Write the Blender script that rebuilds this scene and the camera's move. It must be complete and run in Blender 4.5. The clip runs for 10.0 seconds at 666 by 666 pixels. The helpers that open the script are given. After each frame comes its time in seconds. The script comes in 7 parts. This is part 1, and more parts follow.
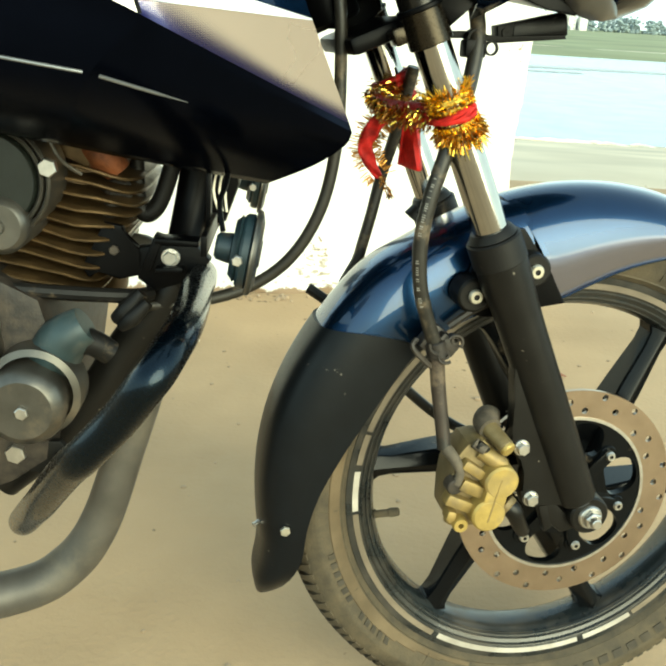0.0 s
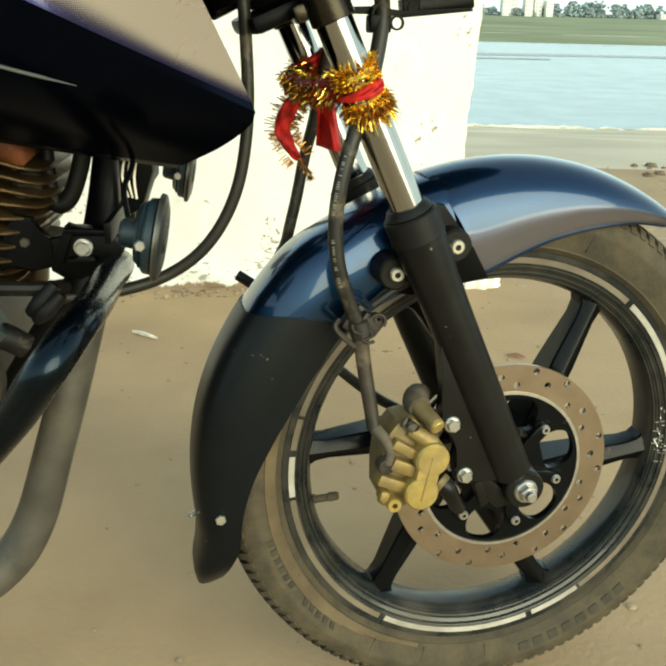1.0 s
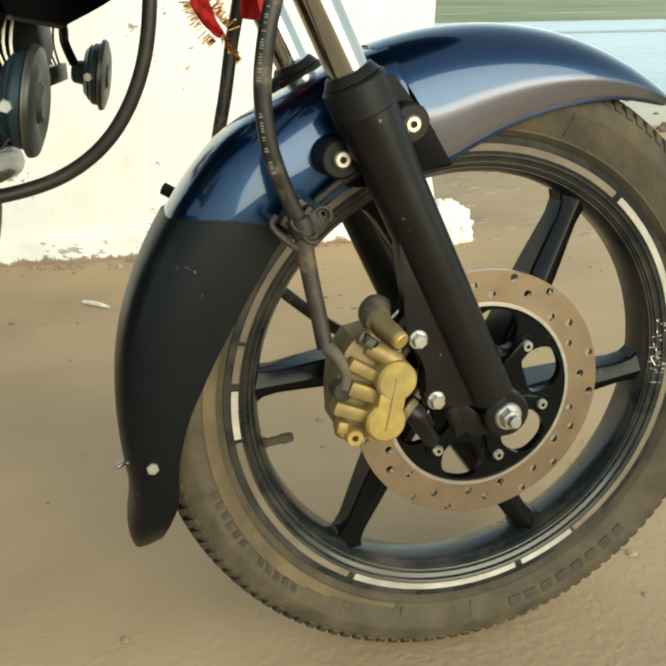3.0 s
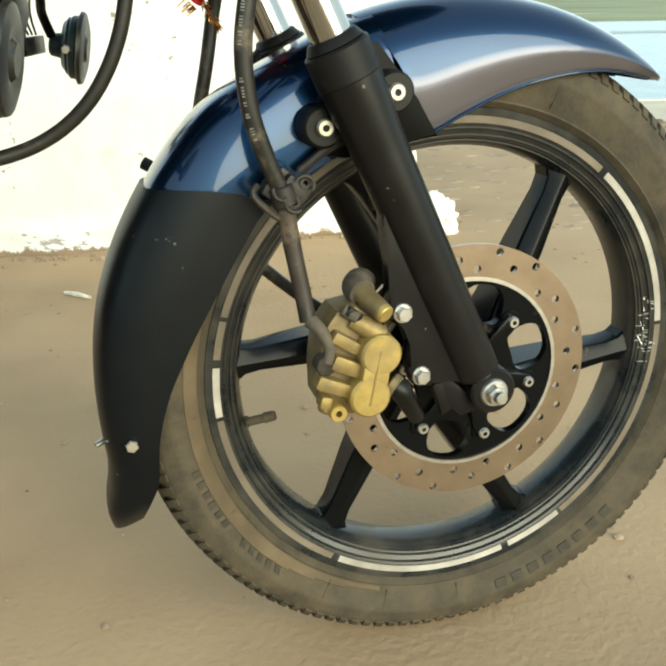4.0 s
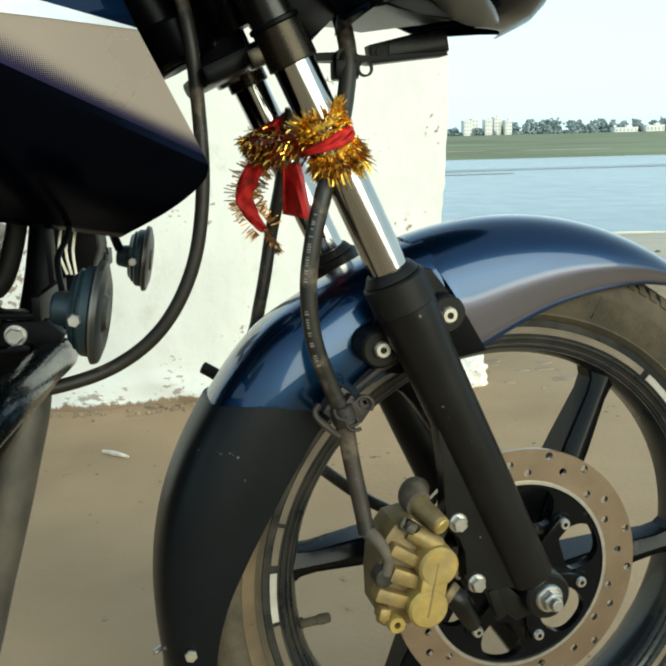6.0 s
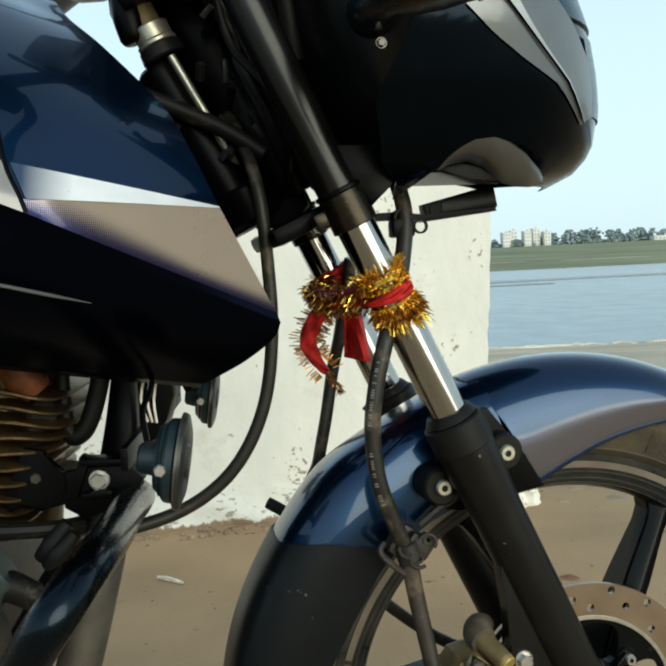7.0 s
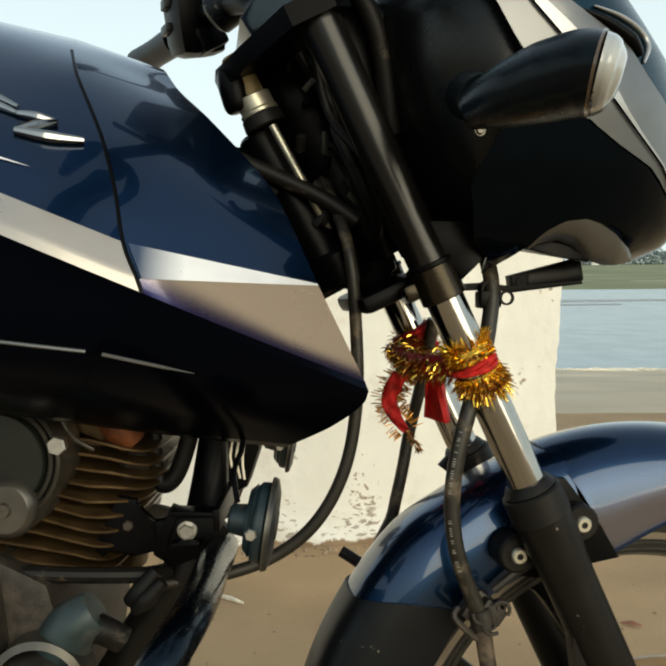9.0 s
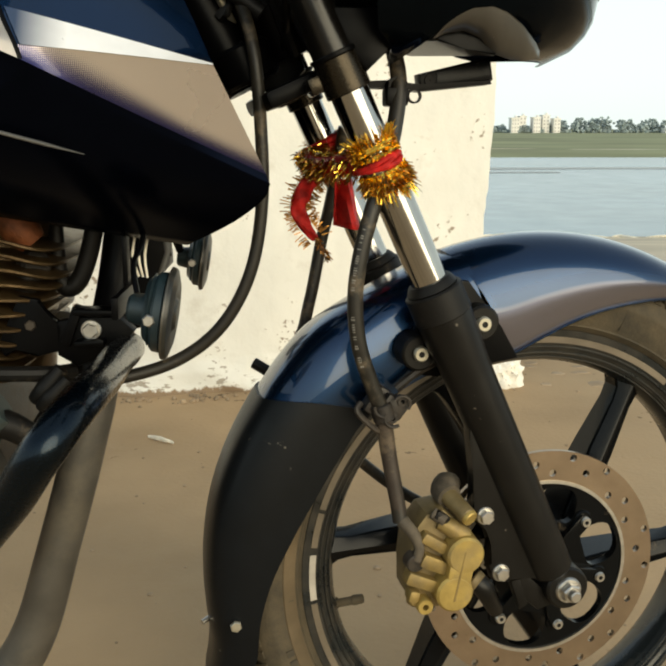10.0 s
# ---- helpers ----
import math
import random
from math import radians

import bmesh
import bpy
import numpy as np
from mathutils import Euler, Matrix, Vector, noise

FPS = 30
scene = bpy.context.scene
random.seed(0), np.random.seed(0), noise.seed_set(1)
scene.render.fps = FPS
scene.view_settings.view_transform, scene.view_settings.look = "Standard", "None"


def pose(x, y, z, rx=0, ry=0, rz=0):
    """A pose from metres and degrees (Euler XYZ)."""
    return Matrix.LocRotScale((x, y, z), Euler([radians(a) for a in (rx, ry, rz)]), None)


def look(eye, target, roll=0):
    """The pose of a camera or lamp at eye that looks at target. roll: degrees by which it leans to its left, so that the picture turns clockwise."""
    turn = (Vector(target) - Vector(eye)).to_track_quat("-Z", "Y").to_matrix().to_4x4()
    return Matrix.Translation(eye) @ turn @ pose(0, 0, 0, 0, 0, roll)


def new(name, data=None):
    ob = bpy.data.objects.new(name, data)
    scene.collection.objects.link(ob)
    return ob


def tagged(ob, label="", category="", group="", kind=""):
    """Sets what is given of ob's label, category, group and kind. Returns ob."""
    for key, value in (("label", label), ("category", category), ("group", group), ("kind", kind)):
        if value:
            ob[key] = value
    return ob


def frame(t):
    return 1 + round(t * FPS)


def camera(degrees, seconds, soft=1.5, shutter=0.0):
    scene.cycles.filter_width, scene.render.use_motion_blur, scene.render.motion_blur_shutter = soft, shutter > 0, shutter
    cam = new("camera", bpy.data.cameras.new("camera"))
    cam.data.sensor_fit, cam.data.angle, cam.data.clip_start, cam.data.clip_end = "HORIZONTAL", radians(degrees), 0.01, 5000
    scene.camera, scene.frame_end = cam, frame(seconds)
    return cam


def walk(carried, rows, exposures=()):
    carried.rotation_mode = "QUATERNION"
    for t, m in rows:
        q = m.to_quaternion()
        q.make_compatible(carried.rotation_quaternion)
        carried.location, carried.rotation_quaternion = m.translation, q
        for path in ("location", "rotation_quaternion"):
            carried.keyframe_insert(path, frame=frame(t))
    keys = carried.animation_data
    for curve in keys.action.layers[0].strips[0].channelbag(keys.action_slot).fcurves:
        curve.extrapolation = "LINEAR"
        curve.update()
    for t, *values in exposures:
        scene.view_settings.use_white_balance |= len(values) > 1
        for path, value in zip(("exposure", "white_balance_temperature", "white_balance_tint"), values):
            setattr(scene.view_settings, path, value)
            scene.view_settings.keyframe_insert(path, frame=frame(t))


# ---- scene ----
cam = camera(42.0, 10.0, 2.5)
PATH = [
    (0, (0.053, 0.074, 0.761), (0.063, 1.949, 0.065), 3.5),
    (0.5, (0.105, 0.072, 0.756), (0.123, 1.95, 0.069), 2.3),
    (1, (0.107, 0.076, 0.75), (0.161, 1.947, 0.046), 1.4),
    (1.5, (0.12, 0.072, 0.741), (0.208, 1.928, 0.001), 0.7),
    (2, (0.128, 0.089, 0.719), (0.252, 1.932, -0.049), 0.2),
    (2.5, (0.139, 0.128, 0.66), (0.248, 1.996, -0.047), -0.8),
    (2.7, (0.14, 0.154, 0.65), (0.24, 2.02, -0.063), -1.0),
    (3.8, (0.141, 0.181, 0.618), (0.266, 2.032, -0.13), -0.8),
    (4, (0.142, 0.175, 0.615), (0.277, 2.034, -0.111), -0.7),
    (4.5, (0.139, 0.172, 0.622), (0.289, 2.046, -0.061), -0.5),
    (5, (0.137, 0.171, 0.634), (0.269, 2.071, 0.024), -0.9),
    (5.5, (0.127, 0.17, 0.657), (0.252, 2.09, 0.114), -1.2),
    (5.7, (0.119, 0.17, 0.672), (0.24, 2.101, 0.164), -1.2),
    (6.8, (0.107, 0.146, 0.715), (0.123, 2.131, 0.473), -2.6),
    (7, (0.098, 0.134, 0.721), (0.106, 2.126, 0.534), -2.8),
    (7.5, (0.081, 0.128, 0.745), (0.031, 2.126, 0.67), -2.5),
    (8, (0.077, 0.122, 0.782), (-0.034, 2.119, 0.758), -1.8),
    (8.5, (0.071, 0.115, 0.791), (-0.053, 2.111, 0.739), -1.0),
    (9, (0.078, 0.115, 0.769), (-0.051, 2.104, 0.609), -0.6),
    (9.5, (0.091, 0.114, 0.742), (0.024, 2.089, 0.432), -0.1),
    (10, (0.107, 0.11, 0.712), (0.115, 2.057, 0.253), 0.0),
]
EXPOSURES = [(0, 1.58, 6250, -14), (0.5, 1.24, 6300, -13), (1.5, 1.06, 6420, -9), (2.5, 1.03, 6420, -5), (4, 1.25, 6120, -5), (4.5, 1.18, 6020, -7), (5.5, 1.00, 5680, -8), (7, 0.42, 5770, -3), (8.5, 0.46, 6320, 1), (9, 0.46, 6570, 2), (9.5, 0.68, 6650, 2), (10, 0.60, 6750, 3)]
walk(cam, [(t, look(eye, target, roll)) for t, eye, target, roll in PATH], EXPOSURES)

# ---- light ----
world = bpy.data.worlds.new("sky")
scene.world = world
world.use_nodes = True
wn = world.node_tree.nodes
sky = wn.new("ShaderNodeTexSky")
sky.sky_type = "NISHITA"
sky.sun_disc = False
SUN_AZ, SUN_EL = -58.0, 14.0
sky.sun_elevation = radians(SUN_EL)
sky.sun_rotation = radians(90 - SUN_AZ)
sky.air_density, sky.dust_density, sky.ozone_density = 1.0, 2.0, 2.5
wn["Background"].inputs[1].default_value = 0.14
haze = wn.new("ShaderNodeMix")
haze.data_type = "RGBA"
heaven, height, thick = wn.new("ShaderNodeTexCoord"), wn.new("ShaderNodeSeparateXYZ"), wn.new("ShaderNodeMapRange")
world.node_tree.links.new(heaven.outputs["Generated"], height.inputs[0])
world.node_tree.links.new(height.outputs[2], thick.inputs[0])
thick.interpolation_type = "SMOOTHSTEP"
thick.inputs[1].default_value, thick.inputs[2].default_value = 0.10, 0.75
thick.inputs[3].default_value, thick.inputs[4].default_value = 0.86, 0.30
world.node_tree.links.new(thick.outputs[0], haze.inputs[0])
haze.inputs[7].default_value = (5.0, 5.45, 5.5, 1)
world.node_tree.links.new(sky.outputs[0], haze.inputs[6])
world.node_tree.links.new(haze.outputs[2], wn["Background"].inputs[0])
sun_data = bpy.data.lights.new("sun", "SUN")
sun_data.energy, sun_data.angle, sun_data.color = 2.05, radians(56), (1.0, 0.85, 0.63)
sun = new("sun", sun_data)
sun_way = Vector((math.cos(radians(SUN_AZ)) * math.cos(radians(SUN_EL)), math.sin(radians(SUN_AZ)) * math.cos(radians(SUN_EL)), math.sin(radians(SUN_EL))))
sun.matrix_world = look(sun_way * 50, (0, 0, 0))


# ---- materials ----
def material(name, base, rough=0.5, metal=0.0, vary=0.25, scale=40.0, bump=0.1, coat=0.0, dust=0.0, dust_scale=9.0, spec=0.5, fine=400.0, dust_color=(0.36, 0.27, 0.17)):
    m = bpy.data.materials.new(name)
    m.use_nodes = True
    nt = m.node_tree
    n, link = nt.nodes, nt.links.new
    b = n["Principled BSDF"]
    geo = n.new("ShaderNodeTexCoord")
    big, small = n.new("ShaderNodeTexNoise"), n.new("ShaderNodeTexNoise")
    for tex, s, d in ((big, scale, 4), (small, fine, 3)):
        tex.inputs["Scale"].default_value, tex.inputs["Detail"].default_value = s, d
        link(geo.outputs["Object"], tex.inputs["Vector"])
    ramp = n.new("ShaderNodeMapRange")
    ramp.inputs[1].default_value, ramp.inputs[2].default_value = 0.3, 0.7
    ramp.inputs[3].default_value, ramp.inputs[4].default_value = 1 - vary, 1 + vary
    link(big.outputs["Fac"], ramp.inputs[0])
    tone = n.new("ShaderNodeVectorMath")
    tone.operation = "SCALE"
    tone.inputs[0].default_value = base
    link(ramp.outputs[0], tone.inputs["Scale"])
    colour = tone.outputs[0]
    if dust:
        where = n.new("ShaderNodeTexNoise")
        where.inputs["Scale"].default_value, where.inputs["Detail"].default_value, where.inputs["Roughness"].default_value = dust_scale, 8, 0.7
        link(geo.outputs["Object"], where.inputs["Vector"])
        amount = n.new("ShaderNodeMapRange")
        amount.inputs[1].default_value, amount.inputs[2].default_value = 0.62 - 0.45 * dust, 0.85 - 0.3 * dust
        amount.inputs[4].default_value = min(0.95, 0.35 + dust)
        link(where.outputs["Fac"], amount.inputs[0])
        mix = n.new("ShaderNodeMix")
        mix.data_type = "RGBA"
        link(amount.outputs[0], mix.inputs[0])
        link(colour, mix.inputs[6])
        mix.inputs[7].default_value = (*dust_color, 1)
        colour = mix.outputs[2]
        rmix = n.new("ShaderNodeMapRange")
        rmix.inputs[3].default_value, rmix.inputs[4].default_value = rough, 0.85
        link(amount.outputs[0], rmix.inputs[0])
        link(rmix.outputs[0], b.inputs["Roughness"])
    else:
        rr = n.new("ShaderNodeMapRange")
        rr.inputs[3].default_value, rr.inputs[4].default_value = rough * 0.8, min(1, rough * 1.25)
        link(small.outputs["Fac"], rr.inputs[0])
        link(rr.outputs[0], b.inputs["Roughness"])
    link(colour, b.inputs["Base Color"])
    b.inputs["Metallic"].default_value = metal
    b.inputs["Coat Weight"].default_value = coat
    b.inputs["Coat Roughness"].default_value = 0.04
    b.inputs["Specular IOR Level"].default_value = spec
    if bump:
        bm_node = n.new("ShaderNodeBump")
        bm_node.inputs["Strength"].default_value = bump
        bm_node.inputs["Distance"].default_value = 0.002
        link(small.outputs["Fac"], bm_node.inputs["Height"])
        link(bm_node.outputs[0], b.inputs["Normal"])
    return m


PAINT = material("navy_metallic_paint", (0.0064, 0.0260, 0.0700), 0.25, 0.9, 0.06, 30, 0.0, 0.85, fine=20.0)
PAINT.node_tree.nodes["Principled BSDF"].inputs["Coat IOR"].default_value = 1.45
PAINT.node_tree.nodes["Principled BSDF"].inputs["Coat Roughness"].default_value = 0.025
PAINT_DARK = material("black_satin_paint", (0.0040, 0.0058, 0.0130), 0.2, 0.9, 0.1, 60, 0.0, 0.0, spec=0.06)
GLOSS_BLACK = material("gloss_black_paint", (0.0045, 0.0105, 0.0180), 0.26, 0.9, 0.06, 30, 0.0, 0.22)
NOSE = material("deep_navy_paint", (0.0055, 0.0090, 0.0140), 0.15, 0.9, 0.1, 60, 0.0, 0.02, spec=0.12)
WHITE_DECAL = material("pale_decal", (0.85, 0.85, 0.86), 0.3, 0.2, 0.04, 80, 0.0, 0.8)
SATIN = material("satin_black_plastic", (0.0026, 0.0036, 0.0048), 0.36, 0, 0.2, 50, 0.03, 0, 0.0, 18, 0.21)
PLASTIC = material("black_plastic", (0.0015, 0.0015, 0.0018), 0.36, 0, 0.15, 60, 0.02, spec=0.09)
BUCKET = material("gloss_black_plastic", (0.0024, 0.0030, 0.0030), 0.28, 0, 0.15, 60, 0.0, spec=0.30)
SIGNAL = material("signal_black_plastic", (0.0030, 0.0055, 0.0075), 0.28, 0, 0.15, 60, 0.0, spec=0.11)
COWL_WHITE = material("cowl_bright_silver", (0.42, 0.42, 0.42), 0.3, 0.5, 0.04, 80, 0.0, 0.6)
COWL_SILVER = material("cowl_silver", (0.14, 0.145, 0.15), 0.3, 0.6, 0.06, 40, 0.0, 0.5)
COWL_PALE = material("cowl_ground_lit", (0.105, 0.100, 0.092), 0.3, 0.7, 0.06, 40, 0.0, 0.5)
FORK_BLACK = material("fork_black", (0.0072, 0.0066, 0.0058), 0.34, 0, 0.2, 40, 0.03, 0, 0.0, 14, 0.22)
RUBBER = material("rubber_black", (0.007, 0.0065, 0.006), 0.5, 0, 0.2, 60, 0.06, 0, 0.08, 40, 0.22)
TYRE = material("dusty_tyre", (0.040, 0.034, 0.024), 0.72, 0, 0.3, 12, 0.3, 0, 0.66, 24, 0.3, 300, (0.098, 0.076, 0.046))
TYRE_MARK = material("raised_tyre_mark", (0.040, 0.034, 0.025), 0.6, 0, 0.3, 60, 0.2, 0, 0.30, 40, 0.3, 300, (0.085, 0.066, 0.040))
BOOT = material("dusty_boot_rubber", (0.035, 0.030, 0.024), 0.6, 0, 0.25, 60, 0.1, 0, 0.75, 30, 0.3, 300, (0.13, 0.105, 0.075))
DUST = material("dried_dirt", (0.108, 0.080, 0.048), 0.85, 0, 0.3, 20, 0.3, 0, 0.3, 60, 0.2, 300, (0.11, 0.080, 0.045))
RIM = material("rim_black", (0.009, 0.0115, 0.0125), 0.26, 0, 0.3, 30, 0.04, 0.3, 0.42, 9, 0.4, 400, (0.072, 0.056, 0.037))
SCUFF = material("scraped_metal", (0.42, 0.42, 0.40), 0.45, 0.7)
SPOKE = material("spoke_black", (0.003, 0.0035, 0.004), 0.22, 0, 0.2, 30, 0.02, 0.04, 0.03, 22, 0.14)
TAPE = material("rim_tape", (0.50, 0.46, 0.40), 0.4, 0.1, 0.15, 30, 0.02, 0, 0.5, 5, 0.5, 400, (0.085, 0.065, 0.04))
DISC = material("brake_steel", (0.37, 0.285, 0.205), 0.30, 0.9, 0.14, 30, 0.05)
STEEL = material("zinc_steel", (0.56, 0.54, 0.50), 0.36, 1.0, 0.12, 120, 0.03)
BRIGHT = material("bright_zinc", (0.50, 0.47, 0.38), 0.36, 0.8, 0.1, 120, 0.02)
FLANK_PALE = material("pale_silver_decal", (0.38, 0.35, 0.315), 0.28, 0.7, 0.03, 20, 0.0, 0.8, fine=25.0)
TAPE_DIRTY = material("dirty_rim_tape", (0.15, 0.12, 0.085), 0.5, 0.1, 0.3, 20, 0.02, 0, 0.3, 12, 0.5, 400, (0.10, 0.075, 0.045))
GOLD_MID = material("dusty_caliper_gold", (0.27, 0.19, 0.065), 0.48, 0.45, 0.3, 60, 0.12, 0, 0.32, 34, 0.5, 400, (0.15, 0.12, 0.085))
GOLD_DIRTY = material("grimy_caliper_gold", (0.19, 0.14, 0.062), 0.5, 0.4, 0.35, 60, 0.15, 0, 0.35, 30, 0.5, 400, (0.12, 0.095, 0.07))
CHROME = material("chrome", (0.40, 0.385, 0.36), 0.10, 1.0, 0.06, 50, 0.0)
FORK_UPPER = material("gloss_fork_tube", (0.004, 0.0036, 0.0032), 0.24, 0.0, 0.15, 30, 0.02, spec=0.36)
CLAMP = material("bronze_black_clamp", (0.032, 0.026, 0.018), 0.26, 0.85, 0.25, 40, 0.03)
GOLD = material("caliper_gold", (0.40, 0.285, 0.085), 0.45, 0.5, 0.2, 60, 0.1, 0, 0.24, 28, 0.5, 400, (0.2, 0.16, 0.11))
DIRTY_CAST = material("dirty_casting", (0.025, 0.021, 0.018), 0.5, 0.3, 0.35, 60, 0.15, 0, 0.3, 30, 0.5, 400, (0.10, 0.075, 0.05))
FIN = material("engine_fin", (0.086, 0.055, 0.025), 0.30, 0.6, 0.45, 45, 0.12, 0, 0.22, 24, 0.5, 300, (0.125, 0.070, 0.028))
RUST = material("rusty_head", (0.17, 0.052, 0.016), 0.6, 0.3, 0.5, 70, 0.3, 0, 0.30, 45, 0.5, 400, (0.035, 0.022, 0.012))
CASE = material("engine_case", (0.115, 0.108, 0.095), 0.36, 0.8, 0.2, 40, 0.06, 0, 0.2, 18)
CASE_DARK = material("engine_cover_dark", (0.008, 0.010, 0.008), 0.35, 0.2, 0.25, 40, 0.05)
PIPE = material("exhaust_grey", (0.085, 0.077, 0.066), 0.5, 0.4, 0.25, 25, 0.06, 0, 0.3, 15, 0.5, 400, (0.19, 0.16, 0.115))
BLUE_GREY = material("blue_grey_paint", (0.028, 0.046, 0.050), 0.45, 0.1, 0.3, 40, 0.1, 0, 0.25, 25, 0.5, 400, (0.14, 0.12, 0.09))
HORN_BLUE = material("horn_blue_grey", (0.012, 0.024, 0.03), 0.4, 0.1, 0.25, 70, 0.08, 0, 0.15, 25)
HORN_GREY = material("horn_grey", (0.018, 0.019, 0.017), 0.4, 0.1, 0.25, 70, 0.08, 0, 0.25, 25)
HOSE_BROWN = material("brown_hose_sleeve", (0.040, 0.030, 0.023), 0.5, 0, 0.2, 60, 0.06, 0, 0.15, 30, 0.3)
HOSE = material("hose_rubber", (0.017, 0.015, 0.0115), 0.45, 0, 0.2, 80, 0.08, 0, 0.2, 30, 0.4)
HOSE_MARK = material("hose_print", (0.20, 0.19, 0.17), 0.6)
LENS = material("clear_lens", (0.38, 0.39, 0.38), 0.12, 0, 0.05, 60, 0.0, 0.5)
AMBER = material("amber_ring", (0.09, 0.06, 0.04), 0.25, 0, 0.1, 60, 0.0, 0.5)
# reflected sky is put into the base colour of the inner fairing face
INNER_TEAL = material("sky_tinted_inner_plastic", (0.075, 0.185, 0.235), 0.3, 0, 0.1, 40, 0.02)
VISOR = material("slate_blue_paint", (0.010, 0.036, 0.056), 0.25, 0.8, 0.05, 30, 0.0, 0.08)
TINSEL = material("gold_tinsel", (0.95, 0.62, 0.10), 0.22, 1.0, 0.3, 300, 0.0)
TINSEL_DARK = material("bronze_tinsel", (0.42, 0.2, 0.05), 0.3, 1.0, 0.4, 300, 0.0)
CLOTH = material("red_cloth", (0.42, 0.014, 0.012), 0.55, 0, 0.45, 120, 0.3, 0, 0, 9, 0.2, 900)
LIMEWASH = material("limewashed_plaster", (0.77, 0.755, 0.70), 0.9, 0, 0.06, 5, 0.6, 0, 0.13, 7.0, 0.3, 60, (0.42, 0.35, 0.27))
EARTH = material("trodden_earth", (0.384, 0.268, 0.156), 0.95, 0, 0.17, 2.2, 0.9, 0, 0.3, 1.3, 0.2, 90, (0.400, 0.300, 0.185))
SAND = material("pale_sand", (0.58, 0.49, 0.36), 0.95, 0, 0.25, 0.4, 0.3, 0, 0.3, 0.25, 0.2, 6, (0.60, 0.53, 0.41))
# grass colour lightened to carry the haze over the far bank
GRASS = material("hazed_field_grass", (0.255, 0.265, 0.150), 0.95, 0, 0.3, 0.03, 0.0, 0, 0.25, 0.012, 0.2, 0.4, (0.28, 0.26, 0.14))
WATER = material("river_water", (0.13, 0.20, 0.24), 0.20, 0, 0.25, 0.06, 0.0, 0, 0, 9, 0.31, 0.8)
rip = WATER.node_tree.nodes.new("ShaderNodeBump")
swell = WATER.node_tree.nodes.new("ShaderNodeTexNoise")
swell.inputs["Scale"].default_value, swell.inputs["Detail"].default_value = 1.6, 5
rip.inputs["Strength"].default_value, rip.inputs["Distance"].default_value = 0.6, 0.10
WATER.node_tree.links.new(swell.outputs["Fac"], rip.inputs["Height"])
WATER.node_tree.links.new(rip.outputs[0], WATER.node_tree.nodes["Principled BSDF"].inputs["Normal"])
WET_SAND = material("wet_sand", (0.15, 0.14, 0.12), 0.3, 0, 0.3, 0.1, 0.0)
CLOD = material("dark_clod", (0.15, 0.105, 0.07), 0.95, 0, 0.4, 14, 0.6)
# paler and bluer than foliage: distance haze is put into the colour
LEAVES = material("hazed_far_leaves", (0.25, 0.30, 0.30), 0.9, 0, 0.25, 0.15, 0.0, 0, 0, 9, 0.2, 2)
RENDER_WHITE = material("white_render", (0.8, 0.78, 0.74), 0.9, 0, 0.1, 0.2, 0.0)
# window colour raised towards the walls to paint in distant haze
WINDOW_DARK = material("hazed_window", (0.46, 0.44, 0.43), 0.5)
DRY_STICK = material("bleached_stick", (0.80, 0.74, 0.62), 0.8)
DRY_LEAF = material("dry_red_leaf", (0.22, 0.09, 0.05), 0.7)
CRUST = material("dry_earth_crust", (0.36, 0.268, 0.178), 0.95, 0, 0.3, 9, 0.8, 0, 0.3, 4, 0.2, 90, (0.40, 0.32, 0.22))
RUBBLE = material("rubble_stone", (0.30, 0.22, 0.14), 0.95, 0, 0.4, 12, 0.6)



def halftone_silver():
    """Silver decal that breaks up into navy dots towards its lower edge."""
    m = material("halftone_silver", (0.58, 0.51, 0.46), 0.28, 0.7, 0.02, 20, 0.0, 0.5, fine=25.0)
    n, link = m.node_tree.nodes, m.node_tree.links.new
    b = n["Principled BSDF"]
    silver = b.inputs["Base Color"].links[0].from_socket
    place = n.new("ShaderNodeTexCoord")
    split = n.new("ShaderNodeSeparateXYZ")
    link(place.outputs["Object"], split.inputs[0])

    def calc(kind, a, c):
        q = n.new("ShaderNodeMath")
        q.operation = kind
        for slot, v in zip(q.inputs, (a, c)):
            if isinstance(v, (int, float)):
                slot.default_value = v
            else:
                link(v, slot)
        return q.outputs[0]

    x, z = split.outputs[0], split.outputs[2]
    height = calc("SUBTRACT", calc("ADD", z, calc("MULTIPLY", x, 0.5049)), 0.7031)
    # the fade is deeper towards the seam
    depth = calc("ADD", 0.014, calc("MULTIPLY", calc("MAXIMUM", calc("MULTIPLY", x, -1.0), 0.0), 0.17))
    fade = calc("DIVIDE", height, depth)
    dots = calc("MULTIPLY", calc("SINE", calc("MULTIPLY", calc("ADD", x, z), 3000.0), 0.0), calc("SINE", calc("MULTIPLY", calc("SUBTRACT", x, z), 3000.0), 0.0))
    edge = n.new("ShaderNodeMapRange")
    link(calc("ADD", fade, calc("MULTIPLY", dots, 0.35)), edge.inputs[0])
    edge.inputs[1].default_value, edge.inputs[2].default_value = 0.30, 0.75
    mix = n.new("ShaderNodeMix")
    mix.data_type = "RGBA"
    link(edge.outputs[0], mix.inputs[0])
    mix.inputs[6].default_value = (0.012, 0.012, 0.075, 1)
    link(silver, mix.inputs[7])
    link(mix.outputs[2], b.inputs["Base Color"])
    return m


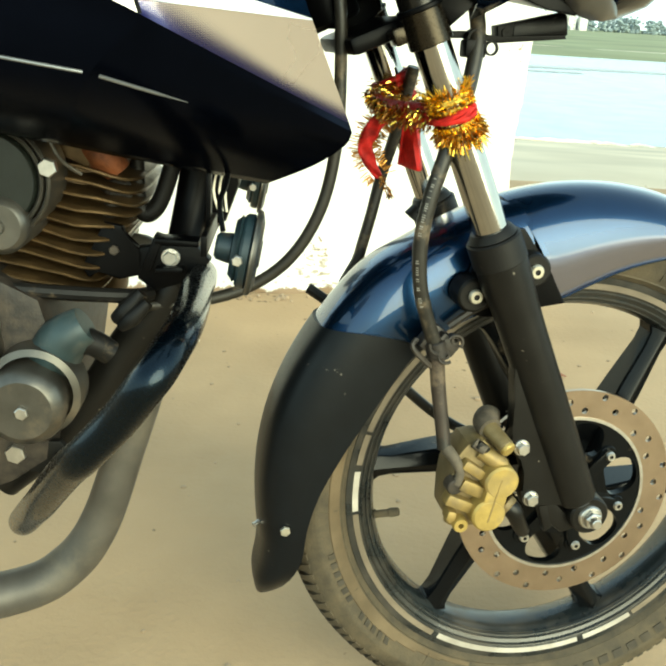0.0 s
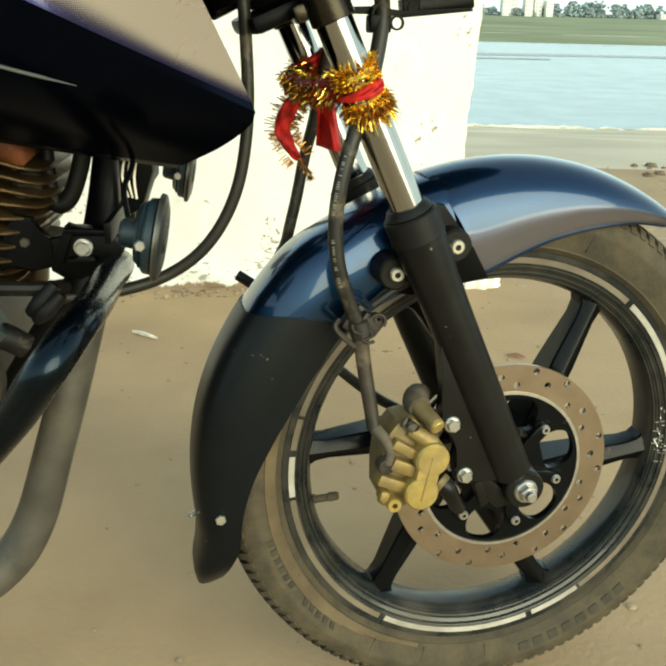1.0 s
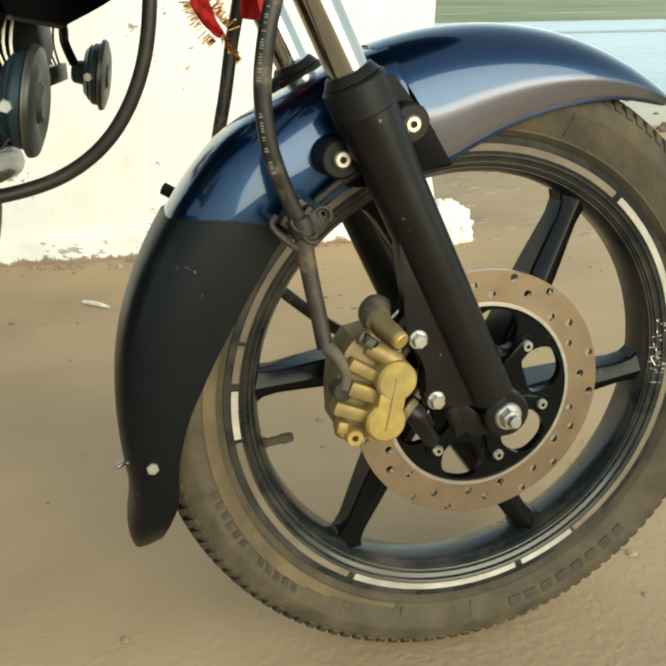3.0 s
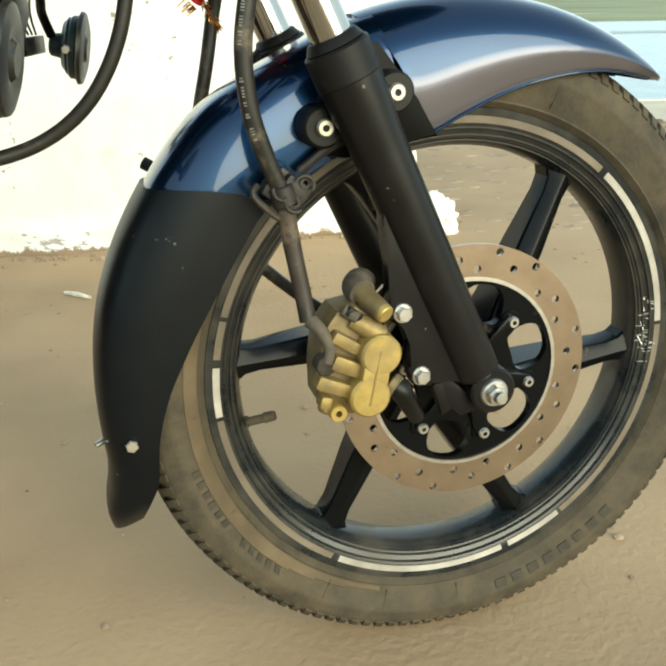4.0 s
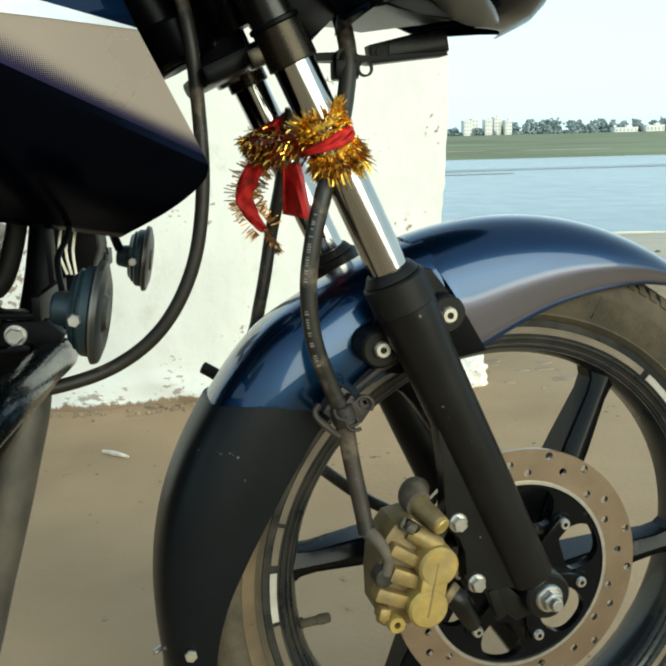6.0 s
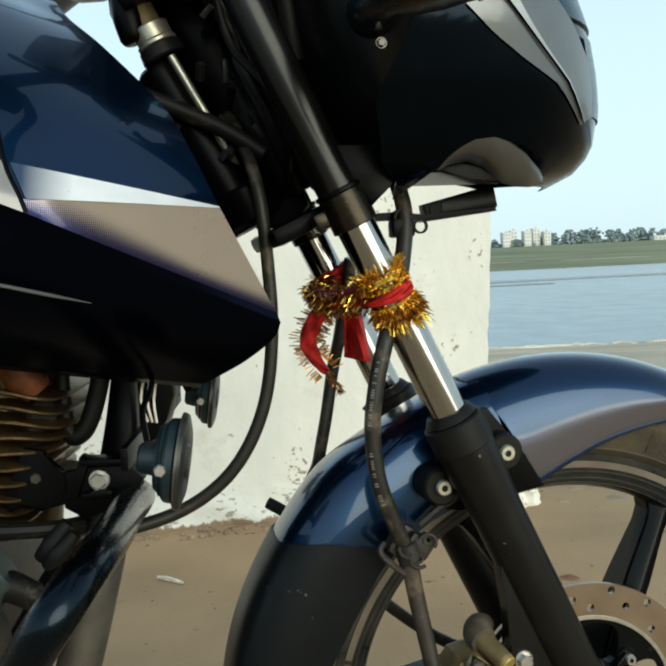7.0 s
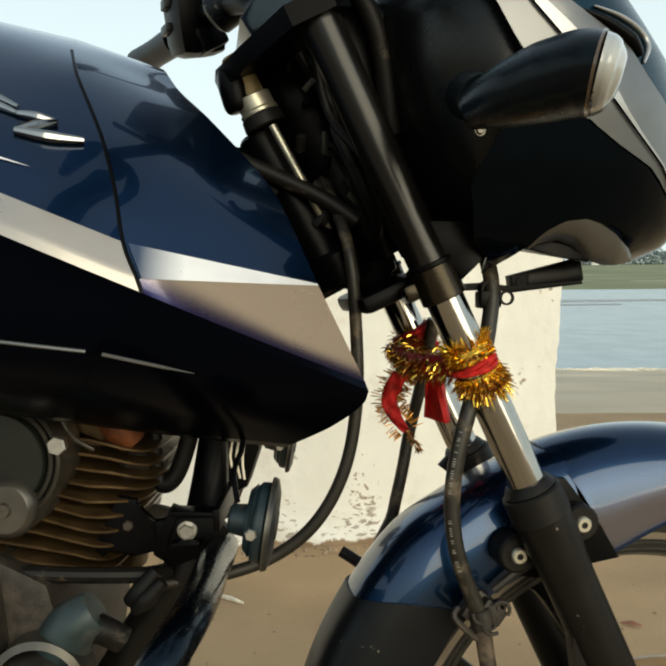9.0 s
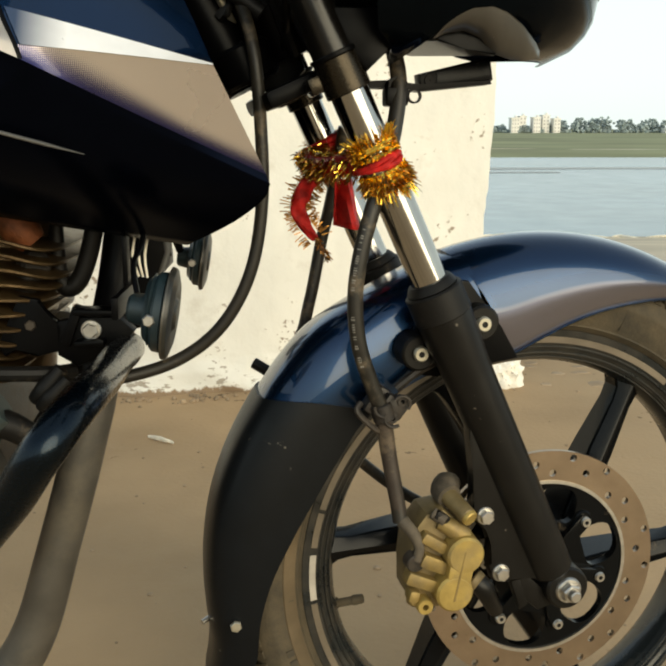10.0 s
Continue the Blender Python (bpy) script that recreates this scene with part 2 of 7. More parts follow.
def fading_wedge():
    """Pale decal that fades into the blue paint at its blunt end."""
    m = material("fading_pale_decal", (0.85, 0.85, 0.86), 0.3, 0.2, 0.04, 80, 0.0, 0.8)
    n, link = m.node_tree.nodes, m.node_tree.links.new
    b = n["Principled BSDF"]
    pale = b.inputs["Base Color"].links[0].from_socket
    place, split, edge, mix = n.new("ShaderNodeTexCoord"), n.new("ShaderNodeSeparateXYZ"), n.new("ShaderNodeMapRange"), n.new("ShaderNodeMix")
    mix.data_type = "RGBA"
    link(place.outputs["Object"], split.inputs[0])
    link(split.outputs[0], edge.inputs[0])
    edge.inputs[1].default_value, edge.inputs[2].default_value = -0.092, -0.064
    link(edge.outputs[0], mix.inputs[0])
    mix.inputs[6].default_value = (0.022, 0.042, 0.095, 1)
    link(pale, mix.inputs[7])
    link(mix.outputs[2], b.inputs["Base Color"])
    return m


def fleck(m, colour, scale, low, high):
    """Small dark flecks gathered in patches."""
    n, link = m.node_tree.nodes, m.node_tree.links.new
    b = n["Principled BSDF"]
    under = b.inputs["Base Color"].links[0].from_socket
    place, spots, patch = n.new("ShaderNodeTexCoord"), n.new("ShaderNodeTexNoise"), n.new("ShaderNodeTexNoise")
    for tex, k, d in ((spots, scale, 3), (patch, scale / 12, 2)):
        tex.inputs["Scale"].default_value, tex.inputs["Detail"].default_value = k, d
        link(place.outputs["Object"], tex.inputs["Vector"])
    both, edge, mix = n.new("ShaderNodeMath"), n.new("ShaderNodeMapRange"), n.new("ShaderNodeMix")
    both.operation = "MULTIPLY"
    link(spots.outputs["Fac"], both.inputs[0])
    link(patch.outputs["Fac"], both.inputs[1])
    link(both.outputs[0], edge.inputs[0])
    edge.inputs[1].default_value, edge.inputs[2].default_value, edge.inputs[4].default_value = low, high, 0.85
    mix.data_type = "RGBA"
    link(edge.outputs[0], mix.inputs[0])
    link(under, mix.inputs[6])
    mix.inputs[7].default_value = (*colour, 1)
    link(mix.outputs[2], b.inputs["Base Color"])


def ragged_foot(m, colour):
    """Plaster that has broken away along a ragged line just above the ground."""
    n, link = m.node_tree.nodes, m.node_tree.links.new
    b = n["Principled BSDF"]
    under = b.inputs["Base Color"].links[0].from_socket
    place, split, rough, line, mix = n.new("ShaderNodeTexCoord"), n.new("ShaderNodeSeparateXYZ"), n.new("ShaderNodeTexNoise"), n.new("ShaderNodeMath"), n.new("ShaderNodeMix")
    edge = n.new("ShaderNodeMapRange")
    link(place.outputs["Object"], split.inputs[0])
    narrow = n.new("ShaderNodeMapping")
    narrow.inputs["Scale"].default_value = (1.7, 1.0, 0.8)
    link(place.outputs["Object"], narrow.inputs["Vector"])
    link(narrow.outputs[0], rough.inputs["Vector"])
    rough.inputs["Scale"].default_value, rough.inputs["Detail"].default_value, rough.inputs["Roughness"].default_value = 11.0, 8, 0.75
    line.operation = "MULTIPLY_ADD"
    line.inputs[1].default_value = -0.075
    link(rough.outputs["Fac"], line.inputs[0])
    link(split.outputs[2], line.inputs[2])
    link(line.outputs[0], edge.inputs[0])
    edge.inputs[1].default_value, edge.inputs[2].default_value = -0.020, -0.026
    mix.data_type = "RGBA"
    link(edge.outputs[0], mix.inputs[0])
    link(under, mix.inputs[6])
    mix.inputs[7].default_value = (*colour, 1)
    link(mix.outputs[2], b.inputs["Base Color"])


def scratch_band(m, colour, low, high):
    """Short level scratches and chips in a band along the wall's foot."""
    n, link = m.node_tree.nodes, m.node_tree.links.new
    b = n["Principled BSDF"]
    under = b.inputs["Base Color"].links[0].from_socket
    place, split, flat, marks, gaps = n.new("ShaderNodeTexCoord"), n.new("ShaderNodeSeparateXYZ"), n.new("ShaderNodeMapping"), n.new("ShaderNodeTexNoise"), n.new("ShaderNodeTexNoise")
    link(place.outputs["Object"], split.inputs[0])
    link(place.outputs["Object"], flat.inputs["Vector"])
    flat.inputs["Scale"].default_value = (1.0, 1.0, 2.6)
    link(flat.outputs[0], marks.inputs["Vector"])
    link(place.outputs["Object"], gaps.inputs["Vector"])
    marks.inputs["Scale"].default_value, marks.inputs["Detail"].default_value = 42.0, 6
    gaps.inputs["Scale"].default_value, gaps.inputs["Detail"].default_value = 5.0, 3
    fade, both, more, edge, mix = n.new("ShaderNodeMapRange"), n.new("ShaderNodeMath"), n.new("ShaderNodeMath"), n.new("ShaderNodeMapRange"), n.new("ShaderNodeMix")
    link(split.outputs[2], fade.inputs[0])
    fade.inputs[1].default_value, fade.inputs[2].default_value = low, high
    fade.inputs[3].default_value, fade.inputs[4].default_value = 0.11, -0.06
    both.operation = "MULTIPLY"
    link(marks.outputs["Fac"], both.inputs[0])
    link(gaps.outputs["Fac"], both.inputs[1])
    more.operation = "ADD"
    link(both.outputs[0], more.inputs[0])
    link(fade.outputs[0], more.inputs[1])
    link(more.outputs[0], edge.inputs[0])
    edge.inputs[1].default_value, edge.inputs[2].default_value, edge.inputs[4].default_value = 0.395, 0.43, 0.8
    mix.data_type = "RGBA"
    link(edge.outputs[0], mix.inputs[0])
    link(under, mix.inputs[6])
    mix.inputs[7].default_value = (*colour, 1)
    link(mix.outputs[2], b.inputs["Base Color"])


fleck(LIMEWASH, (0.24, 0.18, 0.12), 60.0, 0.375, 0.43)
scratch_band(LIMEWASH, (0.30, 0.25, 0.19), 0.03, 0.17)
fleck(LIMEWASH, (0.50, 0.43, 0.34), 14.0, 0.36, 0.46)
ragged_foot(LIMEWASH, (0.27, 0.19, 0.12))
fleck(SATIN, (0.13, 0.12, 0.10), 150.0, 0.405, 0.44)
fleck(FORK_BLACK, (0.16, 0.14, 0.11), 170.0, 0.41, 0.44)
fleck(EARTH, (0.10, 0.07, 0.045), 34.0, 0.40, 0.46)
FALLEN = material("fallen_plaster", (0.80, 0.77, 0.70), 0.9, 0, 0.08, 20, 0.6, 0, 0.16, 18, 0.3, 80, (0.42, 0.34, 0.25))
fleck(FALLEN, (0.24, 0.18, 0.12), 90.0, 0.37, 0.43)
WEDGE = fading_wedge()
HALFTONE = halftone_silver()


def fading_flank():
    """Mudguard paint with a pale ground reflection coloured in, fading into the blue above."""
    m = material("mudguard_reflection", (0.235, 0.222, 0.262), 0.30, 0.85, 0.03, 20, 0.0, 0.7, fine=25.0)
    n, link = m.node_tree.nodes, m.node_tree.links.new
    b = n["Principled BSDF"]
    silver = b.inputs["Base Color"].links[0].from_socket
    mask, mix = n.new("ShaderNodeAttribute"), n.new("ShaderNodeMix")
    mask.attribute_name = "reflection_fade"
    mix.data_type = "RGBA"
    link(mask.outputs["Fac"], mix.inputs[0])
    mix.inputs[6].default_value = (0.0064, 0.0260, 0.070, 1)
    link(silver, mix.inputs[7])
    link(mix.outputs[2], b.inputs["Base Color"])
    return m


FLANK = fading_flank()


# ---- mesh helpers ----
def part(name, bm, mat, parent, label="", m=None, sharp=35, extra=()):
    bmesh.ops.recalc_face_normals(bm, faces=bm.faces)
    me = bpy.data.meshes.new(name)
    bm.to_mesh(me)
    bm.free()
    me.materials.append(mat)
    for e in extra:
        me.materials.append(e)
    me.polygons.foreach_set("use_smooth", [True] * len(me.polygons))
    me.set_sharp_from_angle(angle=radians(sharp))
    ob = new(name, me)
    if parent is not None:
        ob.parent = parent
    if m is not None:
        ob.matrix_basis = (parent.matrix_basis.inverted() @ m) if parent is not None else m
    if label:
        ob["label"] = label
    return ob


def curve_points(pts, steps=6):
    """A smooth line through the points."""
    p = [Vector(q) for q in pts]
    out = []
    for i in range(len(p) - 1):
        a, b, c, d = p[max(i - 1, 0)], p[i], p[i + 1], p[min(i + 2, len(p) - 1)]
        for k in range(steps):
            t = k / steps
            out.append(0.5 * ((2 * b) + (c - a) * t + (2 * a - 5 * b + 4 * c - d) * t * t + (3 * b - a - 3 * c + d) * t ** 3))
    out.append(p[-1])
    return out


def add_sweep(bm, pts, r, seg=12, steps=6, flat=1.0):
    """A tube along a line; r is a radius or one per given point; flat squeezes it sideways."""
    line = curve_points(pts, steps) if steps > 1 else [Vector(q) for q in pts]
    radii = r if isinstance(r, (list, tuple)) else [r] * len(pts)
    n = len(line)
    side = None
    rings = []
    for i, q in enumerate(line):
        way = (line[min(i + 1, n - 1)] - line[max(i - 1, 0)]).normalized()
        if side is None:
            side = way.cross(Vector((0.3, 0.9, 0.2))).normalized()
        side = (side - way * side.dot(way)).normalized()
        up = way.cross(side)
        u = i / max(n - 1, 1) * (len(radii) - 1)
        k = min(int(u), len(radii) - 2) if len(radii) > 1 else 0
        rad = radii[k] + (radii[min(k + 1, len(radii) - 1)] - radii[k]) * (u - k)
        rings.append([bm.verts.new(q + (side * math.cos(a) * flat + up * math.sin(a)) * rad) for a in (2 * math.pi * j / seg for j in range(seg))])
    for a, b in zip(rings, rings[1:]):
        for j in range(seg):
            bm.faces.new((a[j], a[(j + 1) % seg], b[(j + 1) % seg], b[j]))
    bm.faces.new(rings[0][::-1])
    bm.faces.new(rings[-1])
    return bm


def add_cyl(bm, p0, p1, r0, r1=None, seg=20, chamfer=0.0):
    p0, p1 = Vector(p0), Vector(p1)
    r1 = r0 if r1 is None else r1
    way = (p1 - p0).normalized()
    if chamfer:
        c = chamfer
        pts, rad = [p0, p0 + way * c, p1 - way * c, p1], [r0 - c, r0, r1, r1 - c]
    else:
        pts, rad = [p0, p1], [r0, r1]
    side = way.cross(Vector((0.31, 0.2, 0.93))).normalized()
    up = way.cross(side)
    rings = [[bm.verts.new(q + (side * math.cos(a) + up * math.sin(a)) * r) for a in (2 * math.pi * j / seg for j in range(seg))] for q, r in zip(pts, rad)]
    for a, b in zip(rings, rings[1:]):
        for j in range(seg):
            bm.faces.new((a[j], a[(j + 1) % seg], b[(j + 1) % seg], b[j]))
    bm.faces.new(rings[0][::-1])
    bm.faces.new(rings[-1])
    return bm


def add_lathe(bm, profile, seg=96, centre=(0, 0, 0), closed=True, start=0.0, end=360.0):
    """Turns a profile of (radius, y) about an axis along y."""
    c = Vector(centre)
    full = abs(end - start) >= 359.9
    count = seg if full else seg + 1
    rings = []
    for j in range(count):
        a = radians(start + (end - start) * j / seg)
        rings.append([bm.verts.new(c + Vector((r * math.cos(a), y, r * math.sin(a)))) for r, y in profile])
    m = len(profile)
    for j in range(seg if full else seg):
        a, b = rings[j], rings[(j + 1) % count]
        for k in range(m if closed else m - 1):
            bm.faces.new((a[k], a[(k + 1) % m], b[(k + 1) % m], b[k]))
    if not full and closed:
        bm.faces.new(rings[0][::-1])
        bm.faces.new(rings[-1])
    return bm


def add_prism(bm, poly, y0, y1, bevel=0.0):
    """Extrudes an outline in x and z along y."""
    a = [bm.verts.new((x, y0, z)) for x, z in poly]
    b = [bm.verts.new((x, y1, z)) for x, z in poly]
    n = len(poly)
    faces = [bm.faces.new(a), bm.faces.new(b[::-1])]
    for i in range(n):
        faces.append(bm.faces.new((a[i], b[i], b[(i + 1) % n], a[(i + 1) % n])))
    if bevel:
        edges = set(e for f in faces[:2] for e in f.edges)
        bmesh.ops.bevel(bm, geom=list(edges), offset=bevel, segments=2, affect="EDGES", profile=0.6)
    return bm


def add_box(bm, m, sx, sy, sz, bevel=0.0):
    made = bmesh.ops.create_cube(bm, size=1.0, matrix=m @ Matrix.Diagonal((sx, sy, sz, 1)))
    if bevel:
        edges = set(e for v in made["verts"] for e in v.link_edges)
        bmesh.ops.bevel(bm, geom=list(edges), offset=bevel, segments=2, affect="EDGES", profile=0.6)
    return bm


def circle(cx, cz, r, n=16, a0=0.0):
    return [(cx + r * math.cos(a0 + 2 * math.pi * i / n), cz + r * math.sin(a0 + 2 * math.pi * i / n)) for i in range(n)]


def add_plate(bm, outer, holes, y0, y1):
    """A flat plate in x and z with real holes through it."""
    from mathutils.geometry import delaunay_2d_cdt
    loops = [outer] + holes
    verts, edges = [], []
    for loop in loops:
        k = len(verts)
        verts += [Vector(p) for p in loop]
        edges += [(k + i, k + (i + 1) % len(loop)) for i in range(len(loop))]
    vs, es, fs, *_ = delaunay_2d_cdt(verts, edges, [], 0, 1e-7)

    def inside(p, loop):
        hit = False
        for i in range(len(loop)):
            (x1, z1), (x2, z2) = loop[i], loop[i - 1]
            if (z1 > p[1]) != (z2 > p[1]) and p[0] < (x2 - x1) * (p[1] - z1) / (z2 - z1) + x1:
                hit = not hit
        return hit

    a = [bm.verts.new((v.x, y0, v.y)) for v in vs]
    b = [bm.verts.new((v.x, y1, v.y)) for v in vs]
    for f in fs:
        c = sum((vs[i] for i in f), Vector((0, 0))) / len(f)
        if inside(c, outer) and not any(inside(c, h) for h in holes):
            bm.faces.new([a[i] for i in f])
            bm.faces.new([b[i] for i in reversed(f)])
    k = 0
    for loop in loops:
        n = len(loop)
        for i in range(n):
            bm.faces.new((a[k + i], a[k + (i + 1) % n], b[k + (i + 1) % n], b[k + i]))
        k += n
    return bm


def bolt(parent, x, y, z, r=0.008, h=0.006, mat=None, washer=0.0, socket=False):
    """A bolt head that faces the near side of the machine."""
    bm = bmesh.new()
    if washer:
        add_cyl(bm, (x, y + 0.002, z), (x, y - 0.0015, z), washer, seg=24, chamfer=0.0005)
    add_cyl(bm, (x, y, z), (x, y - h, z), r, r * 0.97, 18 if socket else 6, 0.0008)
    if socket:
        add_lathe(bm, [(r * 0.40, y - h + 0.001), (r * 0.40, y - h - 0.0014), (r * 0.8, y - h - 0.0014), (r * 0.97, y - h)], 18, (x, 0, z))
    ob = part("bolt", bm, mat or STEEL, parent, extra=(RUBBER,))
    if socket:
        for f in ob.data.polygons:
            if all(math.hypot(ob.data.vertices[i].co.x - x, ob.data.vertices[i].co.z - z) < r * 0.5 for i in f.vertices) or (len(f.vertices) == 18 and f.center.y < y - h * 0.5):
                f.material_index = 1
    return ob


# ---- the ground, the river and the far bank ----
def ground_height(x, y):
    near = 0.004 * noise.noise((x * 2.1, y * 2.1, 0.3)) + 0.012 * noise.noise((x * 0.6, y * 0.6, 1.7))
    near *= min(1, max(0, (abs(y - 0.9) - 0.5))) if abs(x) < 1.2 and abs(y - 0.9) < 1.5 else 1
    if y < 4.6:
        return near
    if y < 26:
        t = (y - 4.6) / 21.4
        return near * (1 + 2 * t) - 2.45 * (t * t / (t + 0.04) * 1.04) + 0.03 * noise.noise((x * 0.3, y * 0.5, 4)) * min(1, t * 6)
    if y < 84:
        return -2.9
    if y < 96:
        return -2.9 + (y - 84) / 12 * 0.85
    return -2.05


def build_ground():
    ys = [-3000, -600, -150, -40, -15, -6, -3] + [-1.5 + 0.14 * i for i in range(55)] + [6.4 + 0.5 * i for i in range(46)] + [30, 40, 60, 80, 84, 87, 90, 93, 96, 104, 120, 160, 220, 300, 420, 560, 900, 3000]
    xs = [-3000, -900, -300, -120, -60, -30, -16, -9, -5, -3] + [-2 + 0.14 * i for i in range(44)] + [4.3 + 0.5 * i for i in range(20)] + [15, 18, 22, 28, 36, 50, 80, 140, 300, 900, 3000]
    verts = [(x, y, ground_height(x, y)) for y in ys for x in xs]
    w = len(xs)
    faces = [(j * w + i, j * w + i + 1, (j + 1) * w + i + 1, (j + 1) * w + i) for j in range(len(ys) - 1) for i in range(w - 1)]
    me = bpy.data.meshes.new("ground")
    me.from_pydata(verts, [], faces)
    for m in (EARTH, SAND, GRASS):
        me.materials.append(m)
    for f in me.polygons:
        y = f.center.y
        f.material_index = 0 if y < 4.5 else 1 if y < 92 else 2
        f.use_smooth = True
    return tagged(new("ground", me), "trodden brown earth sloping to a sandy river bank", "ground", kind="structure")


build_ground()
bm = bmesh.new()
bm.faces.new([bm.verts.new(v) for v in ((-3000, 20, -2.25), (3000, 20, -2.25), (3000, 100.5, -2.25), (-3000, 100.5, -2.25))])
tagged(part("water", bm, WATER, None), "still pale river water reflecting the bright sky", "water", kind="structure")
bm = bmesh.new()
for x0, x1, y0, y1 in ((-60, 400, 64.5, 69.0), (-20, 16, 60.2, 61.2)):
    vs = []
    n = 40
    for i in range(n + 1):
        x = x0 + (x1 - x0) * i / n
        vs.append((x, y0 + 2.6 * noise.noise((x * 0.05, 1, y0)), y1 + 2.6 * noise.noise((x * 0.05, 1.4, y0))))
    row = [(bm.verts.new((x, a, -2.235)), bm.verts.new((x, b, -2.235))) for x, a, b in vs]
    for p, q in zip(row, row[1:]):
        bm.faces.new((p[0], q[0], q[1], p[1]))
tagged(part("sandbar", bm, WET_SAND, None), "low wet sandbars just above the river water", "sandbar", kind="structure")
bm = bmesh.new()
for x0, x1, y0 in ((6, 30, 124), (32, 46, 120), (70, 110, 150)):
    row = []
    for i in range(13):
        x = x0 + (x1 - x0) * i / 12
        w = 1.8 * math.sin(math.pi * i / 12) ** 0.6
        row.append((bm.verts.new((x, y0 - w + noise.noise((x * 0.2, 2, 0)), -2.035)), bm.verts.new((x, y0 + w, -2.035))))
    for p, q in zip(row, row[1:]):
        bm.faces.new((p[0], q[0], q[1], p[1]))
tagged(part("sand_streak", bm, SAND, None), "pale sandy streaks across the green far bank", "sand", kind="structure")


def build_woods():
    """The far line of trees across the river, as one body of foliage clumps."""
    rng = random.Random(5)
    verts, faces = [], []
    phi = (1 + 5 ** 0.5) / 2
    ico = [Vector(v).normalized() for v in ((-1, phi, 0), (1, phi, 0), (-1, -phi, 0), (1, -phi, 0), (0, -1, phi), (0, 1, phi), (0, -1, -phi), (0, 1, -phi), (phi, 0, -1), (phi, 0, 1), (-phi, 0, -1), (-phi, 0, 1))]
    tri = ((0, 11, 5), (0, 5, 1), (0, 1, 7), (0, 7, 10), (0, 10, 11), (1, 5, 9), (5, 11, 4), (11, 10, 2), (10, 7, 6), (7, 1, 8), (3, 9, 4), (3, 4, 2), (3, 2, 6), (3, 6, 8), (3, 8, 9), (4, 9, 5), (2, 4, 11), (6, 2, 10), (8, 6, 7), (9, 8, 1))

    def clump(c, r):
        k = len(verts)
        for v in ico:
            s = r * rng.uniform(0.65, 1.25)
            verts.append((c[0] + v.x * s, c[1] + v.y * s, c[2] + v.z * s * 0.85))
        faces.extend((k + a, k + b, k + c2) for a, b, c2 in tri)

    x = -260.0
    while x < 620:
        h = rng.uniform(4.5, 9.0) * (1 + 0.25 * noise.noise((x * 0.02, 0, 0)))
        if 104 < x < 148:
            h *= 0.62
        y = 575 + rng.uniform(-14, 30)
        wide = h * rng.uniform(0.5, 0.8)
        for _ in range(34):
            a, t = rng.uniform(0, 6.28), rng.uniform(0.1, 1)
            spread = wide * (1 - (2 * t - 0.9) ** 2 * 0.45)
            clump((x + math.cos(a) * spread * rng.random(), y + math.sin(a) * spread * rng.random(), -2.1 + h * t), rng.uniform(0.6, 1.35))
        x += rng.uniform(1.6, 3.2)
    x = -260.0
    while x < 620:
        clump((x, 566 + rng.uniform(-3, 3), -1.6 + rng.uniform(0, 1.0)), rng.uniform(0.8, 1.7))
        x += rng.uniform(0.9, 2.2)
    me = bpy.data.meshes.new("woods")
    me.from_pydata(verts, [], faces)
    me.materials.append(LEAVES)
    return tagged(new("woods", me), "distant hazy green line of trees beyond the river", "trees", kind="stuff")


build_woods()


def building(x, y, wide, deep, high, cols, rows, label):
    root = new("apartment_building")
    root.matrix_basis = pose(x, y, -2.1)
    tagged(root, label, "building", "far buildings")
    bm = bmesh.new()
    add_box(bm, pose(0, deep / 2, high / 2), wide, deep, high, 0.05)
    part("wall", bm, RENDER_WHITE, root)
    bm = bmesh.new()
    add_box(bm, pose(0, deep / 2, high + 0.25), wide + 0.6, deep + 0.6, 0.5, 0.05)
    add_box(bm, pose(wide * 0.2, deep / 2, high + 1.0), wide * 0.25, deep * 0.4, 1.4, 0.05)
    part("roof", bm, RENDER_WHITE, root)
    bm = bmesh.new()
    add_box(bm, pose(0, 0, 0), wide / cols * 0.45, 0.24, high / rows * 0.5, 0.02)
    first = part("window", bm, WINDOW_DARK, root)
    first.location = (-wide / 2 + wide / cols / 2, 0, high / rows / 2)
    for i in range(cols):
        for j in range(rows):
            if i or j:
                ob = first.copy()
                scene.collection.objects.link(ob)
                ob.location = (-wide / 2 + wide / cols * (i + 0.5), 0, high / rows * (j + 0.5))


building(117, 560, 5.0, 9, 9.0, 3, 4, "distant white apartment block with dark windows")
building(123, 566, 4.2, 9, 10.2, 2, 4, "distant tall white apartment block with dark windows")
building(131, 562, 4.6, 9, 9.4, 3, 4, "distant white apartment block with dark windows")
building(137.5, 565, 4.4, 9, 10.8, 2, 5, "distant narrow white apartment tower")
building(143.5, 561, 4.2, 9, 8.6, 2, 4, "distant white apartment block with dark windows")
building(218, 556, 15, 8, 2.6, 6, 1, "distant long low white shed")
building(237, 556, 12, 8, 3.6, 5, 1, "distant low white house with dark windows")
building(252, 556, 9, 8, 6.2, 3, 2, "distant two-storey white house")


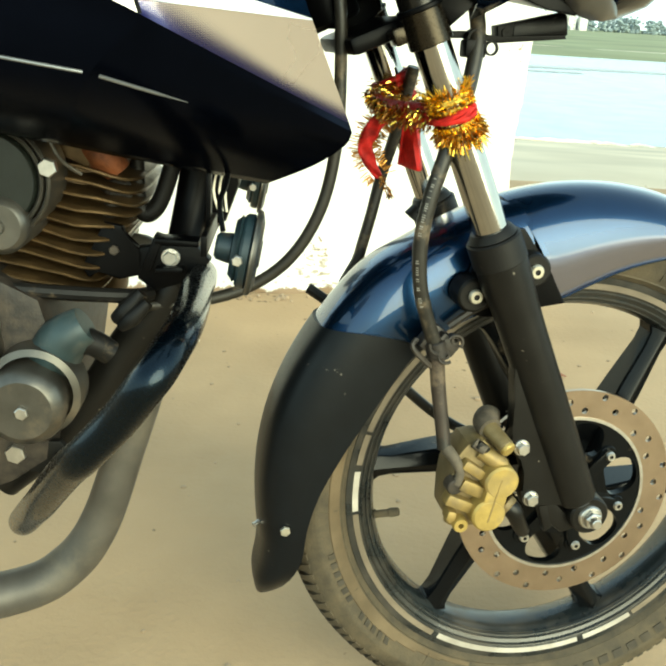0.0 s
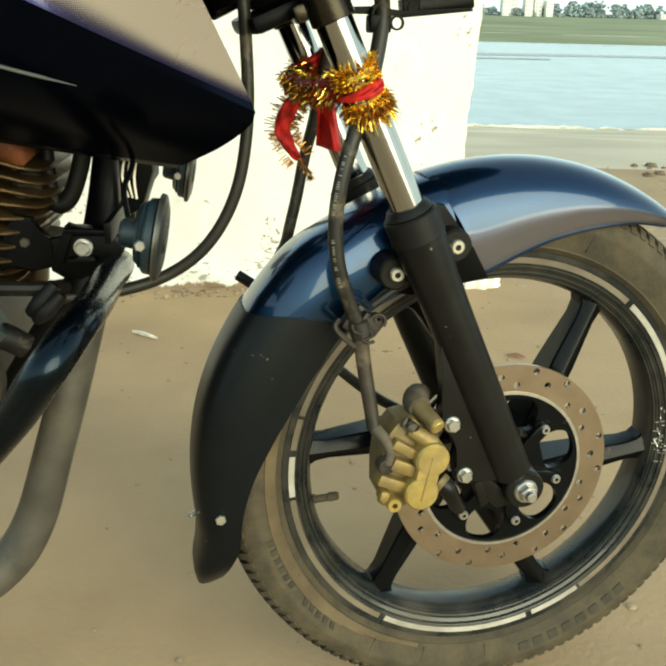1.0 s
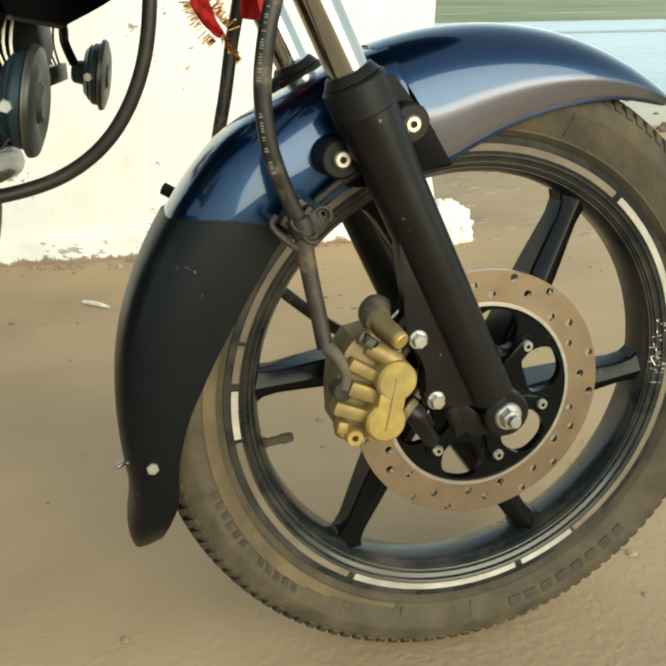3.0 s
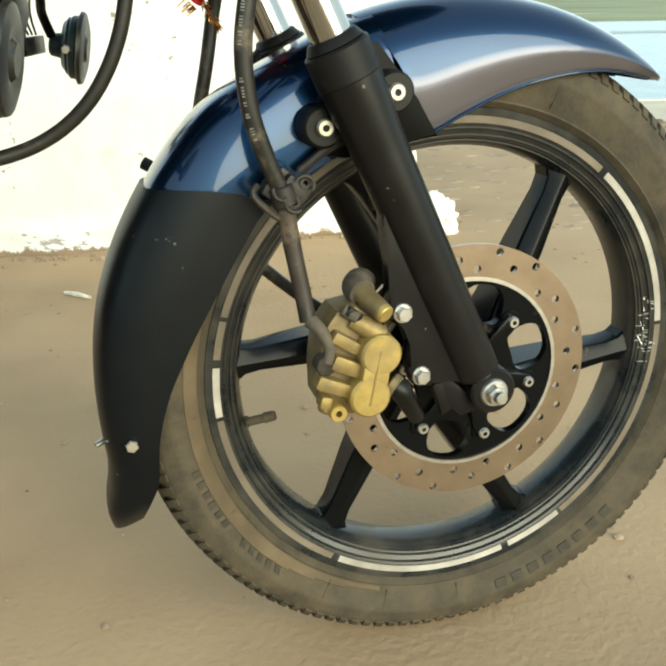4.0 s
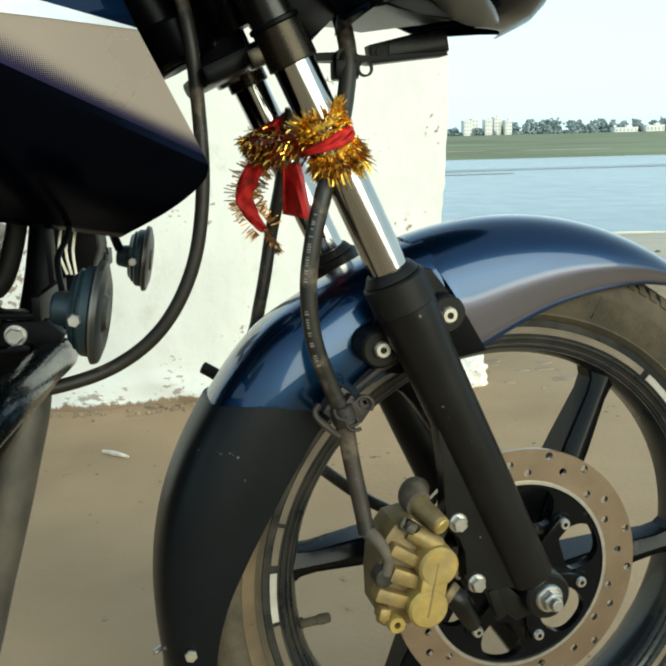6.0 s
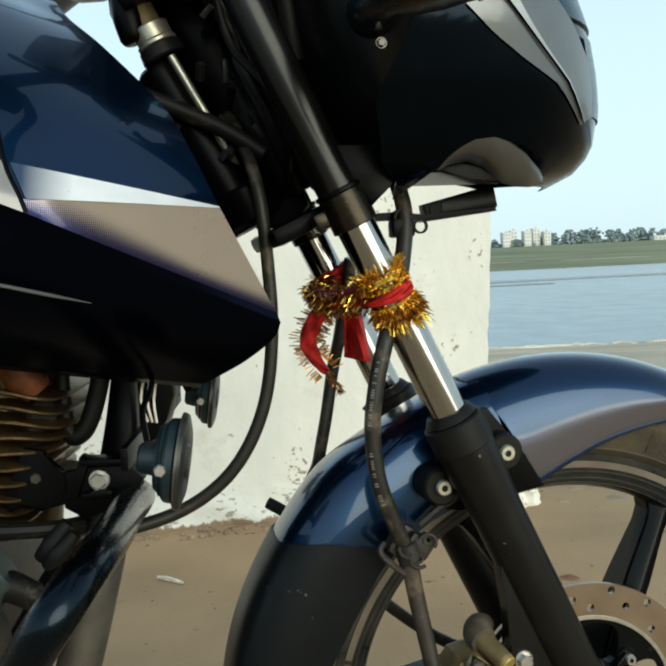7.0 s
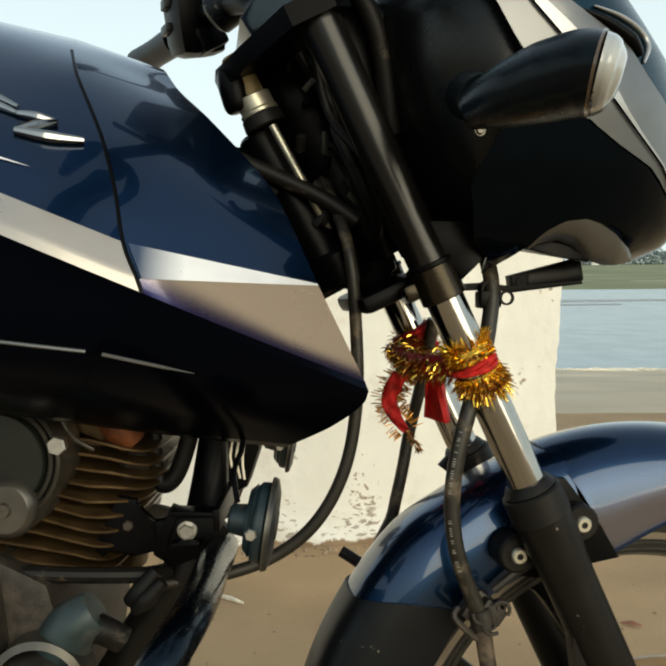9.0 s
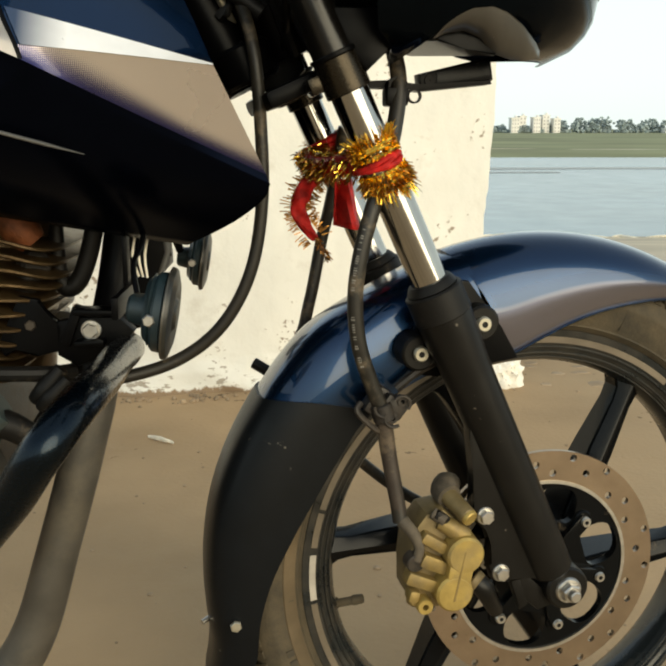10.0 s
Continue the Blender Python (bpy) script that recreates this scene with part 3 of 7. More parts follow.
# ---- the limewashed parapet wall ----
def build_wall():
    """A rough plastered wall with an uneven end and foot; its face looks at the machine."""
    edge = ((0.0, 0.06), (0.05, 0.05), (0.10, 0.03), (0.16, 0.015), (0.26, 0.01), (0.40, 0.0), (0.6, 0.012), (0.74, 0.02), (0.98, 0.022), (1.0, 0.015))

    def end_at(z):
        for (z0, a), (z1, b) in zip(edge, edge[1:]):
            if z <= z1:
                return a + (b - a) * (z - z0) / (z1 - z0)
        return 0.0

    zs = [0.006 * i for i in range(20)] + [0.12 + 0.88 * i / 34 for i in range(35)]
    us = [4.5 * (i / 240) ** 1.5 for i in range(241)]
    bm = bmesh.new()
    grid = []
    for z in zs:
        row = []
        for u in us:
            fade = math.exp(-u * 3)
            x = end_at(z) * math.exp(-u * 5) - u + 0.008 * noise.noise((z * 22, 3, u)) * fade
            foot = max(0, 0.11 - z) / 0.11
            y = -0.02 * foot * (1 + noise.noise((u * 9, z * 20, 2))) + 0.005 * noise.noise((u * 6, z * 6, 5)) + 0.003 * noise.noise((u * 30, z * 30, 9))
            row.append(bm.verts.new((x, y, z - 0.01)))
        grid.append(row)
    for a, b in zip(grid, grid[1:]):
        for i in range(len(us) - 1):
            bm.faces.new((a[i], a[i + 1], b[i + 1], b[i]))
    back = [[bm.verts.new((row[i].co.x + (0.03 if i == 0 else 0), 0.24, row[i].co.z)) for i in range(len(us))] for row in grid]
    for a, b, c, d in zip(grid, grid[1:], back, back[1:]):
        bm.faces.new((a[0], b[0], d[0], c[0]))
    for a, b in zip(back, back[1:]):
        for i in range(len(us) - 1):
            bm.faces.new((a[i + 1], a[i], b[i], b[i + 1]))
    for a, b, c, d in zip(grid, grid[1:], back, back[1:]):
        bm.faces.new((b[-1], a[-1], c[-1], d[-1]))
    for i in range(len(us) - 1):
        bm.faces.new((grid[-1][i], grid[-1][i + 1], back[-1][i + 1], back[-1][i]))
    return part("wall_river", bm, LIMEWASH, None, m=pose(0.535, 2.535, 0, 0, 0, 8.5), sharp=50)


tagged(build_wall(), "low limewashed plaster parapet wall with a crumbling foot", "wall", kind="structure")


def lump(name, x, y, size, mat, seed, label, category, flat=0.6, z=0.0, fine=3):
    bm = bmesh.new()
    bmesh.ops.create_icosphere(bm, subdivisions=fine, radius=1.0)
    for v in bm.verts:
        k = 1 + (0.45 if fine == 3 else 0.25) * noise.noise(v.co * 1.3 + Vector((seed, 0, 0))) + 0.28 * noise.noise(v.co * 3.7 + Vector((0, seed, 0))) + (0.2 * noise.noise(v.co * 9.0) if fine > 3 else 0)
        v.co = Vector((v.co.x * k * size, v.co.y * k * size * 0.8, v.co.z * k * size * flat))
    return tagged(part(name, bm, mat, None, m=pose(x, y, z + size * flat * 0.35), sharp=60), label, category)


def build_ground_things():
    lump("plaster_lump", 0.588, 2.50, 0.072, FALLEN, 3.3, "white lump of fallen limewashed plaster at the wall foot", "rubble", 1.05, 0.0, 4)
    rng = random.Random(17)
    for i in range(60):
        x = 1.75 + 1.7 * rng.random()
        y = 4.35 + 0.42 * (x - 1.75) + rng.gauss(0, 0.2)
        lump("earth_clod", x, y, rng.uniform(0.008, 0.030) * (1.6 if i % 12 == 0 else 1), CLOD, 7.0 + i, "rough brown clod of earth on the river bank", "rubble", 0.55, ground_height(x, y))["group"] = "clods on the bank"
    bm = bmesh.new()
    add_sweep(bm, [(-0.320, 2.050, 0.004), (-0.29, 2.03, 0.006), (-0.255, 2.008, 0.004)], [0.0025, 0.0042, 0.002], 8, 4, 1.6)
    tagged(part("stick", bm, DRY_STICK, None), "short bleached wooden stick lying on the earth", "stick")
    bm = bmesh.new()
    add_sweep(bm, [(0.565, 1.935, 0.003), (0.585, 1.927, 0.007), (0.605, 1.92, 0.003)], [0.003, 0.008, 0.002], 8, 4, 0.25)
    tagged(part("dry_leaf", bm, DRY_LEAF, None), "small curled dry red leaf on the earth", "leaf")
    rng = random.Random(11)
    bm = bmesh.new()
    for _ in range(700):
        x, y = rng.uniform(-1.3, 2.2), rng.uniform(0.2, 4.6)
        if abs(y - (2.535 + (x - 0.535) * 0.15)) < 0.12 and x < 0.6:
            continue
        r = rng.uniform(0.0015, 0.0055) * (1.6 if rng.random() < 0.06 else 1)
        made = bmesh.ops.create_icosphere(bm, subdivisions=1, radius=r, matrix=pose(x, y, ground_height(x, y) + r * 0.3, rng.uniform(0, 90), rng.uniform(0, 90), 0))
        for v in made["verts"]:
            v.co.z = ground_height(x, y) + (v.co.z - ground_height(x, y)) * 0.6
    for _ in range(160):
        x = rng.uniform(-1.6, 0.6)
        y = 2.5 + (x - 0.535) * 0.15 - abs(rng.gauss(0, 0.035))
        r = rng.uniform(0.003, 0.010)
        bmesh.ops.create_icosphere(bm, subdivisions=1, radius=r, matrix=pose(x, y, r * 0.3, rng.uniform(0, 90), rng.uniform(0, 90), 0))
    crust = bmesh.new()
    for _ in range(300):
        x, y = rng.uniform(0.6, 2.3), rng.uniform(2.4, 4.3)
        r = rng.uniform(0.012, 0.055) * (0.5 + 0.5 * rng.random())
        n = rng.randint(6, 9)
        z = ground_height(x, y)
        turn = rng.uniform(0, 6.28)
        ring = [(x + math.cos(turn + 6.283 * i / n) * r * k * 1.5, y + math.sin(turn + 6.283 * i / n) * r * k) for i, k in ((i, rng.uniform(0.6, 1.2)) for i in range(n))]
        top = [crust.verts.new((px + (x - px) * 0.35, py + (y - py) * 0.35, z + rng.uniform(0.0006, 0.0022))) for px, py in ring]
        foot = [crust.verts.new((px, py, z - 0.006)) for px, py in ring]
        crust.faces.new(top)
        for i in range(n):
            crust.faces.new((foot[i], foot[(i + 1) % n], top[(i + 1) % n], top[i]))
    tagged(part("earth_crust", crust, CRUST, None), "cracked flakes of dry pale earth on the ground", "earth", kind="stuff")
    tagged(part("pebbles", bm, RUBBLE, None), "scattered small pebbles and crumbs on the earth", "pebbles", kind="stuff")
    bm = bmesh.new()
    for i in range(6):
        x, y = rng.uniform(3.5, 9.5), rng.uniform(20.6, 22.8)
        a = rng.uniform(-0.3, 0.3)
        add_sweep(bm, [(x, y, ground_height(x, y) + 0.01), (x + 0.4, y + a, ground_height(x + 0.4, y + a) + 0.03), (x + 0.9 + rng.random(), y + a, ground_height(x + 0.9, y + a) + 0.01)], [0.008, 0.022, 0.008], 6, 3, 1.5)
    for x, y, long in ((3.8, 21.7, 0.9), (4.4, 22.4, 0.8), (5.0, 22.5, 1.1), (5.2, 22.2, 1.3), (6.3, 22.5, 0.7), (6.5, 22.2, 0.8), (7.6, 22.9, 0.6)):
        z = ground_height(x, y)
        add_sweep(bm, [(x, y + 0.15, z + 0.01), (x + long * 0.35, y + 0.12, z + 0.02), (x + long * 0.7, y - 0.2, z + 0.02), (x + long, y - 0.25, z + 0.01)], [0.008, 0.035, 0.030, 0.008], 6, 3, 1.5)
    tagged(part("driftwood", bm, DRY_STICK, None), "pale driftwood and litter strewn along the shore", "driftwood", kind="stuff")


build_ground_things()

# ---- the motorcycle ----
FRONT = pose(0.299, 0.934, 0.2955, -1.8, 0, 12.2)
BODY = pose(0, 0.887, 0, -1.0, 0, 3.0)
bike = new("motorcycle")
bike.matrix_basis = pose(-0.1, 0.89, 0)
tagged(bike, "dark blue motorcycle with black cast wheel, parked on bare earth", "motorcycle")


def fork_x(z):
    return 0.0015 - 0.449 * z


def build_front_wheel():
    bm = bmesh.new()
    # rim: two flanges, a stepped side face and the well between them
    half = [(0.2295, 0.0300), (0.2310, 0.0285), (0.2310, 0.0262), (0.2270, 0.0255)]
    near = [(0.2160, -0.0240)] + [(r, -y) for r, y in half[::-1]] + [(0.2262, -0.0296), (0.2160, -0.0290), (0.2105, -0.0255), (0.2040, -0.0235), (0.1995, -0.0170), (0.1965, -0.0120)]
    far = [(r, -y) for r, y in near[::-1]]
    add_lathe(bm, near + far, 120)
    wheel = part("front_wheel", bm, RIM, bike, "dusty black cast-alloy front wheel", FRONT)
    # tyre
    bm = bmesh.new()
    side = [(0.2275, 0.0245), (0.2310, 0.0305), (0.2340, 0.0335), (0.2352, 0.0350), (0.2368, 0.0343), (0.2480, 0.0385), (0.2600, 0.0405), (0.2625, 0.0412), (0.2650, 0.0404), (0.2740, 0.0380), (0.2810, 0.0335)]
    crown = [(0.2850, 0.0260), (0.2872, 0.0150), (0.2880, 0.0)]
    prof = [(r, -y) for r, y in side + crown] + [(r, y) for r, y in crown[-2::-1] + side[::-1]]
    prof += [(0.2200, 0.020), (0.2200, -0.020)]
    add_lathe(bm, prof, 120)
    tyre = part("tyre", bm, TYRE, wheel, "dusty black rubber tyre with worn block tread")
    bm = bmesh.new()
    n = 132
    for i in range(n):
        for s in (-1, 1):
            a0, a1 = 2 * math.pi * (i + 0.08) / n, 2 * math.pi * (i + 0.66) / n
            skew = 0.03
            ring = []
            for (r, y, da) in ((0.2785, 0.0368, 0), (0.2868, 0.0302, 0.2), (0.2912, 0.0170, 0.7), (0.2912, 0.0150, 0.7), (0.2840, 0.0150, 0.7), (0.2750, 0.0330, 0)):
                ring.append([bm.verts.new((r * math.cos(a + skew * da), s * y, r * math.sin(a + skew * da))) for a in (a0, a1)])
            for p, q in zip(ring, ring[1:] + ring[:1]):
                bm.faces.new((p[0], q[0], q[1], p[1]))
            bm.faces.new([p[0] for p in ring])
            bm.faces.new([p[1] for p in reversed(ring)])
    for i in range(n):
        a0, a1 = 2 * math.pi * (i + 0.25) / n, 2 * math.pi * (i + 0.95) / n
        c = [[bm.verts.new((r * math.cos(a + 0.02 * (1 if y > 0 else 0)), y, r * math.sin(a + 0.02 * (1 if y > 0 else 0)))) for a in (a0, a1)] for r, y in ((0.2922, -0.0115), (0.2922, 0.0115), (0.2870, 0.0115), (0.2870, -0.0115))]
        for p, q in zip(c, c[1:] + c[:1]):
            bm.faces.new((p[0], q[0], q[1], p[1]))
        bm.faces.new([p[0] for p in c])
        bm.faces.new([p[1] for p in reversed(c)])
    part("tread", bm, TYRE, tyre)["kind"] = "stuff"
    # raised marks on the sidewall
    bm = bmesh.new()

    def side_mark(a, r0, r1, half_angle, lean=0.0, proud=0.0011):
        pts = []
        for up in (-0.001, proud):
            pts.append([bm.verts.new((r * math.cos(radians(a + d + l)), -(0.0385 + (r - 0.248) * 0.165) - up, r * math.sin(radians(a + d + l)))) for r, d, l in ((r0, -half_angle, 0), (r1, -half_angle, lean), (r1, half_angle, lean), (r0, half_angle, 0))])
        bm.faces.new(pts[1])
        for k in range(4):
            bm.faces.new((pts[0][k], pts[0][(k + 1) % 4], pts[1][(k + 1) % 4], pts[1][k]))

    for k in range(8):
        side_mark(-77 + k * 4.3, 0.2490, 0.2590, 1.35)
    for k in range(6):
        side_mark(-164 + k * 2.6, 0.2495, 0.2565, 0.75)
    for k in range(5):
        side_mark(-145 + k * 2.6, 0.2495, 0.2565, 0.7, 0.8)
    part("sidewall_mark", bm, TYRE_MARK, tyre, "worn dark bars of raised writing")["kind"] = "stuff"
    bm = bmesh.new()
    for a in (-176, -152, -121, -106, -88, 25, 70, 150, 166):
        side_mark(a, 0.2400, 0.2610, 0.10, 0.0, 0.0004)
    part("sidewall_line", bm, TYRE, tyre)["kind"] = "stuff"
    for r, y in ((0.2020, -0.0212), (0.2068, -0.0250), (0.2130, -0.0278)):
        bm = bmesh.new()
        add_lathe(bm, [(r - 0.0012, y), (r - 0.0005, y - 0.0011), (r + 0.0005, y - 0.0011), (r + 0.0012, y), (r, y + 0.002)], 96)
        part("rim_ridge", bm, RIM, wheel)
    bm = bmesh.new()
    add_lathe(bm, [(0.2375, -0.0350), (0.2385, -0.0363), (0.2440, -0.0381), (0.2490, -0.0398), (0.2500, -0.0390), (0.2440, -0.0365)], 80, start=112, end=222)
    for wide, a0, a1 in ((0.0095, 222, 228), (0.0075, 228, 235), (0.0050, 235, 243), (0.0028, 243, 252)):
        add_lathe(bm, [(0.2375, -0.0350), (0.2385, -0.0363), (0.2385 + wide, -0.0363 - wide * 0.333), (0.2395 + wide, -0.0357 - wide * 0.333), (0.2400, -0.0350)], 12, start=a0, end=a1)
    part("dirt_band", bm, DUST, tyre, "golden brown dried dirt on the sidewall")
    # bright scrapes on the rim beside one spoke
    bm = bmesh.new()
    rng = random.Random(14)
    for k in range(26):
        a, r = radians(rng.choice((rng.gauss(9, 1.5), rng.gauss(-1, 2.0), rng.uniform(-8, 14)))), rng.uniform(0.2045, 0.2155)
        y = -0.0238 - (r - 0.204) * 0.42
        along = rng.uniform(0.003, 0.011)
        add_box(bm, pose(r * math.cos(a), y, r * math.sin(a), 0, -math.degrees(a) + rng.choice((0, 0, 80)) + rng.uniform(-25, 25), 0) @ Matrix.Rotation(radians(-20), 4, "Z"), along, 0.0016, rng.uniform(0.0004, 0.0010))
    part("rim_scuff", bm, SCUFF, wheel, "bright scrapes on the rim")["kind"] = "stuff"
    # reflective tape on the rim flange
    for a, b, clean in ((4, 48, True), (50, 107, False), (109, 162, False), (163, 172, False), (174, 186, True), (187, 237, False), (239, 286, True), (288, 304, True), (305, 363, False)):
        bm = bmesh.new()
        add_lathe(bm, [(0.2168, -0.0301), (0.2230, -0.0304), (0.2230, -0.0299), (0.2168, -0.0294)], 40, start=a, end=b)
        part("rim_tape", bm, TAPE if clean else TAPE_DIRTY, wheel, "pale reflective rim tape" if clean else "reflective rim tape brown with dirt")
    # slightly swept spokes with a ridge along the middle
    for k in range(6):
        a, b = radians(55.0 - 60 * k), radians(49.0 - 60 * k)
        p = Vector((0.198 * math.cos(a), 0, 0.198 * math.sin(a)))
        q = Vector((0.125 * math.cos(b), 0, 0.125 * math.sin(b)))
        way = (q - p).normalized()
        across = Vector((-way.z, 0, way.x))
        bm = bmesh.new()
        rings = []
        for d, w, y0, y1 in ((-0.004, 0.019, -0.0165, 0.0140), (0.006, 0.0125, -0.0170, 0.0135), (0.020, 0.0108, -0.0180, 0.0135), (0.072, 0.0135, -0.0225, 0.0170), (0.120, 0.0125, -0.0270, 0.0230), (0.160, 0.0125, -0.0320, 0.0280)):
            c = p + way * d
            shape = ((-w, y1), (-w * 1.02, y0 + 0.0095), (-w * 0.92, y0 + 0.0065), (-0.0020, y0 + 0.0006), (0.0, y0), (0.0020, y0 + 0.0006), (w * 0.92, y0 + 0.0065), (w * 1.02, y0 + 0.0095), (w, y1))
            rings.append([bm.verts.new(c + across * s + Vector((0, y, 0))) for s, y in shape])
        m = len(rings[0])
        for u, v in zip(rings, rings[1:]):
            for j in range(m):
                bm.faces.new((u[j], u[(j + 1) % m], v[(j + 1) % m], v[j]))
        bm.faces.new(rings[0])
        bm.faces.new(rings[-1][::-1])
        part("spoke", bm, SPOKE, wheel, "glossy black spoke", sharp=22)
    bm = bmesh.new()
    add_lathe(bm, [(0.012, -0.066), (0.024, -0.066), (0.028, -0.062), (0.030, -0.050), (0.040, -0.046), (0.044, -0.038), (0.038, -0.02), (0.036, 0.02), (0.040, 0.035), (0.043, 0.046), (0.042, 0.056), (0.012, 0.058)], 48)
    part("hub", bm, SPOKE, wheel)
    bm = bmesh.new()
    add_cyl(bm, (-0.196, 0.0, -0.045), (-0.190, -0.004, -0.043), 0.0065, 0.0055, 16)
    add_cyl(bm, (-0.191, -0.004, -0.0435), (-0.172, -0.012, -0.0375), 0.0042, 0.0042, 14)
    add_cyl(bm, (-0.176, -0.0103, -0.0387), (-0.166, -0.0145, -0.0355), 0.0052, 0.0046, 14, 0.001)
    part("valve_stem", bm, TYRE, wheel, "short dusty rubber valve stem")
    # drilled brake disc
    bm = bmesh.new()
    pattern = (0.1055, 0.0962, 0.1130, 0.1020, 0.1130, 0.0960)
    holes = [circle(r * math.cos(radians(95 - 10 * i)), r * math.sin(radians(95 - 10 * i)), 0.0036, 12) for i, r in ((i, pattern[i % 6]) for i in range(36))]
    add_plate(bm, circle(0, 0, 0.1185, 96), [circle(0, 0, 0.0890, 96)] + holes, -0.0590, -0.0545)
    disc = part("brake_disc", bm, DISC, wheel, "drilled steel brake disc, brown with dust", sharp=30)
    bm = bmesh.new()
    add_lathe(bm, [(0.0860, -0.0597), (0.0893, -0.0597), (0.0893, -0.0560), (0.0860, -0.0560)], 96)
    part("disc_edge", bm, STEEL, disc, "bright worn inner edge of the disc")
    bm = bmesh.new()
    windows = []
    for k in range(6):
        mid = radians(47 - 30 - 60 * k)
        loop = []
        for i in range(24):
            p = 2 * math.pi * i / 24
            c, d = math.cos(p), math.sin(p)
            r = 0.0650 + 0.0180 * math.copysign(abs(d) ** 0.75, d)
            a = mid + radians(19.5) * math.copysign(abs(c) ** 0.75, c) * 0.064 / r
            loop.append((r * math.cos(a), r * math.sin(a)))
        windows.append(loop)
    add_plate(bm, circle(0, 0, 0.0875, 96), windows, -0.0580, -0.0500)
    carrier = part("disc_carrier", bm, SPOKE, wheel, "black open carrier of the brake disc")
    for k in range(6):
        a = radians(47 - 60 * k)
        x, z = 0.062 * math.cos(a), 0.062 * math.sin(a)
        bm = bmesh.new()
        add_cyl(bm, (x, -0.050, z), (x, -0.061, z), 0.0105, 0.0095, 18, 0.001)
        part("boss", bm, SPOKE, carrier)
        bm = bmesh.new()
        add_box(bm, pose(x * 0.72, -0.0605, z * 0.72, 0, -math.degrees(a), 0), 0.040, 0.008, 0.0135, 0.0018)
        part("carrier_arm", bm, SPOKE, carrier)
        bolt(carrier, x, -0.061, z, 0.0052, 0.005, STEEL, 0.0, True)
    return wheel


build_front_wheel()


def build_fork():
    for s, name_label in ((-1, "black fork leg with chromed tube, brake side"), (1, "black fork leg with chromed tube")):
        y = 0.09 * s

        def at(z):
            return (fork_x(z), y, z)

        bm = bmesh.new()
        add_sweep(bm, [at(0.014), at(0.017), at(0.10), at(0.20), at(0.222), at(0.240), at(0.262)], [0.018, 0.0205, 0.0212, 0.0217, 0.0222, 0.0240, 0.0243], 36, 1)
        leg = part("fork_leg", bm, FORK_BLACK, bike, name_label, FRONT)
        bm = bmesh.new()
        add_cyl(bm, at(0.259), at(0.283), 0.0252, 0.0250, 36, 0.0016)
        add_cyl(bm, at(0.283), at(0.290), 0.0222, 0.0190, 36, 0.001)
        part("dust_seal", bm, RUBBER, leg, "black rubber dust seal")
        bm = bmesh.new()
        add_cyl(bm, at(0.25), at(0.472), 0.0158, 0.0158, 36)
        part("chrome_tube", bm, CHROME, leg, "bright chromed fork tube")
        bm = bmesh.new()
        add_cyl(bm, at(0.470), at(0.675), 0.0168, 0.0168, 36)
        part("upper_tube", bm, FORK_UPPER, leg, "gloss black upper fork tube")
        bm = bmesh.new()
        add_cyl(bm, at(0.4415), at(0.468), 0.0186, 0.0184, 36, 0.001)
        add_box(bm, pose(fork_x(0.452) - 0.018, y * 0.90, 0.448, 0, -24, 0), 0.020, 0.022, 0.014, 0.003)
        clamp = part("lower_clamp", bm, CLAMP, leg, "dull bronze-black fork clamp")
        bm = bmesh.new()
        add_cyl(bm, at(0.4675), at(0.4712), 0.0197, 0.0197, 36, 0.0008)
        part("collar", bm, PLASTIC, clamp)
        if s < 0:
            # axle lug with the caliper arm
            bm = bmesh.new()
            add_cyl(bm, (0.006, -0.064, 0.0), (0.006, -0.104, 0.0), 0.0215, 0.0205, 28, 0.002)
            add_prism(bm, [(-0.094, 0.178), (-0.080, 0.170), (-0.036, 0.080), (0.000, 0.020), (-0.020, 0.008), (-0.038, 0.016), (-0.050, 0.010), (-0.066, 0.014), (-0.071, 0.030), (-0.066, 0.050), (-0.072, 0.066), (-0.086, 0.072), (-0.089, 0.086), (-0.084, 0.098), (-0.088, 0.120), (-0.092, 0.150)], -0.099, -0.084, 0.003)
            add_prism(bm, [(-0.056, 0.020), (-0.040, 0.022), (-0.012, -0.004), (-0.004, -0.020), (-0.018, -0.024), (-0.034, -0.010)], -0.094, -0.078, 0.003)
            add_prism(bm, [(-0.048, 0.010), (-0.040, 0.014), (-0.030, -0.014), (-0.038, -0.019)], -0.098, -0.086, 0.002)
            part("axle_lug", bm, FORK_BLACK, leg)
            bolt(leg, -0.0757, -0.099, 0.0780, 0.0066, 0.007, STEEL, 0.0082)
            bolt(leg, -0.0592, -0.099, 0.0215, 0.0066, 0.007, STEEL, 0.0082)
            bm = bmesh.new()
            add_cyl(bm, (0.006, -0.103, -0.001), (0.006, -0.107, -0.001), 0.0128, 0.0120, 28, 0.0008)
            add_cyl(bm, (0.006, -0.107, -0.001), (0.006, -0.114, -0.001), 0.0096, 0.0092, 6, 0.0012)
            add_cyl(bm, (0.006, -0.114, -0.001), (0.006, -0.120, -0.001), 0.0058, 0.0052, 16, 0.0008)
            part("axle_nut", bm, STEEL, leg, "zinc-plated axle nut")
        else:
            bm = bmesh.new()
            add_cyl(bm, (0.006, 0.064, 0.0), (0.006, 0.112, 0.0), 0.0215, 0.0205, 28, 0.002)
            part("axle_lug", bm, FORK_BLACK, leg)
            bm = bmesh.new()
            add_cyl(bm, (fork_x(0.35) + 0.01, 0.088, 0.262), (fork_x(0.26) - 0.012, 0.088, 0.285), 0.012, 0.009, 14)
            part("seal_collar", bm, RUBBER, leg)
    bm = bmesh.new()
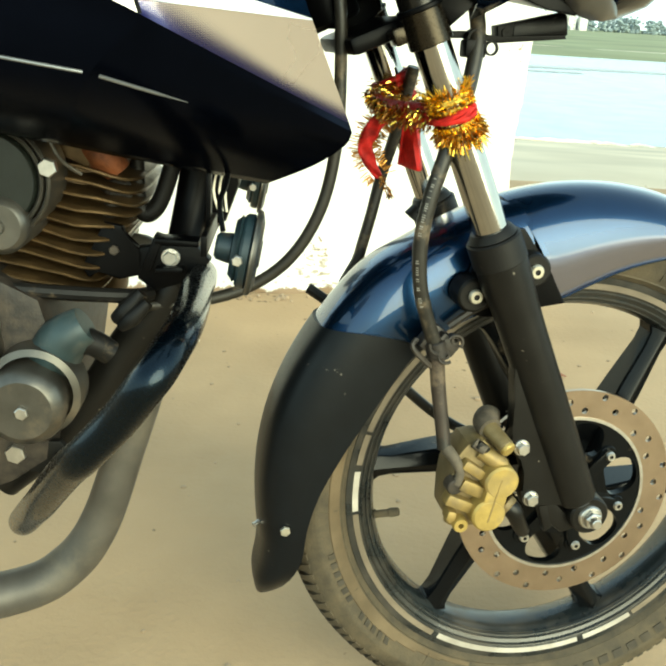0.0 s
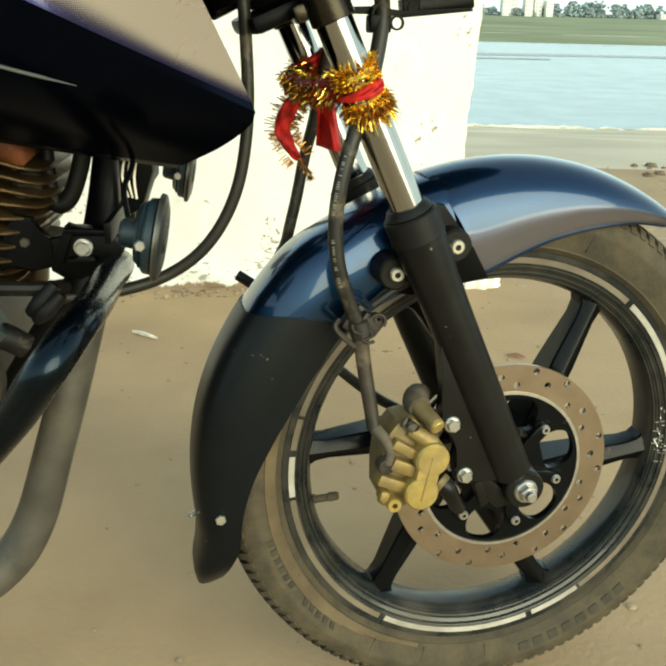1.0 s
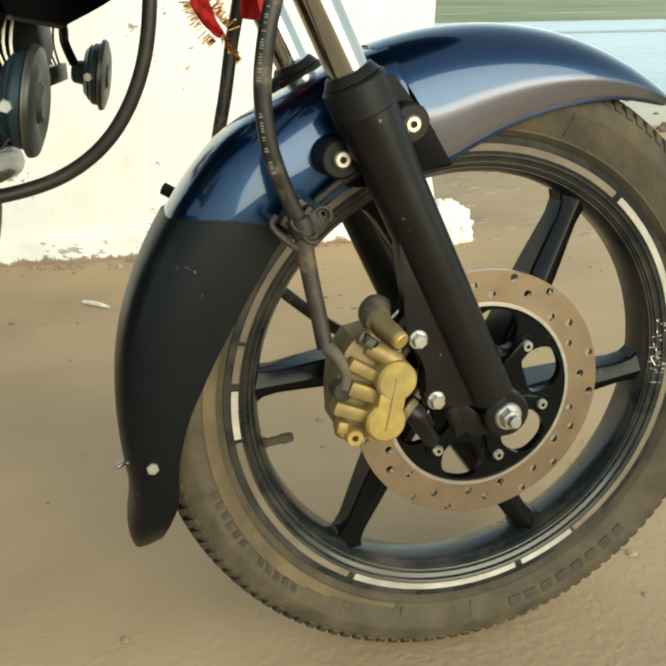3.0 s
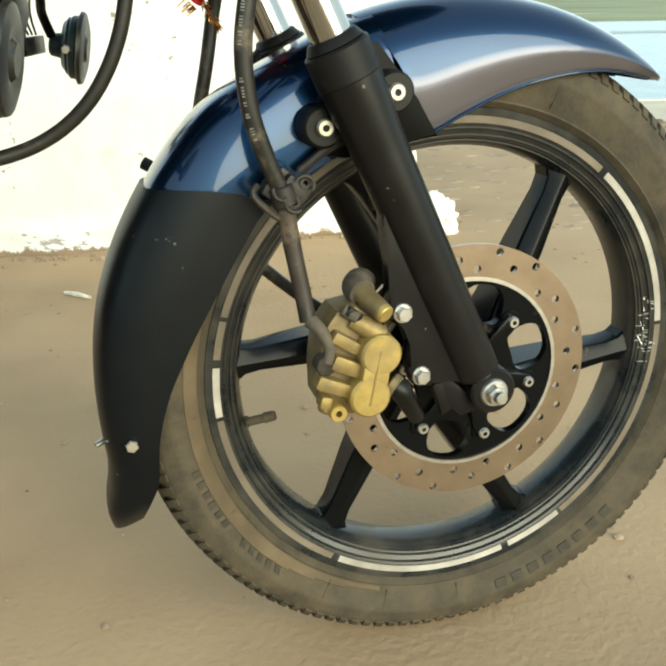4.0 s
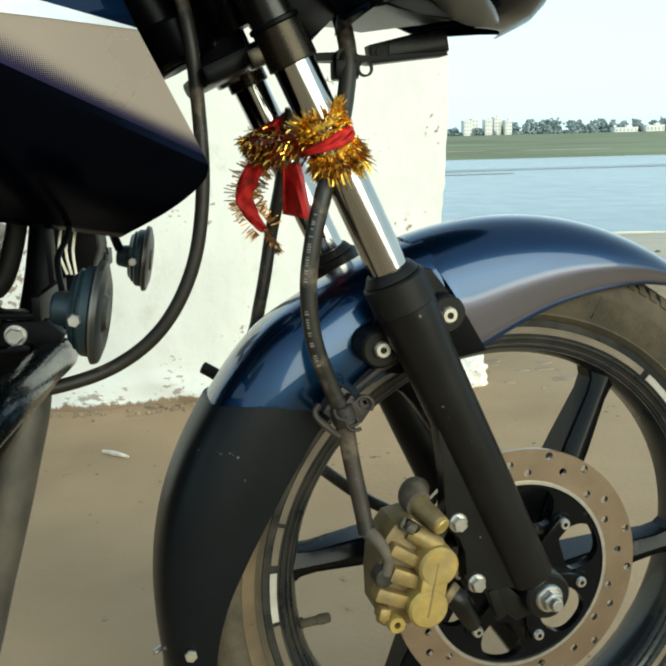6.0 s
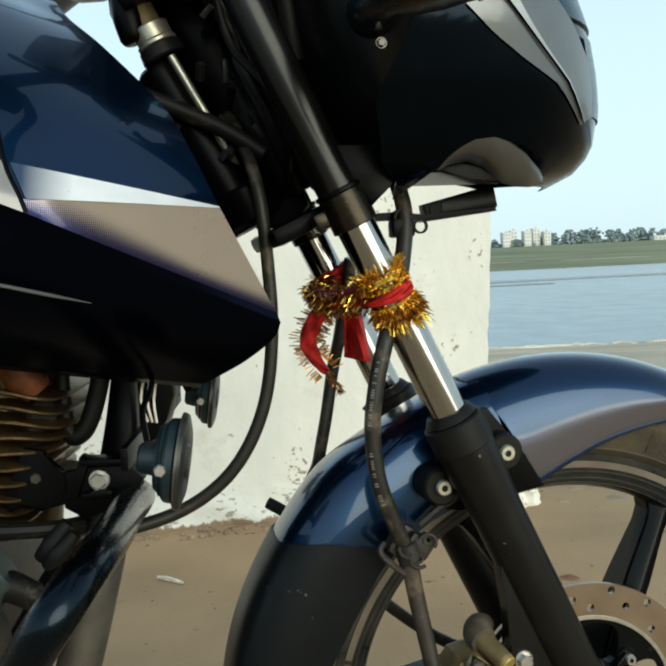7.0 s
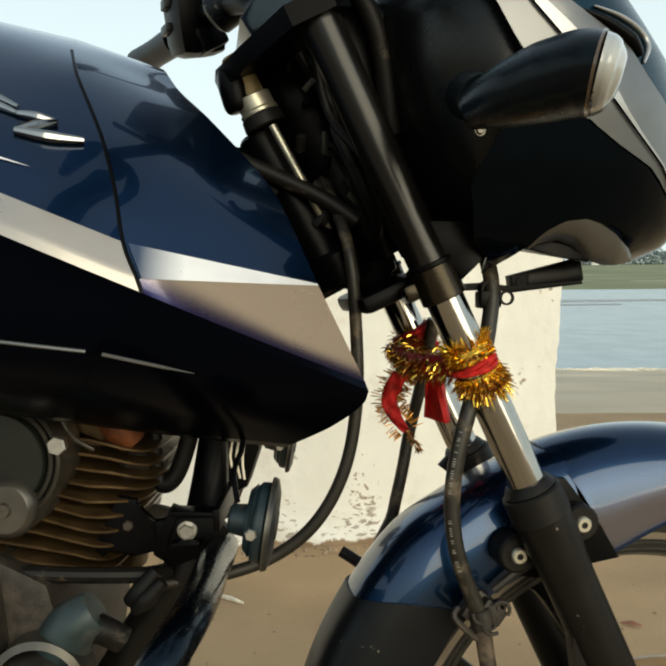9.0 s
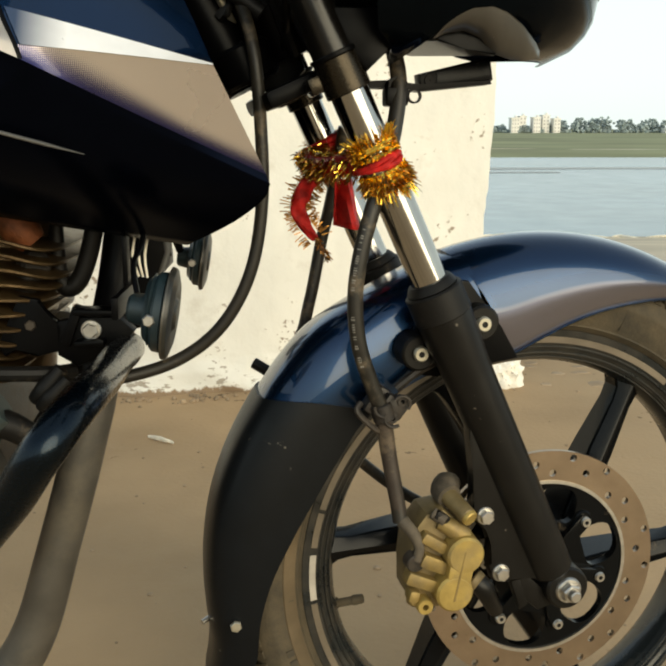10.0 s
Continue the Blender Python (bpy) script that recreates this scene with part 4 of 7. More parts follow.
    add_box(bm, pose(-0.232, 0, 0.447, 0, -24, 0), 0.058, 0.14, 0.015, 0.005)
    add_cyl(bm, (fork_x(0.455) - 0.058, 0, 0.455), (fork_x(0.485) - 0.058, 0, 0.485), 0.026, 0.026, 28, 0.003)
    part("lower_yoke", bm, PLASTIC, bike, "", FRONT)
    bm = bmesh.new()
    top = 0.665
    c = Vector((fork_x(top), 0, top))
    lean = pose(c.x, 0, c.z, 0, -24, 0)
    outline = [(0.026, -0.095), (0.026, -0.075), (0.012, -0.03), (0.012, 0.03), (0.026, 0.075), (0.026, 0.115), (-0.02, 0.122), (-0.060, 0.10), (-0.080, 0.04), (-0.080, 0.0), (-0.062, -0.04), (-0.026, -0.110), (0.01, -0.116)]
    lo = [bm.verts.new(lean @ Vector((x, y, -0.007))) for x, y in outline]
    hi = [bm.verts.new(lean @ Vector((x, y, 0.010))) for x, y in outline]
    f = [bm.faces.new(lo[::-1]), bm.faces.new(hi)]
    for i in range(len(outline)):
        bm.faces.new((lo[i], lo[(i + 1) % len(lo)], hi[(i + 1) % len(lo)], hi[i]))
    bmesh.ops.bevel(bm, geom=[e for e in bm.edges if e.calc_face_angle(0) > 0.9], offset=0.003, segments=2, affect="EDGES")
    yoke = part("top_yoke", bm, PLASTIC, bike, "black cast top yoke", FRONT)
    bm = bmesh.new()
    add_lathe(bm, [(0.0030, -0.120), (0.0056, -0.119), (0.0062, -0.117), (0.0062, -0.100), (0.0030, -0.100)], 24, (-0.2780, 0, 0.6785))
    part("pinch_bolt", bm, CHROME, yoke, "bright chromed pinch bolt ring")
    bm = bmesh.new()
    p = Vector((-0.340, 0.0, 0.6135))
    way = Vector((-0.41, 0, 0.912))
    add_cyl(bm, p - way * 0.006, p + way * 0.007, 0.0158, 0.0158, 24, 0.001)
    add_cyl(bm, p - way * 0.010, p - way * 0.006, 0.0172, 0.0172, 24, 0.0008)
    nut = part("stem_nut", bm, BRIGHT, yoke, "bright steering stem nut")
    bm = bmesh.new()
    add_cyl(bm, p + way * 0.007, p + way * 0.045, 0.0115, 0.0115, 24, 0.001)
    part("stem", bm, GOLD_DIRTY, nut, "brown steering stem")
    bm = bmesh.new()
    add_cyl(bm, p - way * 0.022, p - way * 0.010, 0.0190, 0.0180, 24, 0.0015)
    part("bearing_cap", bm, RUBBER, nut, "black bearing cap")
    bm = bmesh.new()
    add_sweep(bm, [(-0.354, 0.0, 0.606), (-0.355, 0.0, 0.610), (-0.358, 0.0, 0.626), (-0.360, 0.0, 0.642)], [0.008, 0.0120, 0.0138, 0.0130], 24, 3)
    part("key_switch", bm, PLASTIC, yoke)
    return yoke


build_fork()


def lerp_table(table, v):
    for (a, p), (b, q) in zip(table, table[1:]):
        if v <= b:
            t = (v - a) / (b - a)
            return p + (q - p) * t
    return table[-1][1]


def smooth_table(table, v):
    """Like lerp_table, but with a smooth curve through the points."""
    for k, ((a, p), (b, q)) in enumerate(zip(table, table[1:])):
        if v <= b or k == len(table) - 2:
            a0, p0 = table[max(k - 1, 0)]
            b1, q1 = table[min(k + 2, len(table) - 1)]
            t = min(1.0, max(0.0, (v - a) / (b - a)))
            m0 = (q - p0) / (b - a0) * (b - a)
            m1 = (q1 - p) / (b1 - a) * (b - a)
            return (2 * t ** 3 - 3 * t * t + 1) * p + (t ** 3 - 2 * t * t + t) * m0 + (3 * t * t - 2 * t ** 3) * q + (t ** 3 - t * t) * m1


OUTER = ((49, 0.3225), (57, 0.3215), (75, 0.3225), (96, 0.3195), (115, 0.3165), (124, 0.3180), (132, 0.3225), (139, 0.3220), (147, 0.3205), (163, 0.3210), (189, 0.3205), (194, 0.3270), (198, 0.3380), (202, 0.3420))
EDGE = ((49, 0.3200), (55, 0.3035), (63, 0.2865), (73, 0.2640), (84, 0.2405), (91, 0.2265), (99, 0.2155), (104, 0.2200), (118, 0.2270), (138, 0.2360), (147, 0.2340), (158, 0.2370), (169, 0.2480), (178, 0.2620), (186, 0.2740), (194, 0.2850), (198, 0.3000), (202, 0.3150))
HALF = ((49, 0.006), (51, 0.022), (55, 0.036), (63, 0.048), (75, 0.056), (99, 0.0585), (104, 0.0585), (110, 0.054), (140, 0.0525), (186, 0.0505), (194, 0.047), (198, 0.040), (202, 0.018))


ROUND = [(math.sin(math.pi / 2 * i / 14) ** 0.62, math.cos(math.pi / 2 * i / 14) ** 0.62) for i in range(15)]
CREASED = [(0.0, 1.0), (0.14, 0.995), (0.28, 0.980), (0.42, 0.953), (0.55, 0.912), (0.67, 0.855), (0.78, 0.778), (0.87, 0.685), (0.94, 0.575), (0.985, 0.460), (1.0, 0.370), (0.992, 0.310), (0.960, 0.210), (0.915, 0.100), (0.870, 0.0)]


def fender_shell(bm, a0, a1, slant0, slant1, n, thick=0.003, inset=0.0, edge_lift=0.0, section=ROUND):
    """A curved U-shaped shell round the wheel; the slants lean its two ends."""
    m = 28
    skins = []
    for depth in (0.0, thick):
        skin = []
        for i in range(n + 1):
            row = []
            for j in range(m + 1):
                side, k = (-1, 14 - j) if j < 14 else (1, j - 14)
                fy, fr = section[k]
                base = a0 + (a1 - a0) * i / n
                a = base + (slant0 * (1 - i / n) + slant1 * i / n) * (1 - fr)
                rc, re, w = smooth_table(OUTER, a), smooth_table(EDGE, a) + edge_lift, smooth_table(HALF, a) - inset
                r = re + (rc - re) * fr - (depth + inset) * fr
                y = side * (w - depth) * fy
                row.append(bm.verts.new((r * math.cos(radians(a)), y, r * math.sin(radians(a)))))
            skin.append(row)
        skins.append(skin)
    for skin in skins:
        for p, q in zip(skin, skin[1:]):
            for j in range(m):
                bm.faces.new((p[j], p[j + 1], q[j + 1], q[j]))
    o, s = skins
    for i in range(n):
        for j in (0, m):
            bm.faces.new((o[i][j], o[i + 1][j], s[i + 1][j], s[i][j]))
    for i in (0, n):
        for j in range(m):
            bm.faces.new((o[i][j], o[i][j + 1], s[i][j + 1], s[i][j]))
    return bm


def build_fender():
    bm = bmesh.new()
    fender_shell(bm, 49.5, 106, 0, -6, 46, section=CREASED)
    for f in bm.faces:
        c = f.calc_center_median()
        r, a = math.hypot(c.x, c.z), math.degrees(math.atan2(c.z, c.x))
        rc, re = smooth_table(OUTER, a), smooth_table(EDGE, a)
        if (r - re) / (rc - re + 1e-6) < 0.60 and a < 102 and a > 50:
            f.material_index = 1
    # the ground's pale reflection is painted on the lower flank, fading above the crease
    fade = bm.verts.layers.float.new("reflection_fade")
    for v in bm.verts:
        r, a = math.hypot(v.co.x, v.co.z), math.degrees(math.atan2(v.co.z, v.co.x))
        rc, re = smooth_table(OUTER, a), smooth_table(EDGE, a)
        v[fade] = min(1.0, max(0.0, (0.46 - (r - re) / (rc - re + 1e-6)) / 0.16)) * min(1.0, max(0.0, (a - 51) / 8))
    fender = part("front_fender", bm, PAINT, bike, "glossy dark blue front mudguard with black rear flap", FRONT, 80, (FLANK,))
    for s in (-1, 1):
        bm = bmesh.new()
        pts = []
        for k in range(30):
            a = 53 + (98.5 - 53) * k / 29
            pts.append((smooth_table(EDGE, a) * math.cos(radians(a)), s * (smooth_table(HALF, a) * 0.87), smooth_table(EDGE, a) * math.sin(radians(a))))
        add_sweep(bm, pts, 0.0012, 8, 1)
        part("rolled_edge", bm, PAINT, fender)
    bm = bmesh.new()
    fender_shell(bm, 104, 146.5, 0, -11, 34, 0.003, 0.0025)
    part("fender_middle", bm, PAINT, fender, sharp=60)
    bm = bmesh.new()
    fender_shell(bm, 146, 201.5, -11, 0, 46)
    flap = part("rear_flap", bm, SATIN, fender, "satin black plastic mud flap", sharp=60)
    bolt(flap, -0.2955, -0.0500, -0.028, 0.0056, 0.004, BRIGHT)
    bm = bmesh.new()
    add_cyl(bm, (-0.318, -0.02, -0.034), (-0.3245, -0.024, -0.0355), 0.0026, 0.0026, 10)
    part("flap_pin", bm, STEEL, flap)
    # black fork mount that grips the mudguard
    for s in (-1, 1):
        bm = bmesh.new()
        arc = [(r * math.cos(radians(a)), r * math.sin(radians(a))) for a, r in ((98.5, 0.2135), (101.5, 0.245), (104.0, 0.270), (106.0, 0.295), (109, 0.302), (114, 0.296), (119, 0.272), (123, 0.240), (119, 0.226), (108, 0.217))]
        add_prism(bm, arc, s * 0.0520, s * 0.0612, 0.002)
        stay = part("fender_stay", bm, PLASTIC, fender)
        if s < 0:
            for x, z in ((-0.1315, 0.2245), (-0.0745, 0.2480)):
                bm = bmesh.new()
                add_cyl(bm, (x, -0.052, z), (x, -0.078, z), 0.0170, 0.0160, 26, 0.002)
                part("mount_boss", bm, FORK_BLACK, stay)
                bolt(stay, x, -0.0782, z, 0.0070, 0.004, BRIGHT, 0, True)
    # hose guide at the rear of the mudguard
    bm = bmesh.new()
    add_box(bm, pose(-0.170, -0.080, 0.179, 0, 35, 0), 0.026, 0.018, 0.016, 0.004)
    add_box(bm, pose(-0.158, -0.072, 0.184, 0, 40, 0), 0.030, 0.018, 0.012, 0.003)
    add_box(bm, pose(-0.158, -0.086, 0.181, 0, 38, 0), 0.022, 0.012, 0.016, 0.003)
    for x, z, r in ((-0.1515, 0.1865, 0.0042), (-0.160, 0.1725, 0.0046)):
        add_lathe(bm, [(r * 0.5, -0.0935), (r, -0.0935), (r, -0.082), (r * 0.5, -0.082)], 16, (x, 0, z))
    add_cyl(bm, (-0.170, -0.088, 0.185), (-0.1655, -0.088, 0.170), 0.0098, 0.0098, 18, 0.001)
    add_sweep(bm, [(-0.148, -0.062, 0.190), (-0.125, -0.064, 0.207), (-0.10, -0.064, 0.217)], 0.004, 8, 4)
    guide = part("hose_guide", bm, DIRTY_CAST, fender, "dusty cast hose guide")
    bm = bmesh.new()
    for mid, r, a0, a1 in (((-0.160, 0.1745), 0.0085, 150, 300), ((-0.1530, 0.1855), 0.0072, -40, 150), ((-0.1690, 0.1835), 0.0080, 170, 280)):
        add_sweep(bm, [(mid[0] + r * math.cos(radians(a0 + (a1 - a0) * i / 8)), -0.0965, mid[1] + r * math.sin(radians(a0 + (a1 - a0) * i / 8))) for i in range(9)], 0.0016, 8, 1)
    add_sweep(bm, [(-0.186, -0.085, 0.186), (-0.190, -0.088, 0.179), (-0.176, -0.090, 0.164), (-0.166, -0.088, 0.158)], 0.0028, 8, 4)
    part("wire_loop", bm, DIRTY_CAST, guide, "bent wire retainer")
    bm = bmesh.new()
    add_sweep(bm, [(-0.232, 0.09, 0.168), (-0.247, 0.10, 0.177), (-0.254, 0.104, 0.181)], 0.006, 10, 3)
    part("cable_peg", bm, RUBBER, fender)
    return fender


build_fender()


def build_caliper():
    bm = bmesh.new()
    add_prism(bm, [(-0.1490, 0.014), (-0.1495, 0.038), (-0.1455, 0.056), (-0.1405, 0.076), (-0.132, 0.087), (-0.116, 0.090), (-0.096, 0.074), (-0.086, 0.050), (-0.090, 0.016), (-0.100, 0.003), (-0.120, -0.004), (-0.136, 0.000), (-0.145, 0.006)], -0.104, -0.064, 0.007)
    caliper = part("brake_caliper", bm, GOLD_DIRTY, bike, "dusty gold two-piston brake caliper", FRONT)
    for x, z in ((-0.1012, 0.0522), (-0.1107, 0.0176)):
        bm = bmesh.new()
        add_cyl(bm, (x, -0.095, z), (x, -0.122, z), 0.0174, 0.0168, 36, 0.002)
        part("piston_cap", bm, GOLD, caliper)
    bm = bmesh.new()
    add_prism(bm, [(-0.1185, 0.0295), (-0.0965, 0.0235), (-0.0935, 0.0395), (-0.1155, 0.0455)], -0.1216, -0.098, 0.003)
    part("cap_bridge", bm, GOLD, caliper)
    bm = bmesh.new()
    add_prism(bm, [(-0.1128, 0.0110), (-0.1104, 0.0115), (-0.1012, 0.0565), (-0.1024, 0.0570)], -0.1225, -0.118, 0.0005)
    for x, z, wide, high, tip in ((-0.1270, 0.0625, 0.026, 0.0105, 34), (-0.1250, 0.0420, 0.030, 0.0130, 26), (-0.1375, 0.0270, 0.031, 0.0120, 24), (-0.1450, 0.0145, 0.010, 0.0110, 14)):
        add_box(bm, pose(x, -0.106, z, 0, tip, 0), wide, 0.016, high, 0.0035)
    add_cyl(bm, (-0.143, -0.10, 0.008), (-0.142, -0.109, 0.008), 0.0070, 0.0060, 18, 0.002)
    add_sweep(bm, [(-0.121, -0.104, 0.0790), (-0.110, -0.107, 0.0735), (-0.099, -0.107, 0.0640)], [0.0065, 0.0085, 0.0095], 12, 4)
    part("caliper_rib", bm, GOLD_MID, caliper)
    bm = bmesh.new()
    add_lathe(bm, [(0.0028, -0.1150), (0.0066, -0.1150), (0.0076, -0.113), (0.0076, -0.10), (0.0028, -0.10)], 20, (-0.1352, 0, 0.0047))
    part("bleed_lug", bm, GOLD, caliper)
    bm = bmesh.new()
    add_sweep(bm, [(-0.0950, -0.066, 0.0985), (-0.1030, -0.073, 0.1000), (-0.1085, -0.083, 0.0990), (-0.1075, -0.093, 0.0965)], [0.0085, 0.0118, 0.0128, 0.0112], 20, 4)
    part("pin_boot", bm, BOOT, caliper, "dusty rubber slide-pin boot")
    bm = bmesh.new()
    add_cyl(bm, (-0.1085, -0.088, 0.0975), (-0.0972, -0.1135, 0.0852), 0.0086, 0.0078, 24, 0.001)
    part("slide_pin", bm, GOLD_DIRTY, caliper)
    bm = bmesh.new()
    add_cyl(bm, (-0.0974, -0.1130, 0.0854), (-0.0957, -0.1165, 0.0838), 0.0076, 0.0072, 24, 0.0008)
    part("pin_cap", bm, GOLD, caliper)
    bm = bmesh.new()
    add_sweep(bm, [(-0.153, -0.099, 0.081), (-0.1455, -0.106, 0.0725), (-0.1400, -0.1095, 0.060), (-0.1425, -0.1095, 0.048)], [0.0062, 0.0054, 0.0044, 0.0044], 12, 4)
    add_cyl(bm, (-0.127, -0.104, 0.088), (-0.117, -0.111, 0.082), 0.0055, 0.0050, 10, 0.001)
    part("banjo", bm, BOOT, caliper, "grimy hose fitting")
    bm = bmesh.new()
    add_sweep(bm, [(-0.087, -0.104, 0.0200), (-0.080, -0.108, 0.0140), (-0.072, -0.105, 0.000), (-0.062, -0.098, -0.016)], [0.0098, 0.0092, 0.0080, 0.0068], 12, 4)
    part("lower_pin", bm, FORK_BLACK, caliper)
    bm = bmesh.new()
    add_cyl(bm, (-0.0885, -0.105, 0.0215), (-0.0840, -0.109, 0.0180), 0.0105, 0.0100, 18, 0.0012)
    part("pin_plug", bm, GOLD_DIRTY, caliper, "grimy brass pin plug")
    bm = bmesh.new()
    add_cyl(bm, (-0.1440, -0.100, 0.0460), (-0.1435, -0.112, 0.0450), 0.0090, 0.0082, 20, 0.001)
    part("banjo_bolt", bm, DIRTY_CAST, caliper, "grimy hose bolt")
    bm = bmesh.new()
    add_box(bm, pose(-0.1200, -0.107, 0.0850, 0, 35, 0), 0.014, 0.010, 0.008, 0.002)
    part("pad_clip", bm, RUBBER, caliper, "dark grimy clip")
    return caliper


build_caliper()


def build_cables():
    def hose(name, pts, r, m, mat=HOSE, label=""):
        bm = bmesh.new()
        add_sweep(bm, pts, r, 12, 8)
        return part(name, bm, mat, bike, label, m, 60)

    line = [(-0.166, -0.045, 0.56), (-0.155, -0.050, 0.500), (-0.148, -0.062, 0.455), (-0.155, -0.074, 0.415), (-0.167, -0.086, 0.382), (-0.1785, -0.094, 0.351), (-0.1885, -0.097, 0.318), (-0.194, -0.097, 0.280), (-0.1905, -0.095, 0.240), (-0.1785, -0.091, 0.203), (-0.1675, -0.088, 0.175), (-0.1625, -0.089, 0.140), (-0.157, -0.094, 0.104), (-0.154, -0.098, 0.080)]
    brake = hose("brake_hose", line, 0.0068, FRONT, HOSE, "dusty black rubber brake hose with faded print")
    bm = bmesh.new()
    rng = random.Random(8)
    fine = curve_points(line, 40)
    for a, b in zip(fine[::2], fine[2::2]):
        if not (0.222 < a.z < 0.272 or 0.284 < a.z < 0.335) or rng.random() < 0.3:
            continue
        way = (b - a).normalized()
        out = (Vector((-0.55, -0.83, 0)) - way * way.dot(Vector((-0.55, -0.83, 0)))).normalized()
        turn = Matrix((way.cross(out), out, way)).transposed().to_4x4()
        add_box(bm, Matrix.Translation(a + out * 0.0066) @ turn, rng.uniform(0.002, 0.0034), 0.0008, rng.uniform(0.0005, 0.0012))
    part("hose_print", bm, HOSE_MARK, brake, "worn pale printed marks")["kind"] = "stuff"
    bm = bmesh.new()
    add_sweep(bm, [(-0.1665, -0.088, 0.172), (-0.1625, -0.089, 0.140), (-0.1545, -0.097, 0.086)], [0.0074, 0.0070, 0.0066], 14, 6)
    part("hose_sleeve", bm, HOSE_BROWN, brake, "brown-black rubber sleeve")
    # reflector bracket and hose clip below the headlight
    bm = bmesh.new()
    add_lathe(bm, [(0.0066, -0.068), (0.0086, -0.068), (0.0086, -0.056), (0.0066, -0.056)], 18, (-0.150, 0, 0.448))
    add_box(bm, pose(-0.151, -0.062, 0.440), 0.019, 0.018, 0.015, 0.003)
    add_lathe(bm, [(0.0046, -0.065), (0.0062, -0.065), (0.0062, -0.061), (0.0046, -0.061)], 16, (-0.1350, 0, 0.441))
    part("hose_clip", bm, PLASTIC, brake)
    bm = bmesh.new()
    add_prism(bm, [(-0.184, 0.453), (-0.150, 0.4545), (-0.126, 0.4500), (-0.066, 0.4560), (-0.063, 0.4520), (-0.126, 0.4455), (-0.150, 0.4490), (-0.184, 0.447)], -0.056, -0.036, 0.001)
    add_prism(bm, [(-0.125, 0.4470), (-0.127, 0.4600), (-0.067, 0.4740), (-0.0635, 0.4715), (-0.0610, 0.4560), (-0.064, 0.4530)], -0.0525, -0.036, 0.001)
    refl = part("reflector_bracket", bm, PLASTIC, bike, "black plastic side reflector bracket", FRONT)
    bm = bmesh.new()
    add_prism(bm, [(-0.112, 0.4515), (-0.112, 0.4610), (-0.069, 0.4710), (-0.0655, 0.4690), (-0.0640, 0.4590)], -0.0535, -0.052, 0.0004)
    part("reflector_face", bm, SATIN, refl)
    bm = bmesh.new()
    add_lathe(bm, [(0.0005, -0.0542), (0.0044, -0.0542), (0.0044, -0.052), (0.0005, -0.052)], 16, (-0.1185, 0, 0.4545))
    part("rivet", bm, PLASTIC, refl)
    hose("clutch_cable", [(-0.02, 0.03, 0.88), (0.014, 0.02, 0.855), (0.030, -0.02, 0.820), (0.043, -0.05, 0.775), (0.048, -0.05, 0.715), (0.048, -0.05, 0.650), (0.037, -0.05, 0.591), (0.011, -0.05, 0.544), (-0.028, -0.05, 0.514), (-0.078, -0.06, 0.501), (-0.14, -0.08, 0.500)], 0.0056, BODY, HOSE, "black sheathed control cable hanging in a loop")
    hose("throttle_cable", [(-0.0225, -0.03, 0.888), (-0.014, -0.03, 0.872), (0.003, -0.03, 0.840), (0.018, -0.02, 0.812), (0.03, 0.0, 0.790)], 0.0036, BODY, BRIGHT, "thin bare metal cable")
    hose("speedometer_cable", [(-0.165, 0.062, 0.42), (-0.175, 0.08, 0.35), (-0.183, 0.09, 0.31), (-0.192, 0.09, 0.265), (-0.202, 0.09, 0.222), (-0.215, 0.095, 0.15), (-0.10, 0.10, 0.03), (0.0, 0.085, -0.02)], 0.0062, FRONT, HOSE, "black speedometer cable")
    hose("harness_sleeve", [(-0.06, -0.03, 0.862), (-0.015, -0.03, 0.842), (0.02, -0.03, 0.825), (0.05, -0.03, 0.805)], 0.0075, BODY, RUBBER, "black wiring sleeve")
    hose("brake_hose_upper", [(-0.33, -0.05, 0.80), (-0.30, -0.055, 0.745), (-0.268, -0.062, 0.695), (-0.236, -0.066, 0.660), (-0.20, -0.06, 0.60), (-0.17, -0.045, 0.54)], 0.0068, FRONT, RUBBER, "black hose in front of the top yoke")
    hose("control_cable", [(-0.36, -0.07, 0.83), (-0.31, -0.07, 0.76), (-0.27, -0.075, 0.700), (-0.245, -0.07, 0.655), (-0.23, -0.05, 0.58)], 0.0082, FRONT, RUBBER, "thick black control cable")


build_cables()


